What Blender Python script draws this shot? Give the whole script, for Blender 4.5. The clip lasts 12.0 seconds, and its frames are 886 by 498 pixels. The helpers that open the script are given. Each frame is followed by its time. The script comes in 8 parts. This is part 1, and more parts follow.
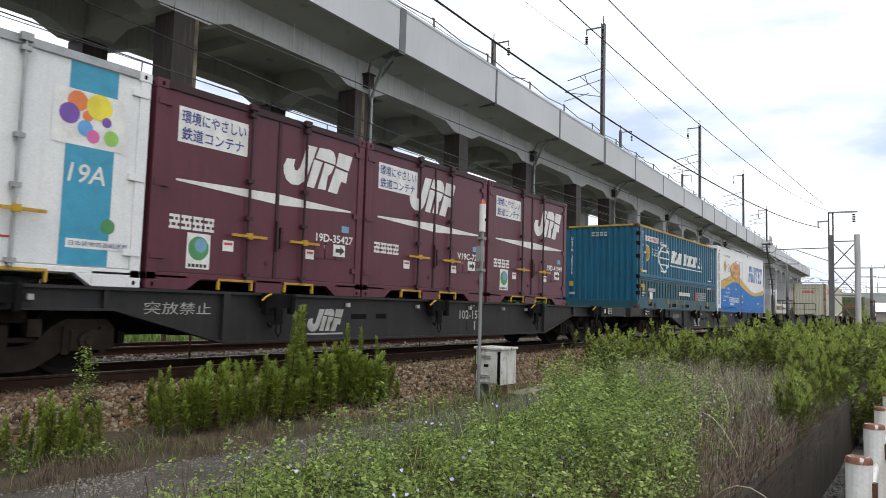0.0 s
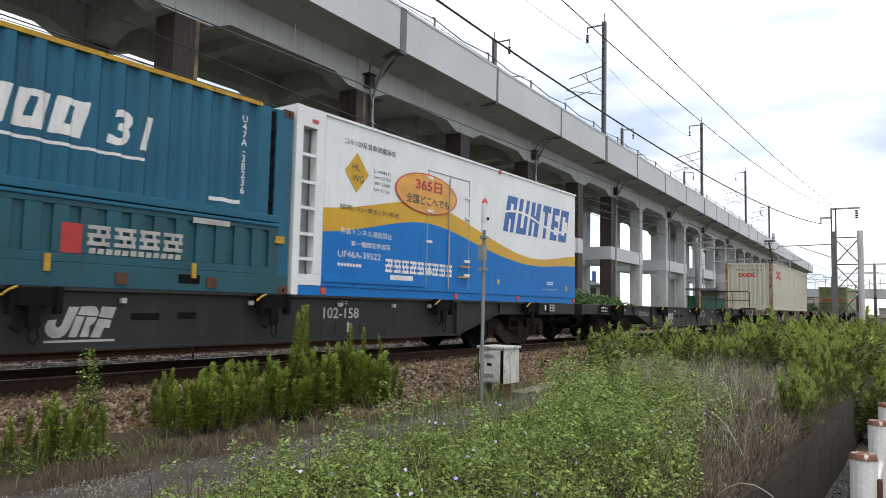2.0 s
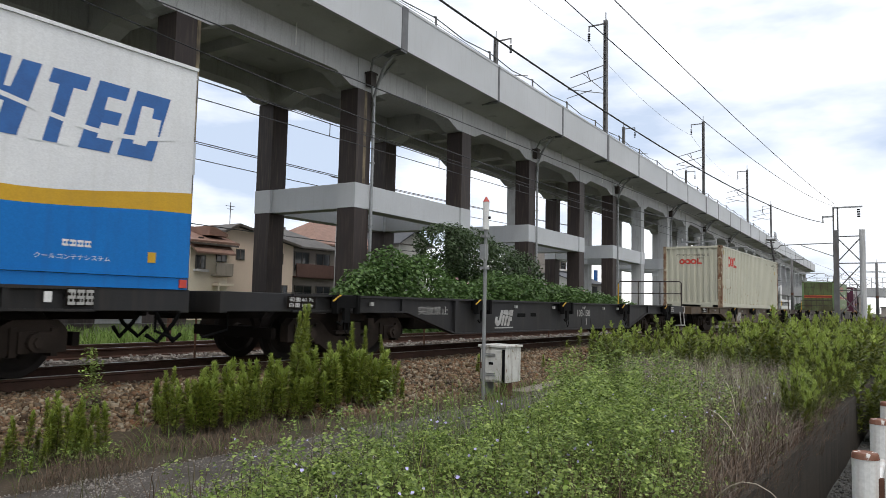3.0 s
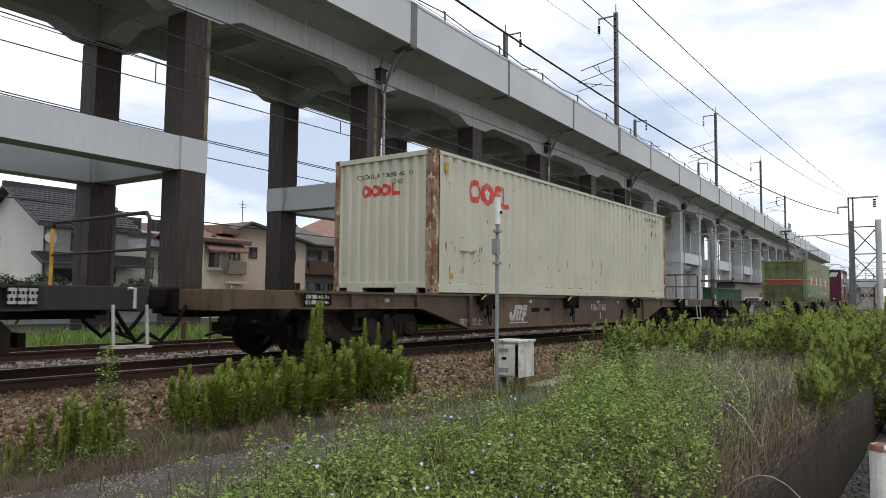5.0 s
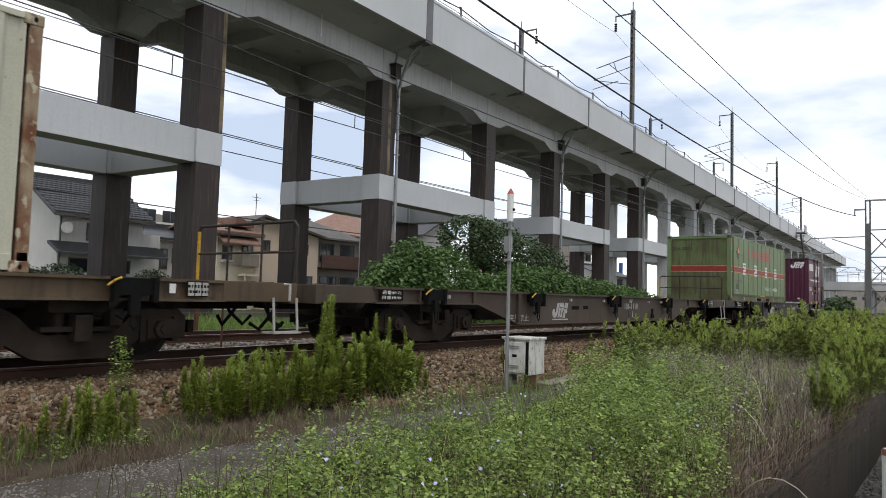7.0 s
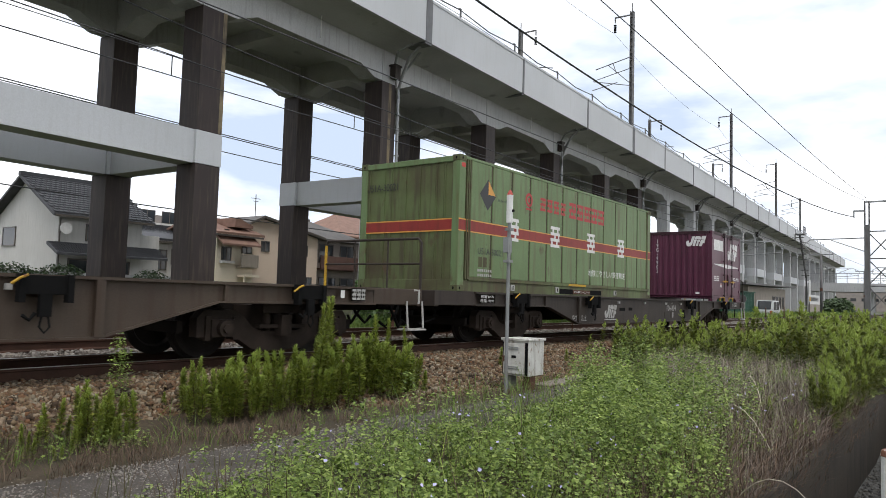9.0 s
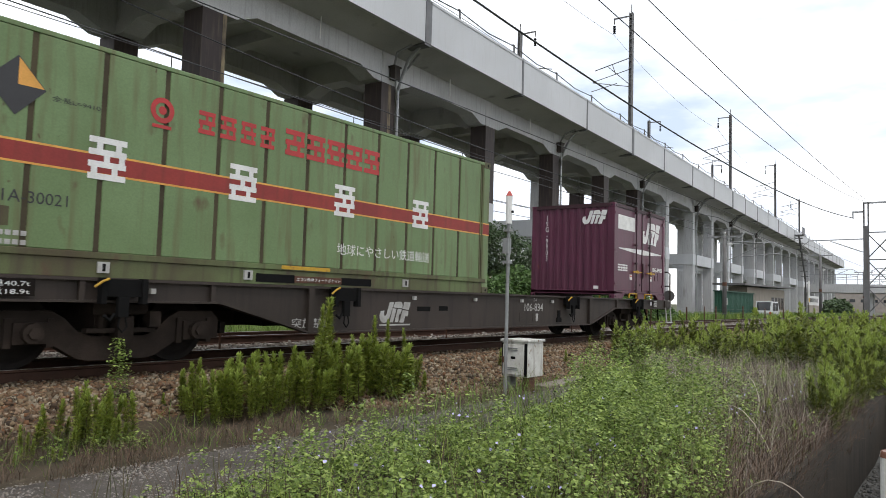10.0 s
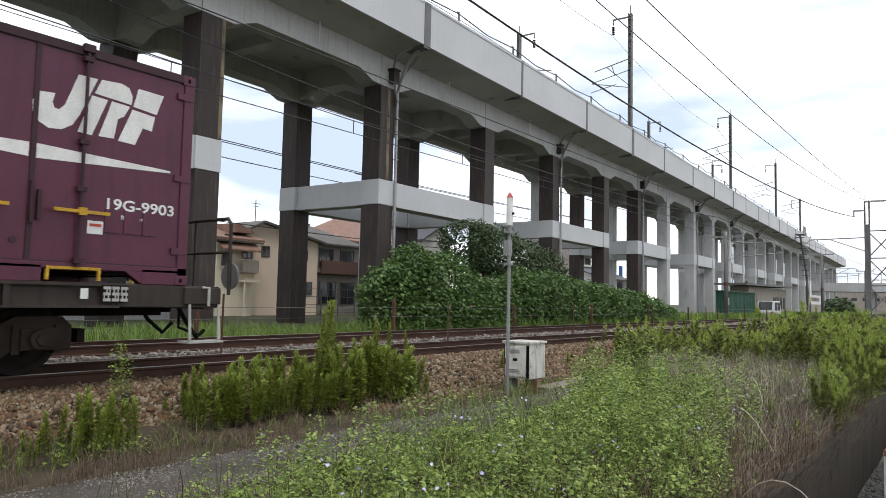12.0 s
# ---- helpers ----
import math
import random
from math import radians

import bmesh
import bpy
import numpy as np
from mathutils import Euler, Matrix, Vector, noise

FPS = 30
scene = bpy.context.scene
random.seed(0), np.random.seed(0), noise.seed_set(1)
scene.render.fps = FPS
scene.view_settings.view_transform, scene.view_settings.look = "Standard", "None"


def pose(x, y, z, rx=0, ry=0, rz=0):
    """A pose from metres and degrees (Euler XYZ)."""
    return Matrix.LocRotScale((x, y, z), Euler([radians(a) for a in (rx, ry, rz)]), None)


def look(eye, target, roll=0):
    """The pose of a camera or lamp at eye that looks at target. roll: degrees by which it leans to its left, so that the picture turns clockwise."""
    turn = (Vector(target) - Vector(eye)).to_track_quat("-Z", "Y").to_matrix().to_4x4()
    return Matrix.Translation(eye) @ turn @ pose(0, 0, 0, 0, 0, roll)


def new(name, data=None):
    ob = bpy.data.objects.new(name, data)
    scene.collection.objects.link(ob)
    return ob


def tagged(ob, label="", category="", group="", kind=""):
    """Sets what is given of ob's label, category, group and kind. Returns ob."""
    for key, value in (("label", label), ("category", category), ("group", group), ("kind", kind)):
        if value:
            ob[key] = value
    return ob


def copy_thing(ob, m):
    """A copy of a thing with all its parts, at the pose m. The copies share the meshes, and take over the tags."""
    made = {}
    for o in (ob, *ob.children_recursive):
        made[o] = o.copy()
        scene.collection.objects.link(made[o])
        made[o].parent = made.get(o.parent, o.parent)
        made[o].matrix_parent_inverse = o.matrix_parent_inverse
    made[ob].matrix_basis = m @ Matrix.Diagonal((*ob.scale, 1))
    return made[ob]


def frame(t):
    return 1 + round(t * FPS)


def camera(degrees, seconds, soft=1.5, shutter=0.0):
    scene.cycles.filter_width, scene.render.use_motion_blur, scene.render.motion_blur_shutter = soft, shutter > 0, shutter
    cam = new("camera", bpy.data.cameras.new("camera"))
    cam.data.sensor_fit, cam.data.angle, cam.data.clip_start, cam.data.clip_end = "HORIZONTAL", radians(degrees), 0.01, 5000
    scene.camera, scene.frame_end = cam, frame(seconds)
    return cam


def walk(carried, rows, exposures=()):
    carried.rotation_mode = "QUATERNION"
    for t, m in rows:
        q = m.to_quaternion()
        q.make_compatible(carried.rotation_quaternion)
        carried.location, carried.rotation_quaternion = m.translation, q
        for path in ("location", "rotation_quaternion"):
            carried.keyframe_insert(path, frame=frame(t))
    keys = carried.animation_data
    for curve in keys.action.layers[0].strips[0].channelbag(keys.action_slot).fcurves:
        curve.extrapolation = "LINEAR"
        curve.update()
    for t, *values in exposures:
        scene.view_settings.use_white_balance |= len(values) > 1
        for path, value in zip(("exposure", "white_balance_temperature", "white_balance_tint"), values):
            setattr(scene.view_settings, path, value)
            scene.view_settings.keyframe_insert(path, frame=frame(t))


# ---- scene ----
EYE = Vector((0.0, 0.0, 0.90))
# seconds, pan from the track's direction, tilt, roll, in degrees
AIM = [(0.0, 34.95, 4.57, 1.68), (0.5, 34.97, 4.63, 1.70), (1.0, 34.98, 4.67, 1.57), (1.5, 35.03, 4.60, 1.37),
       (2.0, 35.13, 4.51, 1.27), (2.5, 35.18, 4.48, 1.20), (3.0, 35.25, 4.42, 1.26), (5.0, 36.20, 4.05, 0.64),
       (5.5, 36.68, 3.96, 0.46), (6.0, 36.97, 3.88, 0.85), (6.5, 37.09, 3.77, 1.31), (7.0, 37.18, 3.71, 1.66),
       (9.0, 37.13, 3.80, 1.69), (9.5, 37.10, 3.81, 1.70), (10.0, 37.08, 3.88, 1.69), (10.5, 37.08, 3.98, 1.69),
       (11.0, 37.11, 4.06, 1.52), (11.5, 37.15, 4.09, 1.30), (12.0, 37.16, 4.07, 1.19)]


def aim(pan, tilt, roll):
    a, b = radians(pan), radians(tilt)
    return look(EYE, EYE + Vector((math.cos(a) * math.cos(b), math.sin(a) * math.cos(b), math.sin(b))), roll)


cam = camera(64.0, 12.0, soft=0.55, shutter=0.06)
walk(cam, [(t, aim(*a)) for t, *a in AIM], [(0.0, 0.12, 6500, 12), (2.0, 0.15, 6500, 12), (3.2, 0.0, 6500, 12), (5.0, -0.05, 6500, 12), (7.0, -0.02, 6500, 12), (9.0, 0.12, 6500, 12), (10.0, 0.20, 6500, 12), (12.0, 0.20, 6500, 12)])

# ---------------------------------------------------------------- sky and sun
world = bpy.data.worlds.new("overcast_sky")
scene.world = world
world.use_nodes = True
wn, wl = world.node_tree.nodes, world.node_tree.links
wn.clear()
w_out = wn.new("ShaderNodeOutputWorld")
w_bg = wn.new("ShaderNodeBackground")
w_sky = wn.new("ShaderNodeTexSky")
w_sky.sky_type, w_sky.sun_disc = "NISHITA", False
w_sky.sun_elevation, w_sky.sun_rotation = radians(58), radians(200)
w_sky.air_density, w_sky.dust_density = 1.0, 2.0
w_co = wn.new("ShaderNodeTexCoord")
w_map = wn.new("ShaderNodeMapping")
w_map.inputs["Scale"].default_value = (1.0, 1.0, 3.2)
w_map.inputs["Location"].default_value = (0.35, -0.20, 0.1)
w_map.inputs["Rotation"].default_value = (0.0, 0.12, 0.5)
w_noise = wn.new("ShaderNodeTexNoise")
w_noise.inputs["Scale"].default_value, w_noise.inputs["Detail"].default_value = 2.3, 6.0
w_noise.inputs["Roughness"].default_value = 0.52
w_ramp = wn.new("ShaderNodeValToRGB")
w_ramp.color_ramp.elements[0].position, w_ramp.color_ramp.elements[0].color = 0.38, (0.40, 0.475, 0.585, 1)
w_ramp.color_ramp.elements[1].position, w_ramp.color_ramp.elements[1].color = 0.60, (1.0, 0.995, 0.97, 1)
w_gain = wn.new("ShaderNodeVectorMath")
w_gain.operation = "SCALE"
w_gain.inputs["Scale"].default_value = 11.5
w_mix = wn.new("ShaderNodeMixRGB")
w_mix.inputs["Fac"].default_value = 0.90
wl.new(w_co.outputs["Generated"], w_map.inputs["Vector"])
wl.new(w_map.outputs["Vector"], w_noise.inputs["Vector"])
wl.new(w_noise.outputs["Fac"], w_ramp.inputs["Fac"])
wl.new(w_ramp.outputs["Color"], w_gain.inputs[0])
wl.new(w_sky.outputs["Color"], w_mix.inputs["Color1"])
wl.new(w_gain.outputs["Vector"], w_mix.inputs["Color2"])
wl.new(w_mix.outputs["Color"], w_bg.inputs["Color"])
w_bg.inputs["Strength"].default_value = 0.142
wl.new(w_bg.outputs["Background"], w_out.inputs["Surface"])

sun = new("sun", bpy.data.lights.new("sun", "SUN"))
sun.data.energy, sun.data.angle, sun.data.color = 1.5, radians(25), (1.0, 0.96, 0.89)
sun.matrix_world = look((0, 0, 50), (16, 17, 0))
scene.view_settings.exposure = 0.0


# ---------------------------------------------------------------- materials
def shader(name):
    m = bpy.data.materials.new(name)
    m.use_nodes = True
    n, l = m.node_tree.nodes, m.node_tree.links
    return m, n, l, n["Principled BSDF"]


def noise_node(n, l, scale, detail=4.0, stretch=None, obj=True):
    co = n.new("ShaderNodeTexCoord")
    mp = n.new("ShaderNodeMapping")
    tx = n.new("ShaderNodeTexNoise")
    mp.inputs["Scale"].default_value = stretch or (1, 1, 1)
    tx.inputs["Scale"].default_value, tx.inputs["Detail"].default_value = scale, detail
    l.new(co.outputs["Object"], mp.inputs["Vector"])
    l.new(mp.outputs["Vector"], tx.inputs["Vector"])
    return tx.outputs["Fac"]


def ramp(n, l, src, a, b, ca=(0, 0, 0, 1), cb=(1, 1, 1, 1)):
    r = n.new("ShaderNodeValToRGB")
    r.color_ramp.elements[0].position, r.color_ramp.elements[1].position = a, b
    r.color_ramp.elements[0].color, r.color_ramp.elements[1].color = ca, cb
    l.new(src, r.inputs["Fac"])
    return r.outputs["Color"]


def mix(n, l, fac, a, b, mode="MIX"):
    x = n.new("ShaderNodeMixRGB")
    x.blend_type = mode
    for sock, v in ((x.inputs["Fac"], fac), (x.inputs["Color1"], a), (x.inputs["Color2"], b)):
        if isinstance(v, (tuple, float, int)):
            sock.default_value = (*v, 1) if isinstance(v, tuple) and len(v) == 3 else v
        else:
            l.new(v, sock)
    return x.outputs["Color"]


def bumped(n, l, bsdf, src, strength, dist=0.01):
    b = n.new("ShaderNodeBump")
    b.inputs["Strength"].default_value, b.inputs["Distance"].default_value = strength, dist
    l.new(src, b.inputs["Height"])
    l.new(b.outputs["Normal"], bsdf.inputs["Normal"])


def surface(name, base, other, scale=3.0, rough=0.6, metal=0.0, streak=None, spots=None, spot_at=(0.62, 0.72), bump=0.15,
            fine=60.0, spec=0.28, streak_amt=0.5, vary=0.0, fine_amt=0.25, specks=None):
    """Two tones in broad patches, fine grain, and where given, streaks that run down and spots of another colour."""
    m, n, l, b = shader(name)
    col = mix(n, l, ramp(n, l, noise_node(n, l, scale), 0.35, 0.68), base, other)
    grain = noise_node(n, l, fine, 5.0)
    col = mix(n, l, fine_amt, col, ramp(n, l, grain, 0.3, 0.7, (0.35, 0.35, 0.35, 1), (1, 1, 1, 1)), "MULTIPLY")
    if streak:
        s = ramp(n, l, noise_node(n, l, 2.2, 6.0, (4.0, 4.0, 0.35)), 0.5, 0.72)
        f = n.new("ShaderNodeMath")
        f.operation = "MULTIPLY"
        f.inputs[1].default_value = streak_amt
        l.new(s, f.inputs[0])
        col = mix(n, l, f.outputs[0], col, streak)
    if spots:
        s = ramp(n, l, noise_node(n, l, scale * 3.1, 8.0, (1.0, 1.0, 0.6)), spot_at[0], spot_at[1])
        col = mix(n, l, s, col, spots)
    if specks:
        s = ramp(n, l, noise_node(n, l, 9.0, 10.0, (1.0, 1.0, 0.45)), 0.69, 0.72)
        col = mix(n, l, s, col, specks)
    if vary:
        oi = n.new("ShaderNodeObjectInfo")
        col = mix(n, l, vary, col, ramp(n, l, oi.outputs["Random"], 0, 1, (0.4, 0.4, 0.4, 1), (1.0, 1.0, 1.0, 1)), "MULTIPLY")
    l.new(col, b.inputs["Base Color"])
    b.inputs["Roughness"].default_value, b.inputs["Metallic"].default_value = rough, metal
    b.inputs["Specular IOR Level"].default_value = spec
    if bump:
        bumped(n, l, b, grain, bump)
    return m


def island(name, stops, rough=0.8, scale=8.0, trans=0.0, bump=0.2, spec=0.3):
    """A colour for each loose piece of the mesh, taken from stops."""
    m, n, l, b = shader(name)
    g = n.new("ShaderNodeNewGeometry")
    r = n.new("ShaderNodeValToRGB")
    e = r.color_ramp.elements
    for i, c in enumerate(stops):
        k = e[i] if i < 2 else e.new(1.0)
        k.position, k.color = i / (len(stops) - 1), (*c, 1)
    l.new(g.outputs["Random Per Island"], r.inputs["Fac"])
    nz = noise_node(n, l, scale)
    col = mix(n, l, 0.4, r.outputs["Color"], ramp(n, l, nz, 0.3, 0.7, (0.45, 0.45, 0.45, 1), (1, 1, 1, 1)), "MULTIPLY")
    l.new(col, b.inputs["Base Color"])
    b.inputs["Roughness"].default_value = rough
    b.inputs["Specular IOR Level"].default_value = spec
    if trans:
        t = n.new("ShaderNodeBsdfTranslucent")
        s = n.new("ShaderNodeMixShader")
        s.inputs["Fac"].default_value = trans
        l.new(col, t.inputs["Color"])
        l.new(b.outputs["BSDF"], s.inputs[1])
        l.new(t.outputs["BSDF"], s.inputs[2])
        l.new(s.outputs["Shader"], n["Material Output"].inputs["Surface"])
    elif bump:
        bumped(n, l, b, nz, bump)
    return m


def plain(name, base, rough=0.5, metal=0.0, spec=0.5):
    return surface(name, base, tuple(c * 0.8 for c in base), 6.0, rough, metal, bump=0.04, spec=spec)


RUST = (0.12, 0.045, 0.022)
M = dict(
    maroon=surface("maroon_paint", (0.105, 0.026, 0.042), (0.088, 0.022, 0.036), 1.4, 0.42, streak=(0.06, 0.02, 0.025), spots=RUST, spot_at=(0.7, 0.78), bump=0.05),
    purple=surface("purple_paint", (0.098, 0.025, 0.050), (0.080, 0.021, 0.040), 1.4, 0.40, streak=(0.05, 0.017, 0.03), spots=RUST, spot_at=(0.7, 0.78), bump=0.05),
    maroon_dark=surface("dark_maroon_steel", (0.045, 0.016, 0.022), (0.03, 0.013, 0.016), 3.0, 0.55, bump=0.08),
    teal=surface("teal_paint", (0.008, 0.105, 0.180), (0.007, 0.083, 0.145), 1.6, 0.5, streak=(0.02, 0.07, 0.10), spots=(0.05, 0.05, 0.05), spot_at=(0.72, 0.82), bump=0.04),
    teal_low=surface("faded_teal_paint", (0.013, 0.086, 0.115), (0.015, 0.066, 0.086), 1.8, 0.5, streak=(0.025, 0.049, 0.057), spots=(0.066, 0.041, 0.029), spot_at=(0.7, 0.8), bump=0.06),
    cream=surface("cream_paint", (0.50, 0.49, 0.39), (0.44, 0.435, 0.345), 0.9, 0.5, specks=(0.14, 0.075, 0.04), streak=(0.40, 0.37, 0.27), spots=(0.24, 0.12, 0.06), spot_at=(0.71, 0.78), bump=0.05, streak_amt=0.35),
    rust_stain=surface("thin_rust", (0.20, 0.105, 0.05), (0.30, 0.20, 0.11), 9.0, 0.85),
    rusty=surface("rusty_cream_steel", (0.150, 0.062, 0.030), (0.34, 0.27, 0.18), 3.5, 0.8, streak=(0.09, 0.036, 0.02), spots=(0.42, 0.38, 0.28), spot_at=(0.56, 0.64), streak_amt=0.85, bump=0.3),
    green=surface("green_paint", specks=(0.074, 0.049, 0.029), base=(0.152, 0.226, 0.102), other=(0.123, 0.184, 0.078), scale=1.0, rough=0.5, streak=(0.107, 0.094, 0.045), spots=(0.090, 0.061, 0.033), spot_at=(0.64, 0.76), bump=0.05, streak_amt=0.75),
    green_dirty=surface("grimy_green_paint", (0.115, 0.150, 0.060), (0.070, 0.056, 0.030), 0.9, 0.6, streak=(0.06, 0.045, 0.028), spots=(0.08, 0.05, 0.03), bump=0.08, streak_amt=0.9),
    joint_brown=surface("dark_brown_joint", (0.045, 0.036, 0.022), (0.075, 0.062, 0.035), 2.0, 0.85, bump=0.1),
    red_band=surface("red_band_paint", (0.27, 0.035, 0.028), (0.22, 0.03, 0.026), 2.0, 0.5, streak=(0.12, 0.03, 0.02), bump=0.04),
    orange=plain("orange_paint", (0.68, 0.33, 0.055)),
    white=surface("white_paint", (0.74, 0.75, 0.75), (0.66, 0.67, 0.68), 1.2, 0.4, streak=(0.5, 0.5, 0.48), bump=0.03, streak_amt=0.3),
    bluegloss=surface("blue_paint", (0.008, 0.165, 0.50), (0.008, 0.145, 0.45), 1.2, 0.5, spec=0.14, streak=(0.02, 0.09, 0.25), bump=0.03, streak_amt=0.3),
    yellow=surface("yellow_paint", (0.58, 0.34, 0.015), (0.50, 0.29, 0.015), 1.2, 0.42, streak=(0.4, 0.24, 0.03), bump=0.03, streak_amt=0.3),
    yellow_worn=surface("worn_yellow_paint", (0.50, 0.30, 0.02), (0.38, 0.22, 0.03), 8.0, 0.55, spots=RUST, spot_at=(0.62, 0.7)),
    letter=surface("white_lettering", (0.72, 0.72, 0.70), (0.62, 0.62, 0.60), 5.0, 0.5, bump=0.0, streak=(0.45, 0.43, 0.40), streak_amt=0.4),
    letter_dull=surface("worn_white_lettering", (0.42, 0.42, 0.40), (0.30, 0.29, 0.27), 6.0, 0.6, bump=0.0),
    letter_red=plain("red_lettering", (0.42, 0.02, 0.018)),
    letter_dark=plain("black_lettering", (0.02, 0.02, 0.022)),
    letter_navy=plain("navy_lettering", (0.03, 0.045, 0.22)),
    logo_blue=plain("blue_mark_paint", (0.012, 0.11, 0.36)),
    logo_red=plain("red_mark_paint", (0.55, 0.05, 0.03)),
    cyan=plain("cyan_band_paint", (0.035, 0.30, 0.46)),
    sticker=plain("white_sticker", (0.75, 0.75, 0.72)),
    wagon_grey=surface("grimy_grey_steel", (0.022, 0.022, 0.024), (0.015, 0.014, 0.013), 1.2, 0.6, streak=(0.033, 0.028, 0.024), bump=0.12, streak_amt=0.6),
    wagon_tan=surface("grimy_tan_steel", (0.1122, 0.0782, 0.0450), (0.0646, 0.0425, 0.0255), 0.9, 0.65, streak=(0.046, 0.033, 0.026), spots=(0.033, 0.023, 0.018), bump=0.12, streak_amt=0.8),
    wagon_brown=surface("grimy_brown_steel", (0.074, 0.055, 0.040), (0.047, 0.034, 0.026), 0.9, 0.65, streak=(0.044, 0.025, 0.015), bump=0.12, streak_amt=0.7),
    wagon_dark=surface("dark_grey_brown_steel", (0.045, 0.034, 0.028), (0.030, 0.023, 0.018), 0.9, 0.62, streak=(0.014, 0.011, 0.010), bump=0.12, streak_amt=0.6),
    under=surface("grimy_underframe_steel", (0.011, 0.009, 0.008), (0.015, 0.012, 0.010), 3.0, 0.9, bump=0.2, spec=0.08),
    bogie=surface("dusty_bogie_steel", (0.040, 0.030, 0.024), (0.014, 0.011, 0.009), 2.2, 0.85, bump=0.2, spec=0.1),
    wheel=surface("wheel_steel", (0.020, 0.016, 0.014), (0.011, 0.009, 0.008), 4.0, 0.7, bump=0.1, spec=0.15),
    # serves real black parts, and the painted shade inside holes and gaps
    black=plain("black_rubber_and_hole_shade", (0.009, 0.009, 0.009), 0.9, spec=0.08),
    galv=surface("galvanised_steel", (0.36, 0.37, 0.37), (0.28, 0.29, 0.29), 6.0, 0.45, 0.5, bump=0.05),
    brownpost=surface("rusty_iron", (0.11, 0.05, 0.03), (0.07, 0.035, 0.022), 8.0, 0.8, bump=0.3),
    rail=surface("rusty_rail_steel", (0.061, 0.029, 0.019), (0.043, 0.022, 0.014), 4.0, 0.8, bump=0.25),
    railtop=surface("polished_rail_steel", (0.42, 0.40, 0.38), (0.30, 0.27, 0.25), 4.0, 0.32, 0.9, bump=0.03),
    sleeper=surface("sleeper_concrete", (0.24, 0.21, 0.18), (0.17, 0.14, 0.11), 3.0, 0.85, bump=0.2),
    parapet=surface("pale_painted_concrete", (0.54, 0.555, 0.57), (0.49, 0.505, 0.515), 0.25, 0.6, streak=(0.38, 0.38, 0.37), bump=0.05, streak_amt=0.22, fine=25, fine_amt=0.15),
    concrete=surface("weathered_concrete", (0.48, 0.485, 0.485), (0.40, 0.405, 0.405), 0.4, 0.75, streak=(0.20, 0.19, 0.18), spots=(0.26, 0.25, 0.24), spot_at=(0.62, 0.8), bump=0.10, streak_amt=0.35, fine=20),
    soffit=surface("blotchy_concrete", (0.54, 0.54, 0.535), (0.40, 0.398, 0.39), 0.35, 0.8, spots=(0.18, 0.175, 0.17), spot_at=(0.62, 0.8), bump=0.15, fine=18),
    jacket=surface("brown_steel_jacket", (0.046, 0.034, 0.031), (0.034, 0.026, 0.024), 0.6, 0.6, streak=(0.085, 0.065, 0.05), bump=0.05, streak_amt=0.6),
    stain=surface("tan_water_stain", (0.26, 0.21, 0.13), (0.10, 0.08, 0.06), 1.6, 0.85, streak=(0.05, 0.04, 0.034), streak_amt=0.9, bump=0.1),
    joint=surface("parapet_joint_steel", (0.16, 0.165, 0.17), (0.12, 0.12, 0.125), 2.0, 0.6, bump=0.05),
    paintgrey=surface("grey_painted_pole", (0.25, 0.26, 0.26), (0.20, 0.205, 0.20), 3.0, 0.55, streak=(0.13, 0.11, 0.09)),
    mast=surface("steel_mast", (0.15, 0.15, 0.15), (0.11, 0.11, 0.11), 2.0, 0.6, streak=(0.09, 0.06, 0.045)),
    cabinet=surface("weathered_white_cabinet", (0.60, 0.60, 0.56), (0.50, 0.49, 0.45), 5.0, 0.6, streak=(0.15, 0.12, 0.09), spots=(0.17, 0.11, 0.065), spot_at=(0.60, 0.72), streak_amt=0.9),
    wire=plain("wire", (0.03, 0.03, 0.032), 0.6),
    asphalt=surface("grey_gravel_path", (0.120, 0.108, 0.096), (0.080, 0.070, 0.060), 3.0, 0.92, specks=(0.24, 0.23, 0.21), bump=0.8, fine=130, fine_amt=0.8, spec=0.15),
    soil=surface("dry_soil", (0.070, 0.052, 0.034), (0.045, 0.038, 0.022), 2.0, 0.95, spots=(0.10, 0.085, 0.055), bump=0.6, fine=40, fine_amt=0.5),
    field=surface("grassy_ground", (0.055, 0.070, 0.025), (0.085, 0.078, 0.040), 0.2, 0.95, spots=(0.11, 0.10, 0.07), bump=0.6, fine=15, fine_amt=0.5),
    ballast_bed=surface("ballast_bed", (0.070, 0.052, 0.038), (0.045, 0.035, 0.028), 12.0, 0.95, bump=1.0, fine=45, fine_amt=0.8),
    ditch=surface("streaked_ditch_concrete", (0.051, 0.041, 0.030), (0.030, 0.025, 0.019), 2.0, 0.9, streak=(0.017, 0.014, 0.011), bump=0.3, streak_amt=0.8),
    mud=surface("dark_ditch_mud", (0.045, 0.045, 0.042), (0.10, 0.10, 0.095), 5.0, 0.85, bump=0.6),
    stone=island("ballast_stone", [(0.038, 0.026, 0.017), (0.125, 0.077, 0.041), (0.212, 0.153, 0.091), (0.06, 0.043, 0.028), (0.303, 0.258, 0.186), (0.159, 0.075, 0.034), (0.102, 0.077, 0.054)], 0.9, 25.0),
    stone_grey=island("grey_ballast_stone", [(0.11, 0.095, 0.085), (0.19, 0.17, 0.15), (0.29, 0.27, 0.24), (0.15, 0.12, 0.095)], 0.9, 25.0),
    # darker copy of the grey stone, with the ditch's shade in its colour
    stone_dark=island("shaded_ditch_stone", [(0.03, 0.03, 0.03), (0.06, 0.058, 0.054), (0.11, 0.108, 0.10), (0.04, 0.036, 0.03)], 0.7, 25.0),
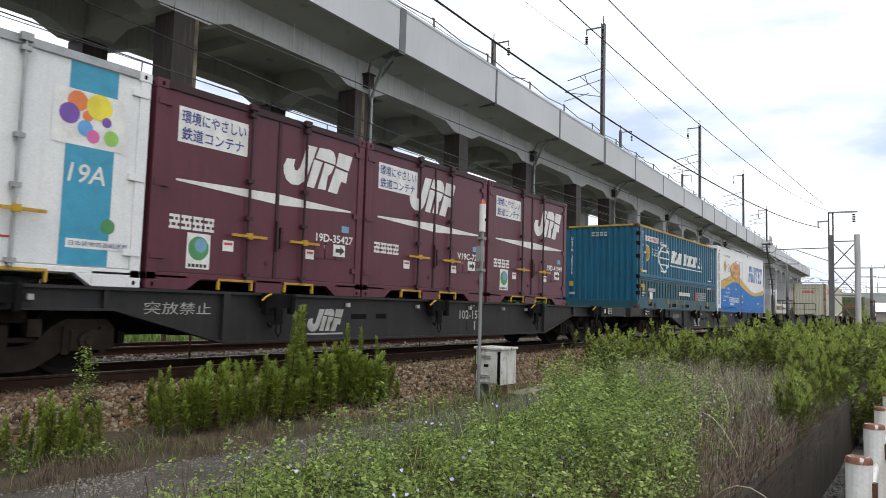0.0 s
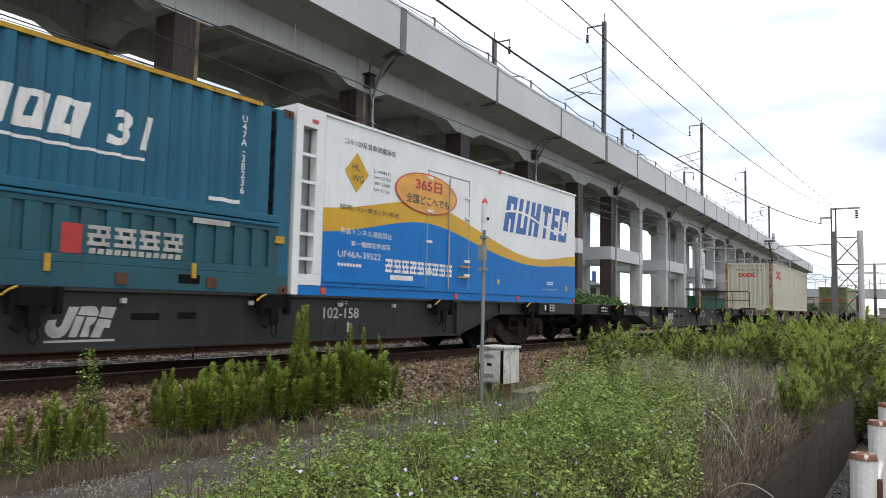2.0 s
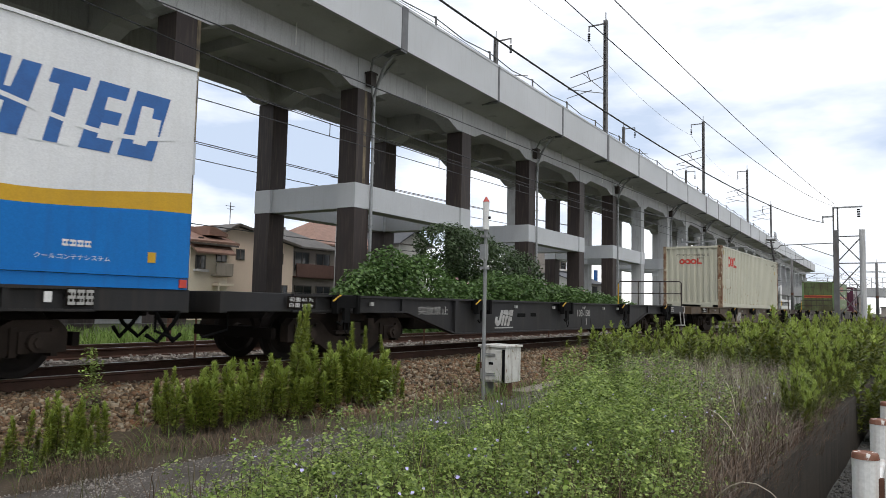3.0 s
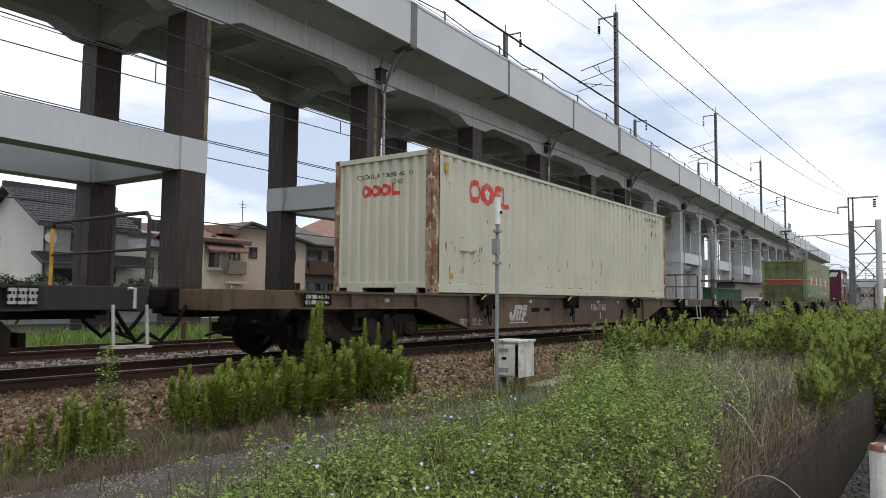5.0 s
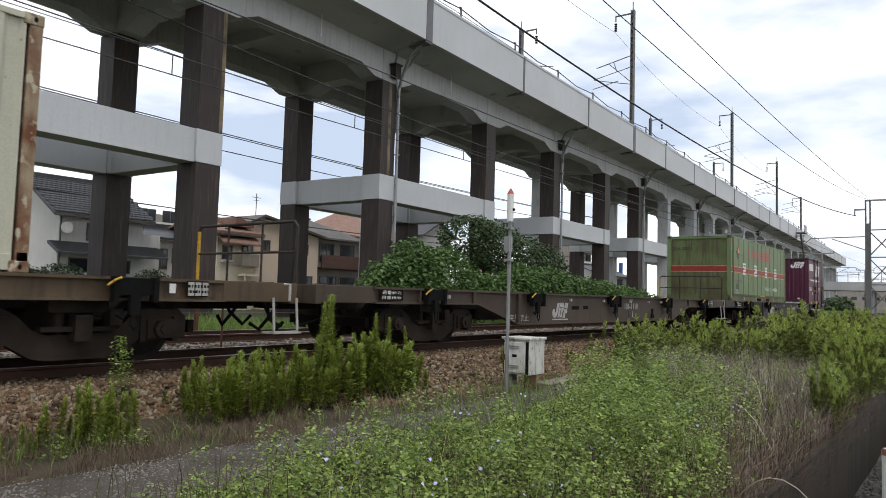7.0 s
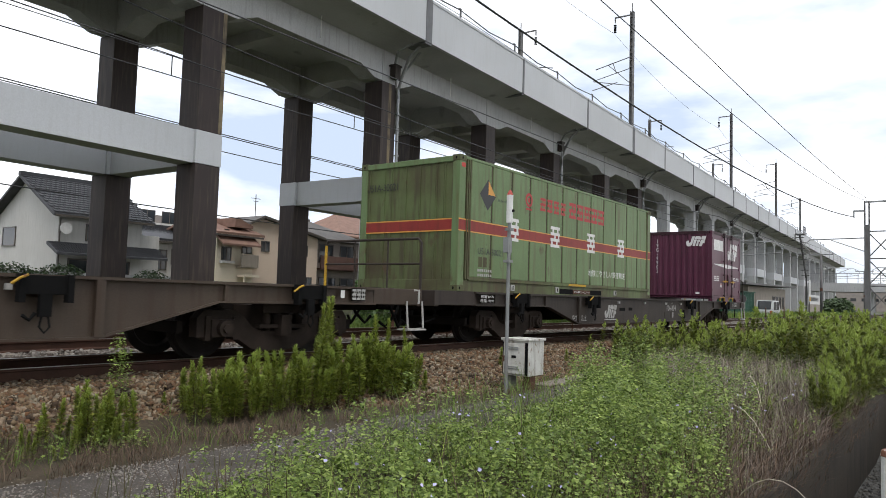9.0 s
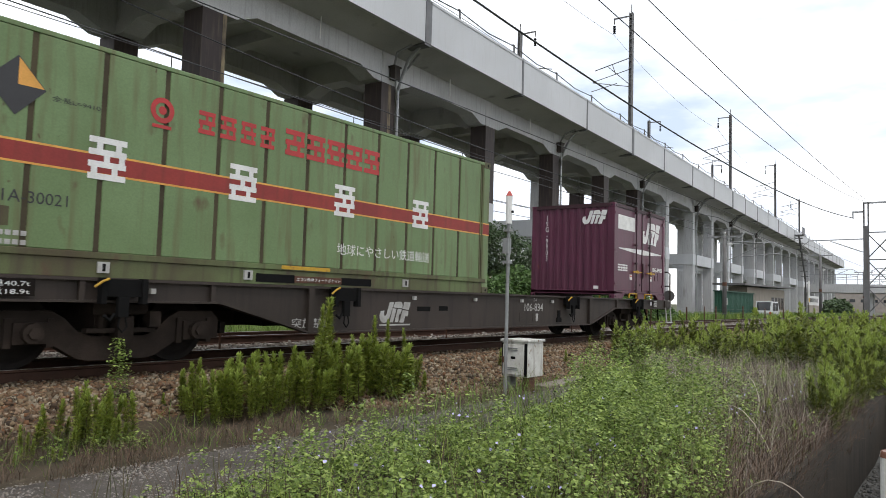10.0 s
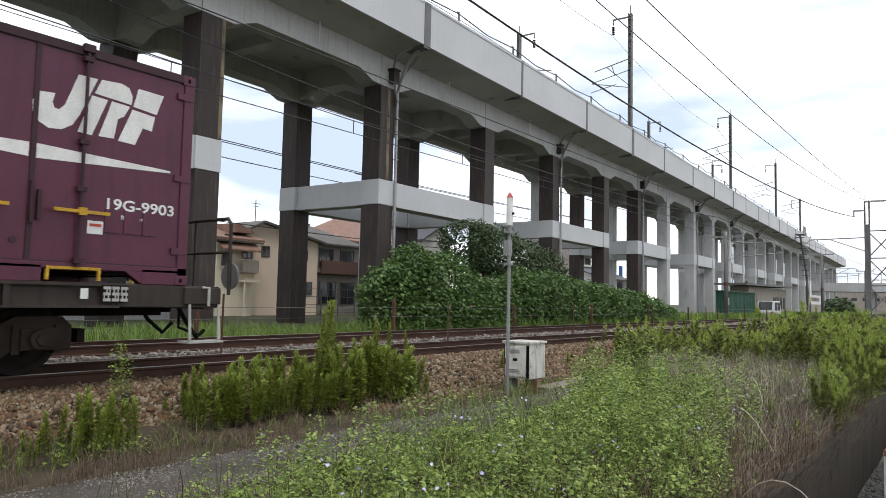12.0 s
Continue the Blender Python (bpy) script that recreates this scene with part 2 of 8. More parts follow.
    leaf_vine=island("vine_leaf", [(0.038, 0.065, 0.014), (0.217, 0.309, 0.063), (0.425, 0.522, 0.152), (0.076, 0.125, 0.027), (0.337, 0.435, 0.111), (0.120, 0.19, 0.041), (0.272, 0.37, 0.086)], 0.45, 30.0, 0.33, spec=0.25),
    leaf_gold=island("goldenrod_leaf", [(0.101, 0.14, 0.023), (0.178, 0.236, 0.035), (0.268, 0.319, 0.052), (0.345, 0.382, 0.068)], 0.5, 30.0, 0.3),
    leaf_thicket=island("thicket_leaf", [(0.061, 0.084, 0.016), (0.123, 0.147, 0.026), (0.205, 0.223, 0.04), (0.09, 0.122, 0.024)], 0.5, 30.0, 0.3),
    leaf_young=island("young_leaf", [(0.276, 0.364, 0.071), (0.345, 0.42, 0.091)], 0.5, 30.0, 0.3),
    leaf_bush=island("shrub_leaf", [(0.057, 0.115, 0.031), (0.092, 0.167, 0.046), (0.144, 0.236, 0.072), (0.075, 0.138, 0.04)], 0.45, 30.0, 0.3),
    leaf_tree=island("tree_leaf", [(0.040, 0.068, 0.026), (0.058, 0.095, 0.038), (0.078, 0.122, 0.050)], 0.5, 30.0, 0.2),
    grass=island("grass_blade", [(0.11, 0.19, 0.035), (0.16, 0.25, 0.05), (0.20, 0.27, 0.07)], 0.6, 10.0, 0.3),
    straw=island("dry_grass", [(0.20, 0.155, 0.125), (0.36, 0.31, 0.26), (0.12, 0.08, 0.062), (0.26, 0.225, 0.20), (0.075, 0.052, 0.04)], 0.85, 10.0, 0.15),
    straw_red=island("red_stalk", [(0.12, 0.075, 0.05), (0.21, 0.15, 0.105), (0.065, 0.04, 0.03), (0.09, 0.085, 0.04)], 0.85, 10.0, 0.1),
    straw_pale=island("pale_stalk", [(0.62, 0.57, 0.46), (0.5, 0.44, 0.34)], 0.8, 10.0, 0),
    stem=island("plant_stem", [(0.06, 0.075, 0.025), (0.09, 0.065, 0.035), (0.07, 0.04, 0.025)], 0.7, 10.0, 0),
    flower=plain("pale_flower", (0.52, 0.48, 0.80), 0.6),
    pink=plain("pink_flower", (0.70, 0.42, 0.45), 0.6),
    tile=surface("grey_roof_tile", (0.075, 0.078, 0.085), (0.055, 0.057, 0.062), 3.0, 0.55, bump=0.1, vary=0.4),
    tile_red=surface("terracotta_roof_tile", (0.27, 0.165, 0.125), (0.21, 0.125, 0.095), 2.0, 0.7, bump=0.2),
    slate=surface("brown_slate_roof", (0.14, 0.13, 0.12), (0.10, 0.095, 0.09), 1.0, 0.7, bump=0.1),
    stucco=surface("white_stucco", (0.62, 0.61, 0.58), (0.55, 0.54, 0.51), 0.6, 0.85, streak=(0.4, 0.39, 0.36), streak_amt=0.4),
    stucco_tan=surface("tan_stucco", (0.72, 0.59, 0.47), (0.67, 0.55, 0.43), 0.6, 0.85),
    stucco_cream=surface("cream_stucco", (0.80, 0.72, 0.57), (0.74, 0.66, 0.52), 0.6, 0.85),
    stucco_grey=surface("grey_brown_siding", (0.30, 0.27, 0.24), (0.25, 0.22, 0.20), 0.6, 0.8),
    glass=plain("dark_window_glass", (0.02, 0.025, 0.03), 0.08),
    framemat=plain("window_frame_bronze", (0.09, 0.075, 0.06), 0.4),
    balcony=plain("brown_balcony_panel", (0.12, 0.06, 0.045), 0.6),
    shed=surface("beige_shed_siding", (0.36, 0.32, 0.27), (0.31, 0.275, 0.23), 1.0, 0.8, streak=(0.2, 0.17, 0.14)),
    shedgreen=surface("green_corrugated_steel", (0.025, 0.085, 0.055), (0.02, 0.065, 0.045), 1.0, 0.6),
    vanpaint=plain("silver_van_paint", (0.50, 0.52, 0.52), 0.3),
    far=surface("distant_hedge", (0.06, 0.09, 0.04), (0.04, 0.06, 0.03), 0.2, 0.9),
    redcap=plain("red_cap", (0.45, 0.05, 0.03), 0.5),
    ecogreen=plain("green_emblem", (0.06, 0.25, 0.08)), ecoblue=plain("blue_emblem", (0.15, 0.32, 0.45)),
    ball1=plain("orange_ball_print", (0.75, 0.20, 0.04), 0.35), ball2=plain("yellow_ball_print", (0.78, 0.66, 0.03), 0.35),
    ball3=plain("purple_ball_print", (0.16, 0.06, 0.36), 0.35), ball4=plain("blue_ball_print", (0.10, 0.36, 0.72), 0.35),
    ball5=plain("pink_ball_print", (0.65, 0.12, 0.35), 0.35), ball6=plain("green_ball_print", (0.30, 0.58, 0.10), 0.35),
    whitepost=surface("white_enamel_post", (0.68, 0.68, 0.66), (0.60, 0.60, 0.57), 3.0, 0.45, streak=(0.28, 0.15, 0.08), streak_amt=0.5),
    rustcap=surface("rusted_post_top", (0.15, 0.055, 0.03), (0.24, 0.13, 0.09), 9.0, 0.8, spots=(0.6, 0.58, 0.55), spot_at=(0.6, 0.66)),
)


# ---------------------------------------------------------------- mesh helpers
def bx(bm, x0, x1, y0, y1, z0, z1):
    v = [bm.verts.new(p) for p in ((x0, y0, z0), (x1, y0, z0), (x1, y1, z0), (x0, y1, z0), (x0, y0, z1), (x1, y0, z1), (x1, y1, z1), (x0, y1, z1))]
    for f in ((0, 3, 2, 1), (4, 5, 6, 7), (0, 1, 5, 4), (1, 2, 6, 5), (2, 3, 7, 6), (3, 0, 4, 7)):
        bm.faces.new([v[i] for i in f])
    return bm


def box(*a):
    return bx(bmesh.new(), *a)


def boxes(*rows):
    bm = bmesh.new()
    for r in rows:
        bx(bm, *r)
    return bm


def prism(pts, y0, y1, bm=None, axis="y"):
    """A flat outline in x and z (or y and z), given thickness along y (or x)."""
    bm = bm or bmesh.new()
    at = (lambda p, d: (p[0], d, p[1])) if axis == "y" else (lambda p, d: (d, p[0], p[1])) if axis == "x" else (lambda p, d: (p[0], p[1], d))
    a = [bm.verts.new(at(p, y0)) for p in pts]
    b = [bm.verts.new(at(p, y1)) for p in pts]
    bm.faces.new(a)
    bm.faces.new(b[::-1])
    for i in range(len(pts)):
        j = (i + 1) % len(pts)
        bm.faces.new((a[j], a[i], b[i], b[j]))
    bmesh.ops.recalc_face_normals(bm, faces=bm.faces[:])
    return bm


def tube(bm, pts, r, seg=8, r2=None):
    """A round bar along the points."""
    pts = [Vector(p) for p in pts]
    rings = []
    for i, p in enumerate(pts):
        d = (pts[min(i + 1, len(pts) - 1)] - pts[max(i - 1, 0)]).normalized()
        u = d.orthogonal().normalized() if i == 0 else (u - d * u.dot(d)).normalized()
        w = d.cross(u)
        rr = r if r2 is None else r + (r2 - r) * i / (len(pts) - 1)
        rings.append([bm.verts.new(p + rr * (math.cos(a) * u + math.sin(a) * w)) for a in [2 * math.pi * k / seg for k in range(seg)]])
    for a, b in zip(rings, rings[1:]):
        for k in range(seg):
            bm.faces.new((a[k], a[(k + 1) % seg], b[(k + 1) % seg], b[k]))
    bm.faces.new(rings[0][::-1])
    bm.faces.new(rings[-1])
    return bm


def disc(bm, c, r, y0, y1, seg=20, axis="y", sx=1.0):
    pts = [(c[0] + sx * r * math.cos(2 * math.pi * k / seg), c[1] + r * math.sin(2 * math.pi * k / seg)) for k in range(seg)]
    return prism(pts, y0, y1, bm, axis)


def ring(bm, c, r0, r1, y0, y1, seg=28, sx=1.0, a0=0.0, a1=2 * math.pi):
    for k in range(seg):
        p, q = a0 + (a1 - a0) * k / seg, a0 + (a1 - a0) * (k + 1) / seg
        prism([(c[0] + sx * r * math.cos(a), c[1] + r * math.sin(a)) for r, a in ((r0, p), (r1, p), (r1, q), (r0, q))], y0, y1, bm)
    return bm


def mesh_of(name, bm, mat, smooth=False):
    me = bpy.data.meshes.new(name)
    bm.to_mesh(me)
    bm.free()
    me.materials.append(M[mat] if isinstance(mat, str) else mat)
    if smooth:
        me.polygons.foreach_set("use_smooth", [True] * len(me.polygons))
    return me


SPLIT = {"corner_post", "base_rail", "bottom_rail", "top_rail", "clamp", "clamp_lever", "hook", "corner_casting", "casting_hole", "word_mark", "name_bar", "flange", "stiffener",
         "fork_pocket", "pocket", "hinge", "latch", "lug", "lug_hole", "rib", "end_rib", "lower_rib", "notice", "card_holder", "slot", "end_ladder_plate", "name_block", "air_hose", "step_hanger", "ladder_rung", "handle", "beam_seat",
         "louvre", "insulator", "side_window", "headlight", "tail_light", "leg", "fence", "railing", "centre_sill", "roof", "joint_strip", "end_beam", "sign_face", "reflector", "tab", "base_frame", "brake_gear", "scar", "seal", "trim", "brace", "rod_bracket", "handrail_post"}


def pieces(bm, gap=0.004):
    """The loose pieces of a bmesh as sets of faces; pieces that touch count as one."""
    bm.verts.index_update()
    left, groups = set(bm.verts), []
    while left:
        todo, seen = [left.pop()], []
        while todo:
            v = todo.pop()
            seen.append(v)
            for e in v.link_edges:
                o = e.other_vert(v)
                if o in left:
                    left.remove(o)
                    todo.append(o)
        co = np.array([v.co[:] for v in seen])
        groups.append([co.min(0) - gap / 2, co.max(0) + gap / 2, seen])
    merged = True
    while merged:
        merged, out = False, []
        for g in groups:
            for h in out:
                if (g[0] <= h[1]).all() and (h[0] <= g[1]).all():
                    h[0], h[1], h[2] = np.minimum(g[0], h[0]), np.maximum(g[1], h[1]), h[2] + g[2]
                    merged = True
                    break
            else:
                out.append(g)
        groups = out
    return [g[2] for g in groups]


def part(name, bm, mat, parent=None, label="", bevel=0.0, smooth=False):
    if name in SPLIT and len(bm.verts) < 900:
        groups = pieces(bm)
        if len(groups) > 1:
            bm.verts.index_update()
            for g in groups[1:]:
                sub, to = bmesh.new(), {}
                for v in g:
                    to[v] = sub.verts.new(v.co)
                for f in {f for v in g for f in v.link_faces}:
                    sub.faces.new([to[v] for v in f.verts])
                single(name, sub, mat, parent, label, bevel, smooth)
            bmesh.ops.delete(bm, geom=[v for g in groups[1:] for v in g], context="VERTS")
    return single(name, bm, mat, parent, label, bevel, smooth)


def single(name, bm, mat, parent=None, label="", bevel=0.0, smooth=False):
    ob = new(name, mesh_of(name, bm, mat, smooth))
    ob.parent = parent
    if label:
        tagged(ob, label)
    if bevel:
        b = ob.modifiers.new("bevel", "BEVEL")
        b.width, b.segments, b.limit_method = bevel, 2, "ANGLE"
    return ob


def again(name, mesh, m, parent):
    ob = new(name, mesh)
    ob.parent, ob.matrix_basis = parent, m
    return ob


def thing(name, label, category, group="", kind="", m=None):
    ob = new(name)
    ob.empty_display_size = 0.2
    if m is not None:
        ob.matrix_basis = m
    return tagged(ob, label, category, group, kind)


def setting(name, bm, mat, label="", parent=None, kind="structure", smooth=False):
    ob = part(name, bm, mat, parent, smooth=smooth)
    return tagged(ob, label, kind=kind)


def soup(name, verts, faces, mat, smooth=False):
    """One mesh out of arrays: verts (n, 3), faces (m, 3 or 4)."""
    me = bpy.data.meshes.new(name)
    k = faces.shape[1]
    me.vertices.add(len(verts))
    me.vertices.foreach_set("co", np.asarray(verts, np.float32).ravel())
    me.loops.add(faces.size)
    me.loops.foreach_set("vertex_index", np.asarray(faces, np.int32).ravel())
    me.polygons.add(len(faces))
    me.polygons.foreach_set("loop_start", np.arange(0, faces.size, k, dtype=np.int32))
    if smooth:
        me.polygons.foreach_set("use_smooth", np.ones(len(faces), bool))
    me.update(calc_edges=True)
    me.materials.append(M[mat])
    return me


WORDS = {}


def word_mesh(body, bold=0.0):
    """The letters as flat triangles in x and y, 1 unit to the line; and their extent."""
    if (body, bold) not in WORDS:
        c = bpy.data.curves.new("words", "FONT")
        c.body, c.offset, c.resolution_u = body, bold, 3
        c.space_line = 0.82 if "\n" in body else 1.0
        if "\n" in body and max(len(s) for s in body.split("\n")) == 1:
            c.align_x = "CENTER"
        o = new("words", c)
        bpy.context.view_layer.update()
        me = bpy.data.meshes.new_from_object(o.evaluated_get(bpy.context.evaluated_depsgraph_get()))
        co = np.zeros(len(me.vertices) * 3)
        me.vertices.foreach_get("co", co)
        co = co.reshape(-1, 3)
        fs = [tuple(p.vertices) for p in me.polygons]
        bpy.data.objects.remove(o)
        bpy.data.curves.remove(c)
        bpy.data.meshes.remove(me)
        lo, hi = co[:, :2].min(0), co[:, :2].max(0)
        WORDS[(body, bold)] = ((co[:, :2] - lo) / (hi[1] - lo[1]), fs, (hi[0] - lo[0]) / (hi[1] - lo[1]))
    return WORDS[(body, bold)]


def words(body, x, z, h, mat, parent, y, w=None, face="side", bold=0.0, slant=0.0, prof=None, cuts=(), fit=None):
    """Lettering h high from (x, z), its lower left corner, on the side that faces the path (y) or on the end (at x = y)."""
    co, fs, ratio = word_mesh(body, bold)
    k = h if w is None else w / ratio
    bm = bmesh.new()
    vs = []
    for u, v in co:
        px, pz = x + k * u + slant * h * v, z + h * v
        vs.append(bm.verts.new((px, 0, pz)))
    for f in fs:
        try:
            bm.faces.new([vs[i] for i in f])
        except ValueError:
            pass
    return lay(bm, "lettering", mat, parent, y, face, prof, cuts)


def lay(bm, name, mat, parent, y, face, prof=None, cuts=()):
    """A flat figure in x and z, laid on the side or the end, into the folds of the sheet where prof is given."""
    back = [f for f in bm.faces if any(v.co.y > 5e-5 for v in f.verts)]
    if back:
        bmesh.ops.delete(bm, geom=back, context="FACES")
    if prof:
        xs = [v.co.x for v in bm.verts]
        for c in cuts:
            if min(xs) < c < max(xs):
                bmesh.ops.bisect_plane(bm, geom=bm.verts[:] + bm.edges[:] + bm.faces[:], plane_co=(c, 0, 0), plane_no=(1, 0, 0))
    for v in bm.verts:
        d = prof(v.co.x) if prof else 0.0
        v.co = (v.co.x, y + d, v.co.z) if face == "side" else (y + d, -v.co.x, v.co.z)
    return part(name, bm, mat, parent)


def flat(polys, bm=None):
    bm = bm or bmesh.new()
    for p in polys:
        f = bm.faces.new([bm.verts.new((a, 0, b)) for a, b in p])
        f.normal_update()
        if f.normal.y > 0:
            f.normal_flip()
    return bm


def rect(x, z, w, h, bm=None):
    return flat([[(x, z), (x + w, z), (x + w, z + h), (x, z + h)]], bm)


def bars(x, z, w, h, n, slant=0.0, gap=0.25, strokes=0):
    """Writing that cannot be read, or a name: n plain bars."""
    s = w / n
    if strokes:
        out = []
        for i in range(n):
            a, b = x + i * s, x + (i + 1 - gap) * s
            t = h / (2 * strokes - 1)
            out += [[(a, z + 2 * j * t), (b, z + 2 * j * t), (b, z + (2 * j + 1) * t), (a, z + (2 * j + 1) * t)] for j in range(strokes)]
            for j in range(strokes - 1):
                for q in ((.08, .62), (.40, .80), (.20, .70))[(i + j) % 3]:
                    u = a + (b - a) * q
                    out.append([(u, z + (2 * j + 1) * t), (u + (b - a) * .16, z + (2 * j + 1) * t), (u + (b - a) * .16, z + (2 * j + 2) * t), (u, z + (2 * j + 2) * t)])
        return flat(out)
    return flat([[(x + i * s, z), (x + (i + 1 - gap) * s, z), (x + (i + 1 - gap) * s + slant, z + h), (x + i * s + slant, z + h)] for i in range(n)])


MARK = [[(0.042, 0.569), (0.003, 0.399), (0.009, 0.226), (0.051, 0.08), (0.121, 0.002), (0.209, 0.018), (0.286, 0.127), (0.334, 0.316), (0.456, 1.001), (0.313, 0.998), (0.226, 0.44), (0.187, 0.34), (0.154, 0.351), (0.138, 0.437), (0.154, 0.593)],
        [(0.487, 1.008), (0.644, 1.033), (0.706, 0.989), (0.736, 0.852), (0.731, 0.696), (0.438, 0.747)],
        [(0.419, 0.7), (0.542, 0.682), (0.432, 0.019), (0.326, 0.034)],
        [(0.573, 0.68), (0.719, 0.657), (0.676, 0.463), (0.626, 0.388), (0.603, 0.035), (0.482, 0.027), (0.534, 0.379)],
        [(0.783, 1.018), (1.002, 1.002), (0.946, 0.623), (0.746, 0.675)],
        [(0.741, 0.619), (0.934, 0.574), (0.911, 0.301), (0.834, 0.323), (0.775, -0.005), (0.636, 0.014)]]


def mark(x, z, w, h):
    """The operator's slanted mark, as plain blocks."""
    return flat([[(x + w * a, z + h * b) for a, b in p] for p in MARK])


# ---------------------------------------------------------------- ground, ditch, track bed
def ground_z(y):
    ys = [-2500, -3, 0.40, 0.50, 0.52, 1.30, 1.32, 1.50, 3.0, 5.2, 6.3, 6.7, 7.5, 14.2, 15.2, 60, 3000]
    zs = [-.75, -.75, -.75, -.78, -1.62, -1.66, -1.62, -.62, -.55, -.56, -.61, -.56, -.40, -.40, -.45, -.45, -.45]
    return float(np.interp(y, ys, zs))


def strip(xs, ys, zf):
    bm = bmesh.new()
    g = [[bm.verts.new((x, y, zf(x, y))) for y in ys] for x in xs]
    for a, b in zip(g, g[1:]):
        for j in range(len(ys) - 1):
            bm.faces.new((a[j], b[j], b[j + 1], a[j + 1]))
    return bm


def wob(x, y, s=0.8, a=0.05):
    return a * noise.noise(Vector((x * s, y * s, 3.0)))


near_x = [-2500, -600, -150, -40, -15] + [-8 + 0.5 * i for i in range(100)] + [45, 50, 58, 70, 90, 130, 200, 400, 1000, 3000]
gy = [-2500, -300, -40, -8, -3, -1, 0.40, 0.50, 0.52, 0.9, 1.30, 1.32, 1.50] + [1.9 + 0.4 * i for i in range(9)] + [5.4, 5.7, 6.0, 6.3, 6.7, 7.1, 7.5, 9, 11, 14.2, 15.2, 18, 25, 40, 60, 120, 300, 3000]
setting("ground", strip(near_x, gy, lambda x, y: ground_z(y) + (wob(x, y) if 1.5 < y < 5.3 or y > 15 else 0)), "field", "grassy soil with weeds beside a railway", smooth=True)
px_ = [x for x in near_x if -20 <= x <= 60]
setting("path", strip(px_, [3.9, 4.2, 4.5, 4.8, 5.1, 5.35, 5.55], lambda x, y: ground_z(y) + 0.06 + wob(x, y, 1.5, 0.02) - (0.12 if y in (3.9, 5.55) else 0)), "asphalt", "trodden grey gravel path along the track", smooth=True)
setting("soil_strip", strip(px_, [5.2, 5.45, 5.7, 6.0, 6.3, 6.5, 6.7, 6.9, 7.1], lambda x, y: ground_z(y) + (0.065 if y > 5.3 else -0.03) + wob(x, y, 2, 0.02)), "soil", "bare dry soil at the foot of the ballast", smooth=True)
bank_x = [x for x in near_x if -20 <= x <= 60]
setting("bank_soil", strip(bank_x, [1.5, 1.9, 2.4, 3.0, 3.6, 4.1], lambda x, y: ground_z(y) + 0.02 + wob(x, y)), "soil", "brown soil under the weeds", smooth=True)
setting("pavement", box(-30, 60, -4, 0.38, -0.74, -0.70), "asphalt", "grey worn roadside verge beside the ditch")


def bed_z(y):
    return float(np.interp(y, [6.75, 7.0, 7.35, 7.55, 9.9, 10.5, 11.2, 13.6, 14.5], [-.56, -.42, -.21, -.17, -.17, -.24, -.18, -.18, -.46]))


bed_y = [6.75, 6.9, 7.1, 7.35, 7.55, 8.2, 9.2, 9.9, 10.5, 11.2, 12.2, 13.6, 14.0, 14.5]


def spread(x):
    """How far the stones have spilled down the shoulder."""
    k = np.clip((x - 5.2) / 2.4, 0, 1)
    return 1 + 1.25 * k * k * (3 - 2 * k)


bed = strip([-400, -100, -30] + [-8 + i * .5 for i in range(120)] + [60, 90, 150, 300, 900], bed_y, lambda x, y: bed_z(y) + wob(x, y, 2.0, 0.02))
for v in bed.verts:
    if v.co.y < 7.35:
        v.co.y = 7.35 - (7.35 - v.co.y) * spread(v.co.x)
setting("ballast_bed", bed, "ballast_bed", "rusty brown crushed-stone ballast under two tracks", smooth=True)

# the ditch's wall and the trough lids
setting("ditch_wall", boxes((-30, 60, 1.33, 1.48, -1.7, -0.585)), "ditch", "stained concrete retaining wall of a ditch")
setting("ditch_bed", strip(px_, [0.53, 0.9, 1.32], lambda x, y: -1.5 + wob(x, y, 3, 0.06)), "mud", "dark gravelly mud on the bottom of the ditch")


def stones(name, count, x0, x1, y0, y1, zf, size, mat, label, seed, spill=False):
    rng = np.random.default_rng(seed)
    # a block with its corners knocked about
    v0 = np.array([(a, b, c) for a in (-.72, .72) for b in (-.72, .72) for c in (-.72, .72)])
    f0 = np.array([(0, 1, 3), (0, 3, 2), (4, 6, 7), (4, 7, 5), (0, 4, 5), (0, 5, 1), (2, 3, 7), (2, 7, 6), (0, 2, 6), (0, 6, 4), (1, 5, 7), (1, 7, 3)])
    x = x0 + (x1 - x0) * rng.random(count) ** 1.5
    y = rng.uniform(y0, y1, count)
    z = np.array([zf(b) for b in y])
    if spill:
        y = np.where(y < 7.35, 7.35 - (7.35 - y) * spread(x), y)
    s = size * rng.uniform(0.55, 1.35, (count, 1)) * (1 + 0.02 * (x[:, None] - x0))
    v = v0[None] * (1 + rng.uniform(-0.6, 0.3, (count, len(v0), 3)))
    v = v * rng.uniform(0.6, 1.2, (count, 1, 3)) * s[:, None, :]
    a = rng.uniform(0, 6.28, count)
    b = rng.uniform(-1.2, 1.2, count)
    ca, sa, cb, sb = np.cos(a)[:, None], np.sin(a)[:, None], np.cos(b)[:, None], np.sin(b)[:, None]
    X, Y, Z = v[..., 0], v[..., 1], v[..., 2]
    Y, Z = Y * cb - Z * sb, Y * sb + Z * cb
    X, Y = X * ca - Y * sa, X * sa + Y * ca
    v = np.stack([X + x[:, None], Y + y[:, None], Z + z[:, None] + s * rng.uniform(-0.1, 0.8, (count, 1))], -1)
    f = (f0[None] + (np.arange(count) * len(v0))[:, None, None]).reshape(-1, 3)
    tagged(new(name, soup(name, v.reshape(-1, 3), f, mat)), label, "ballast", kind="stuff")


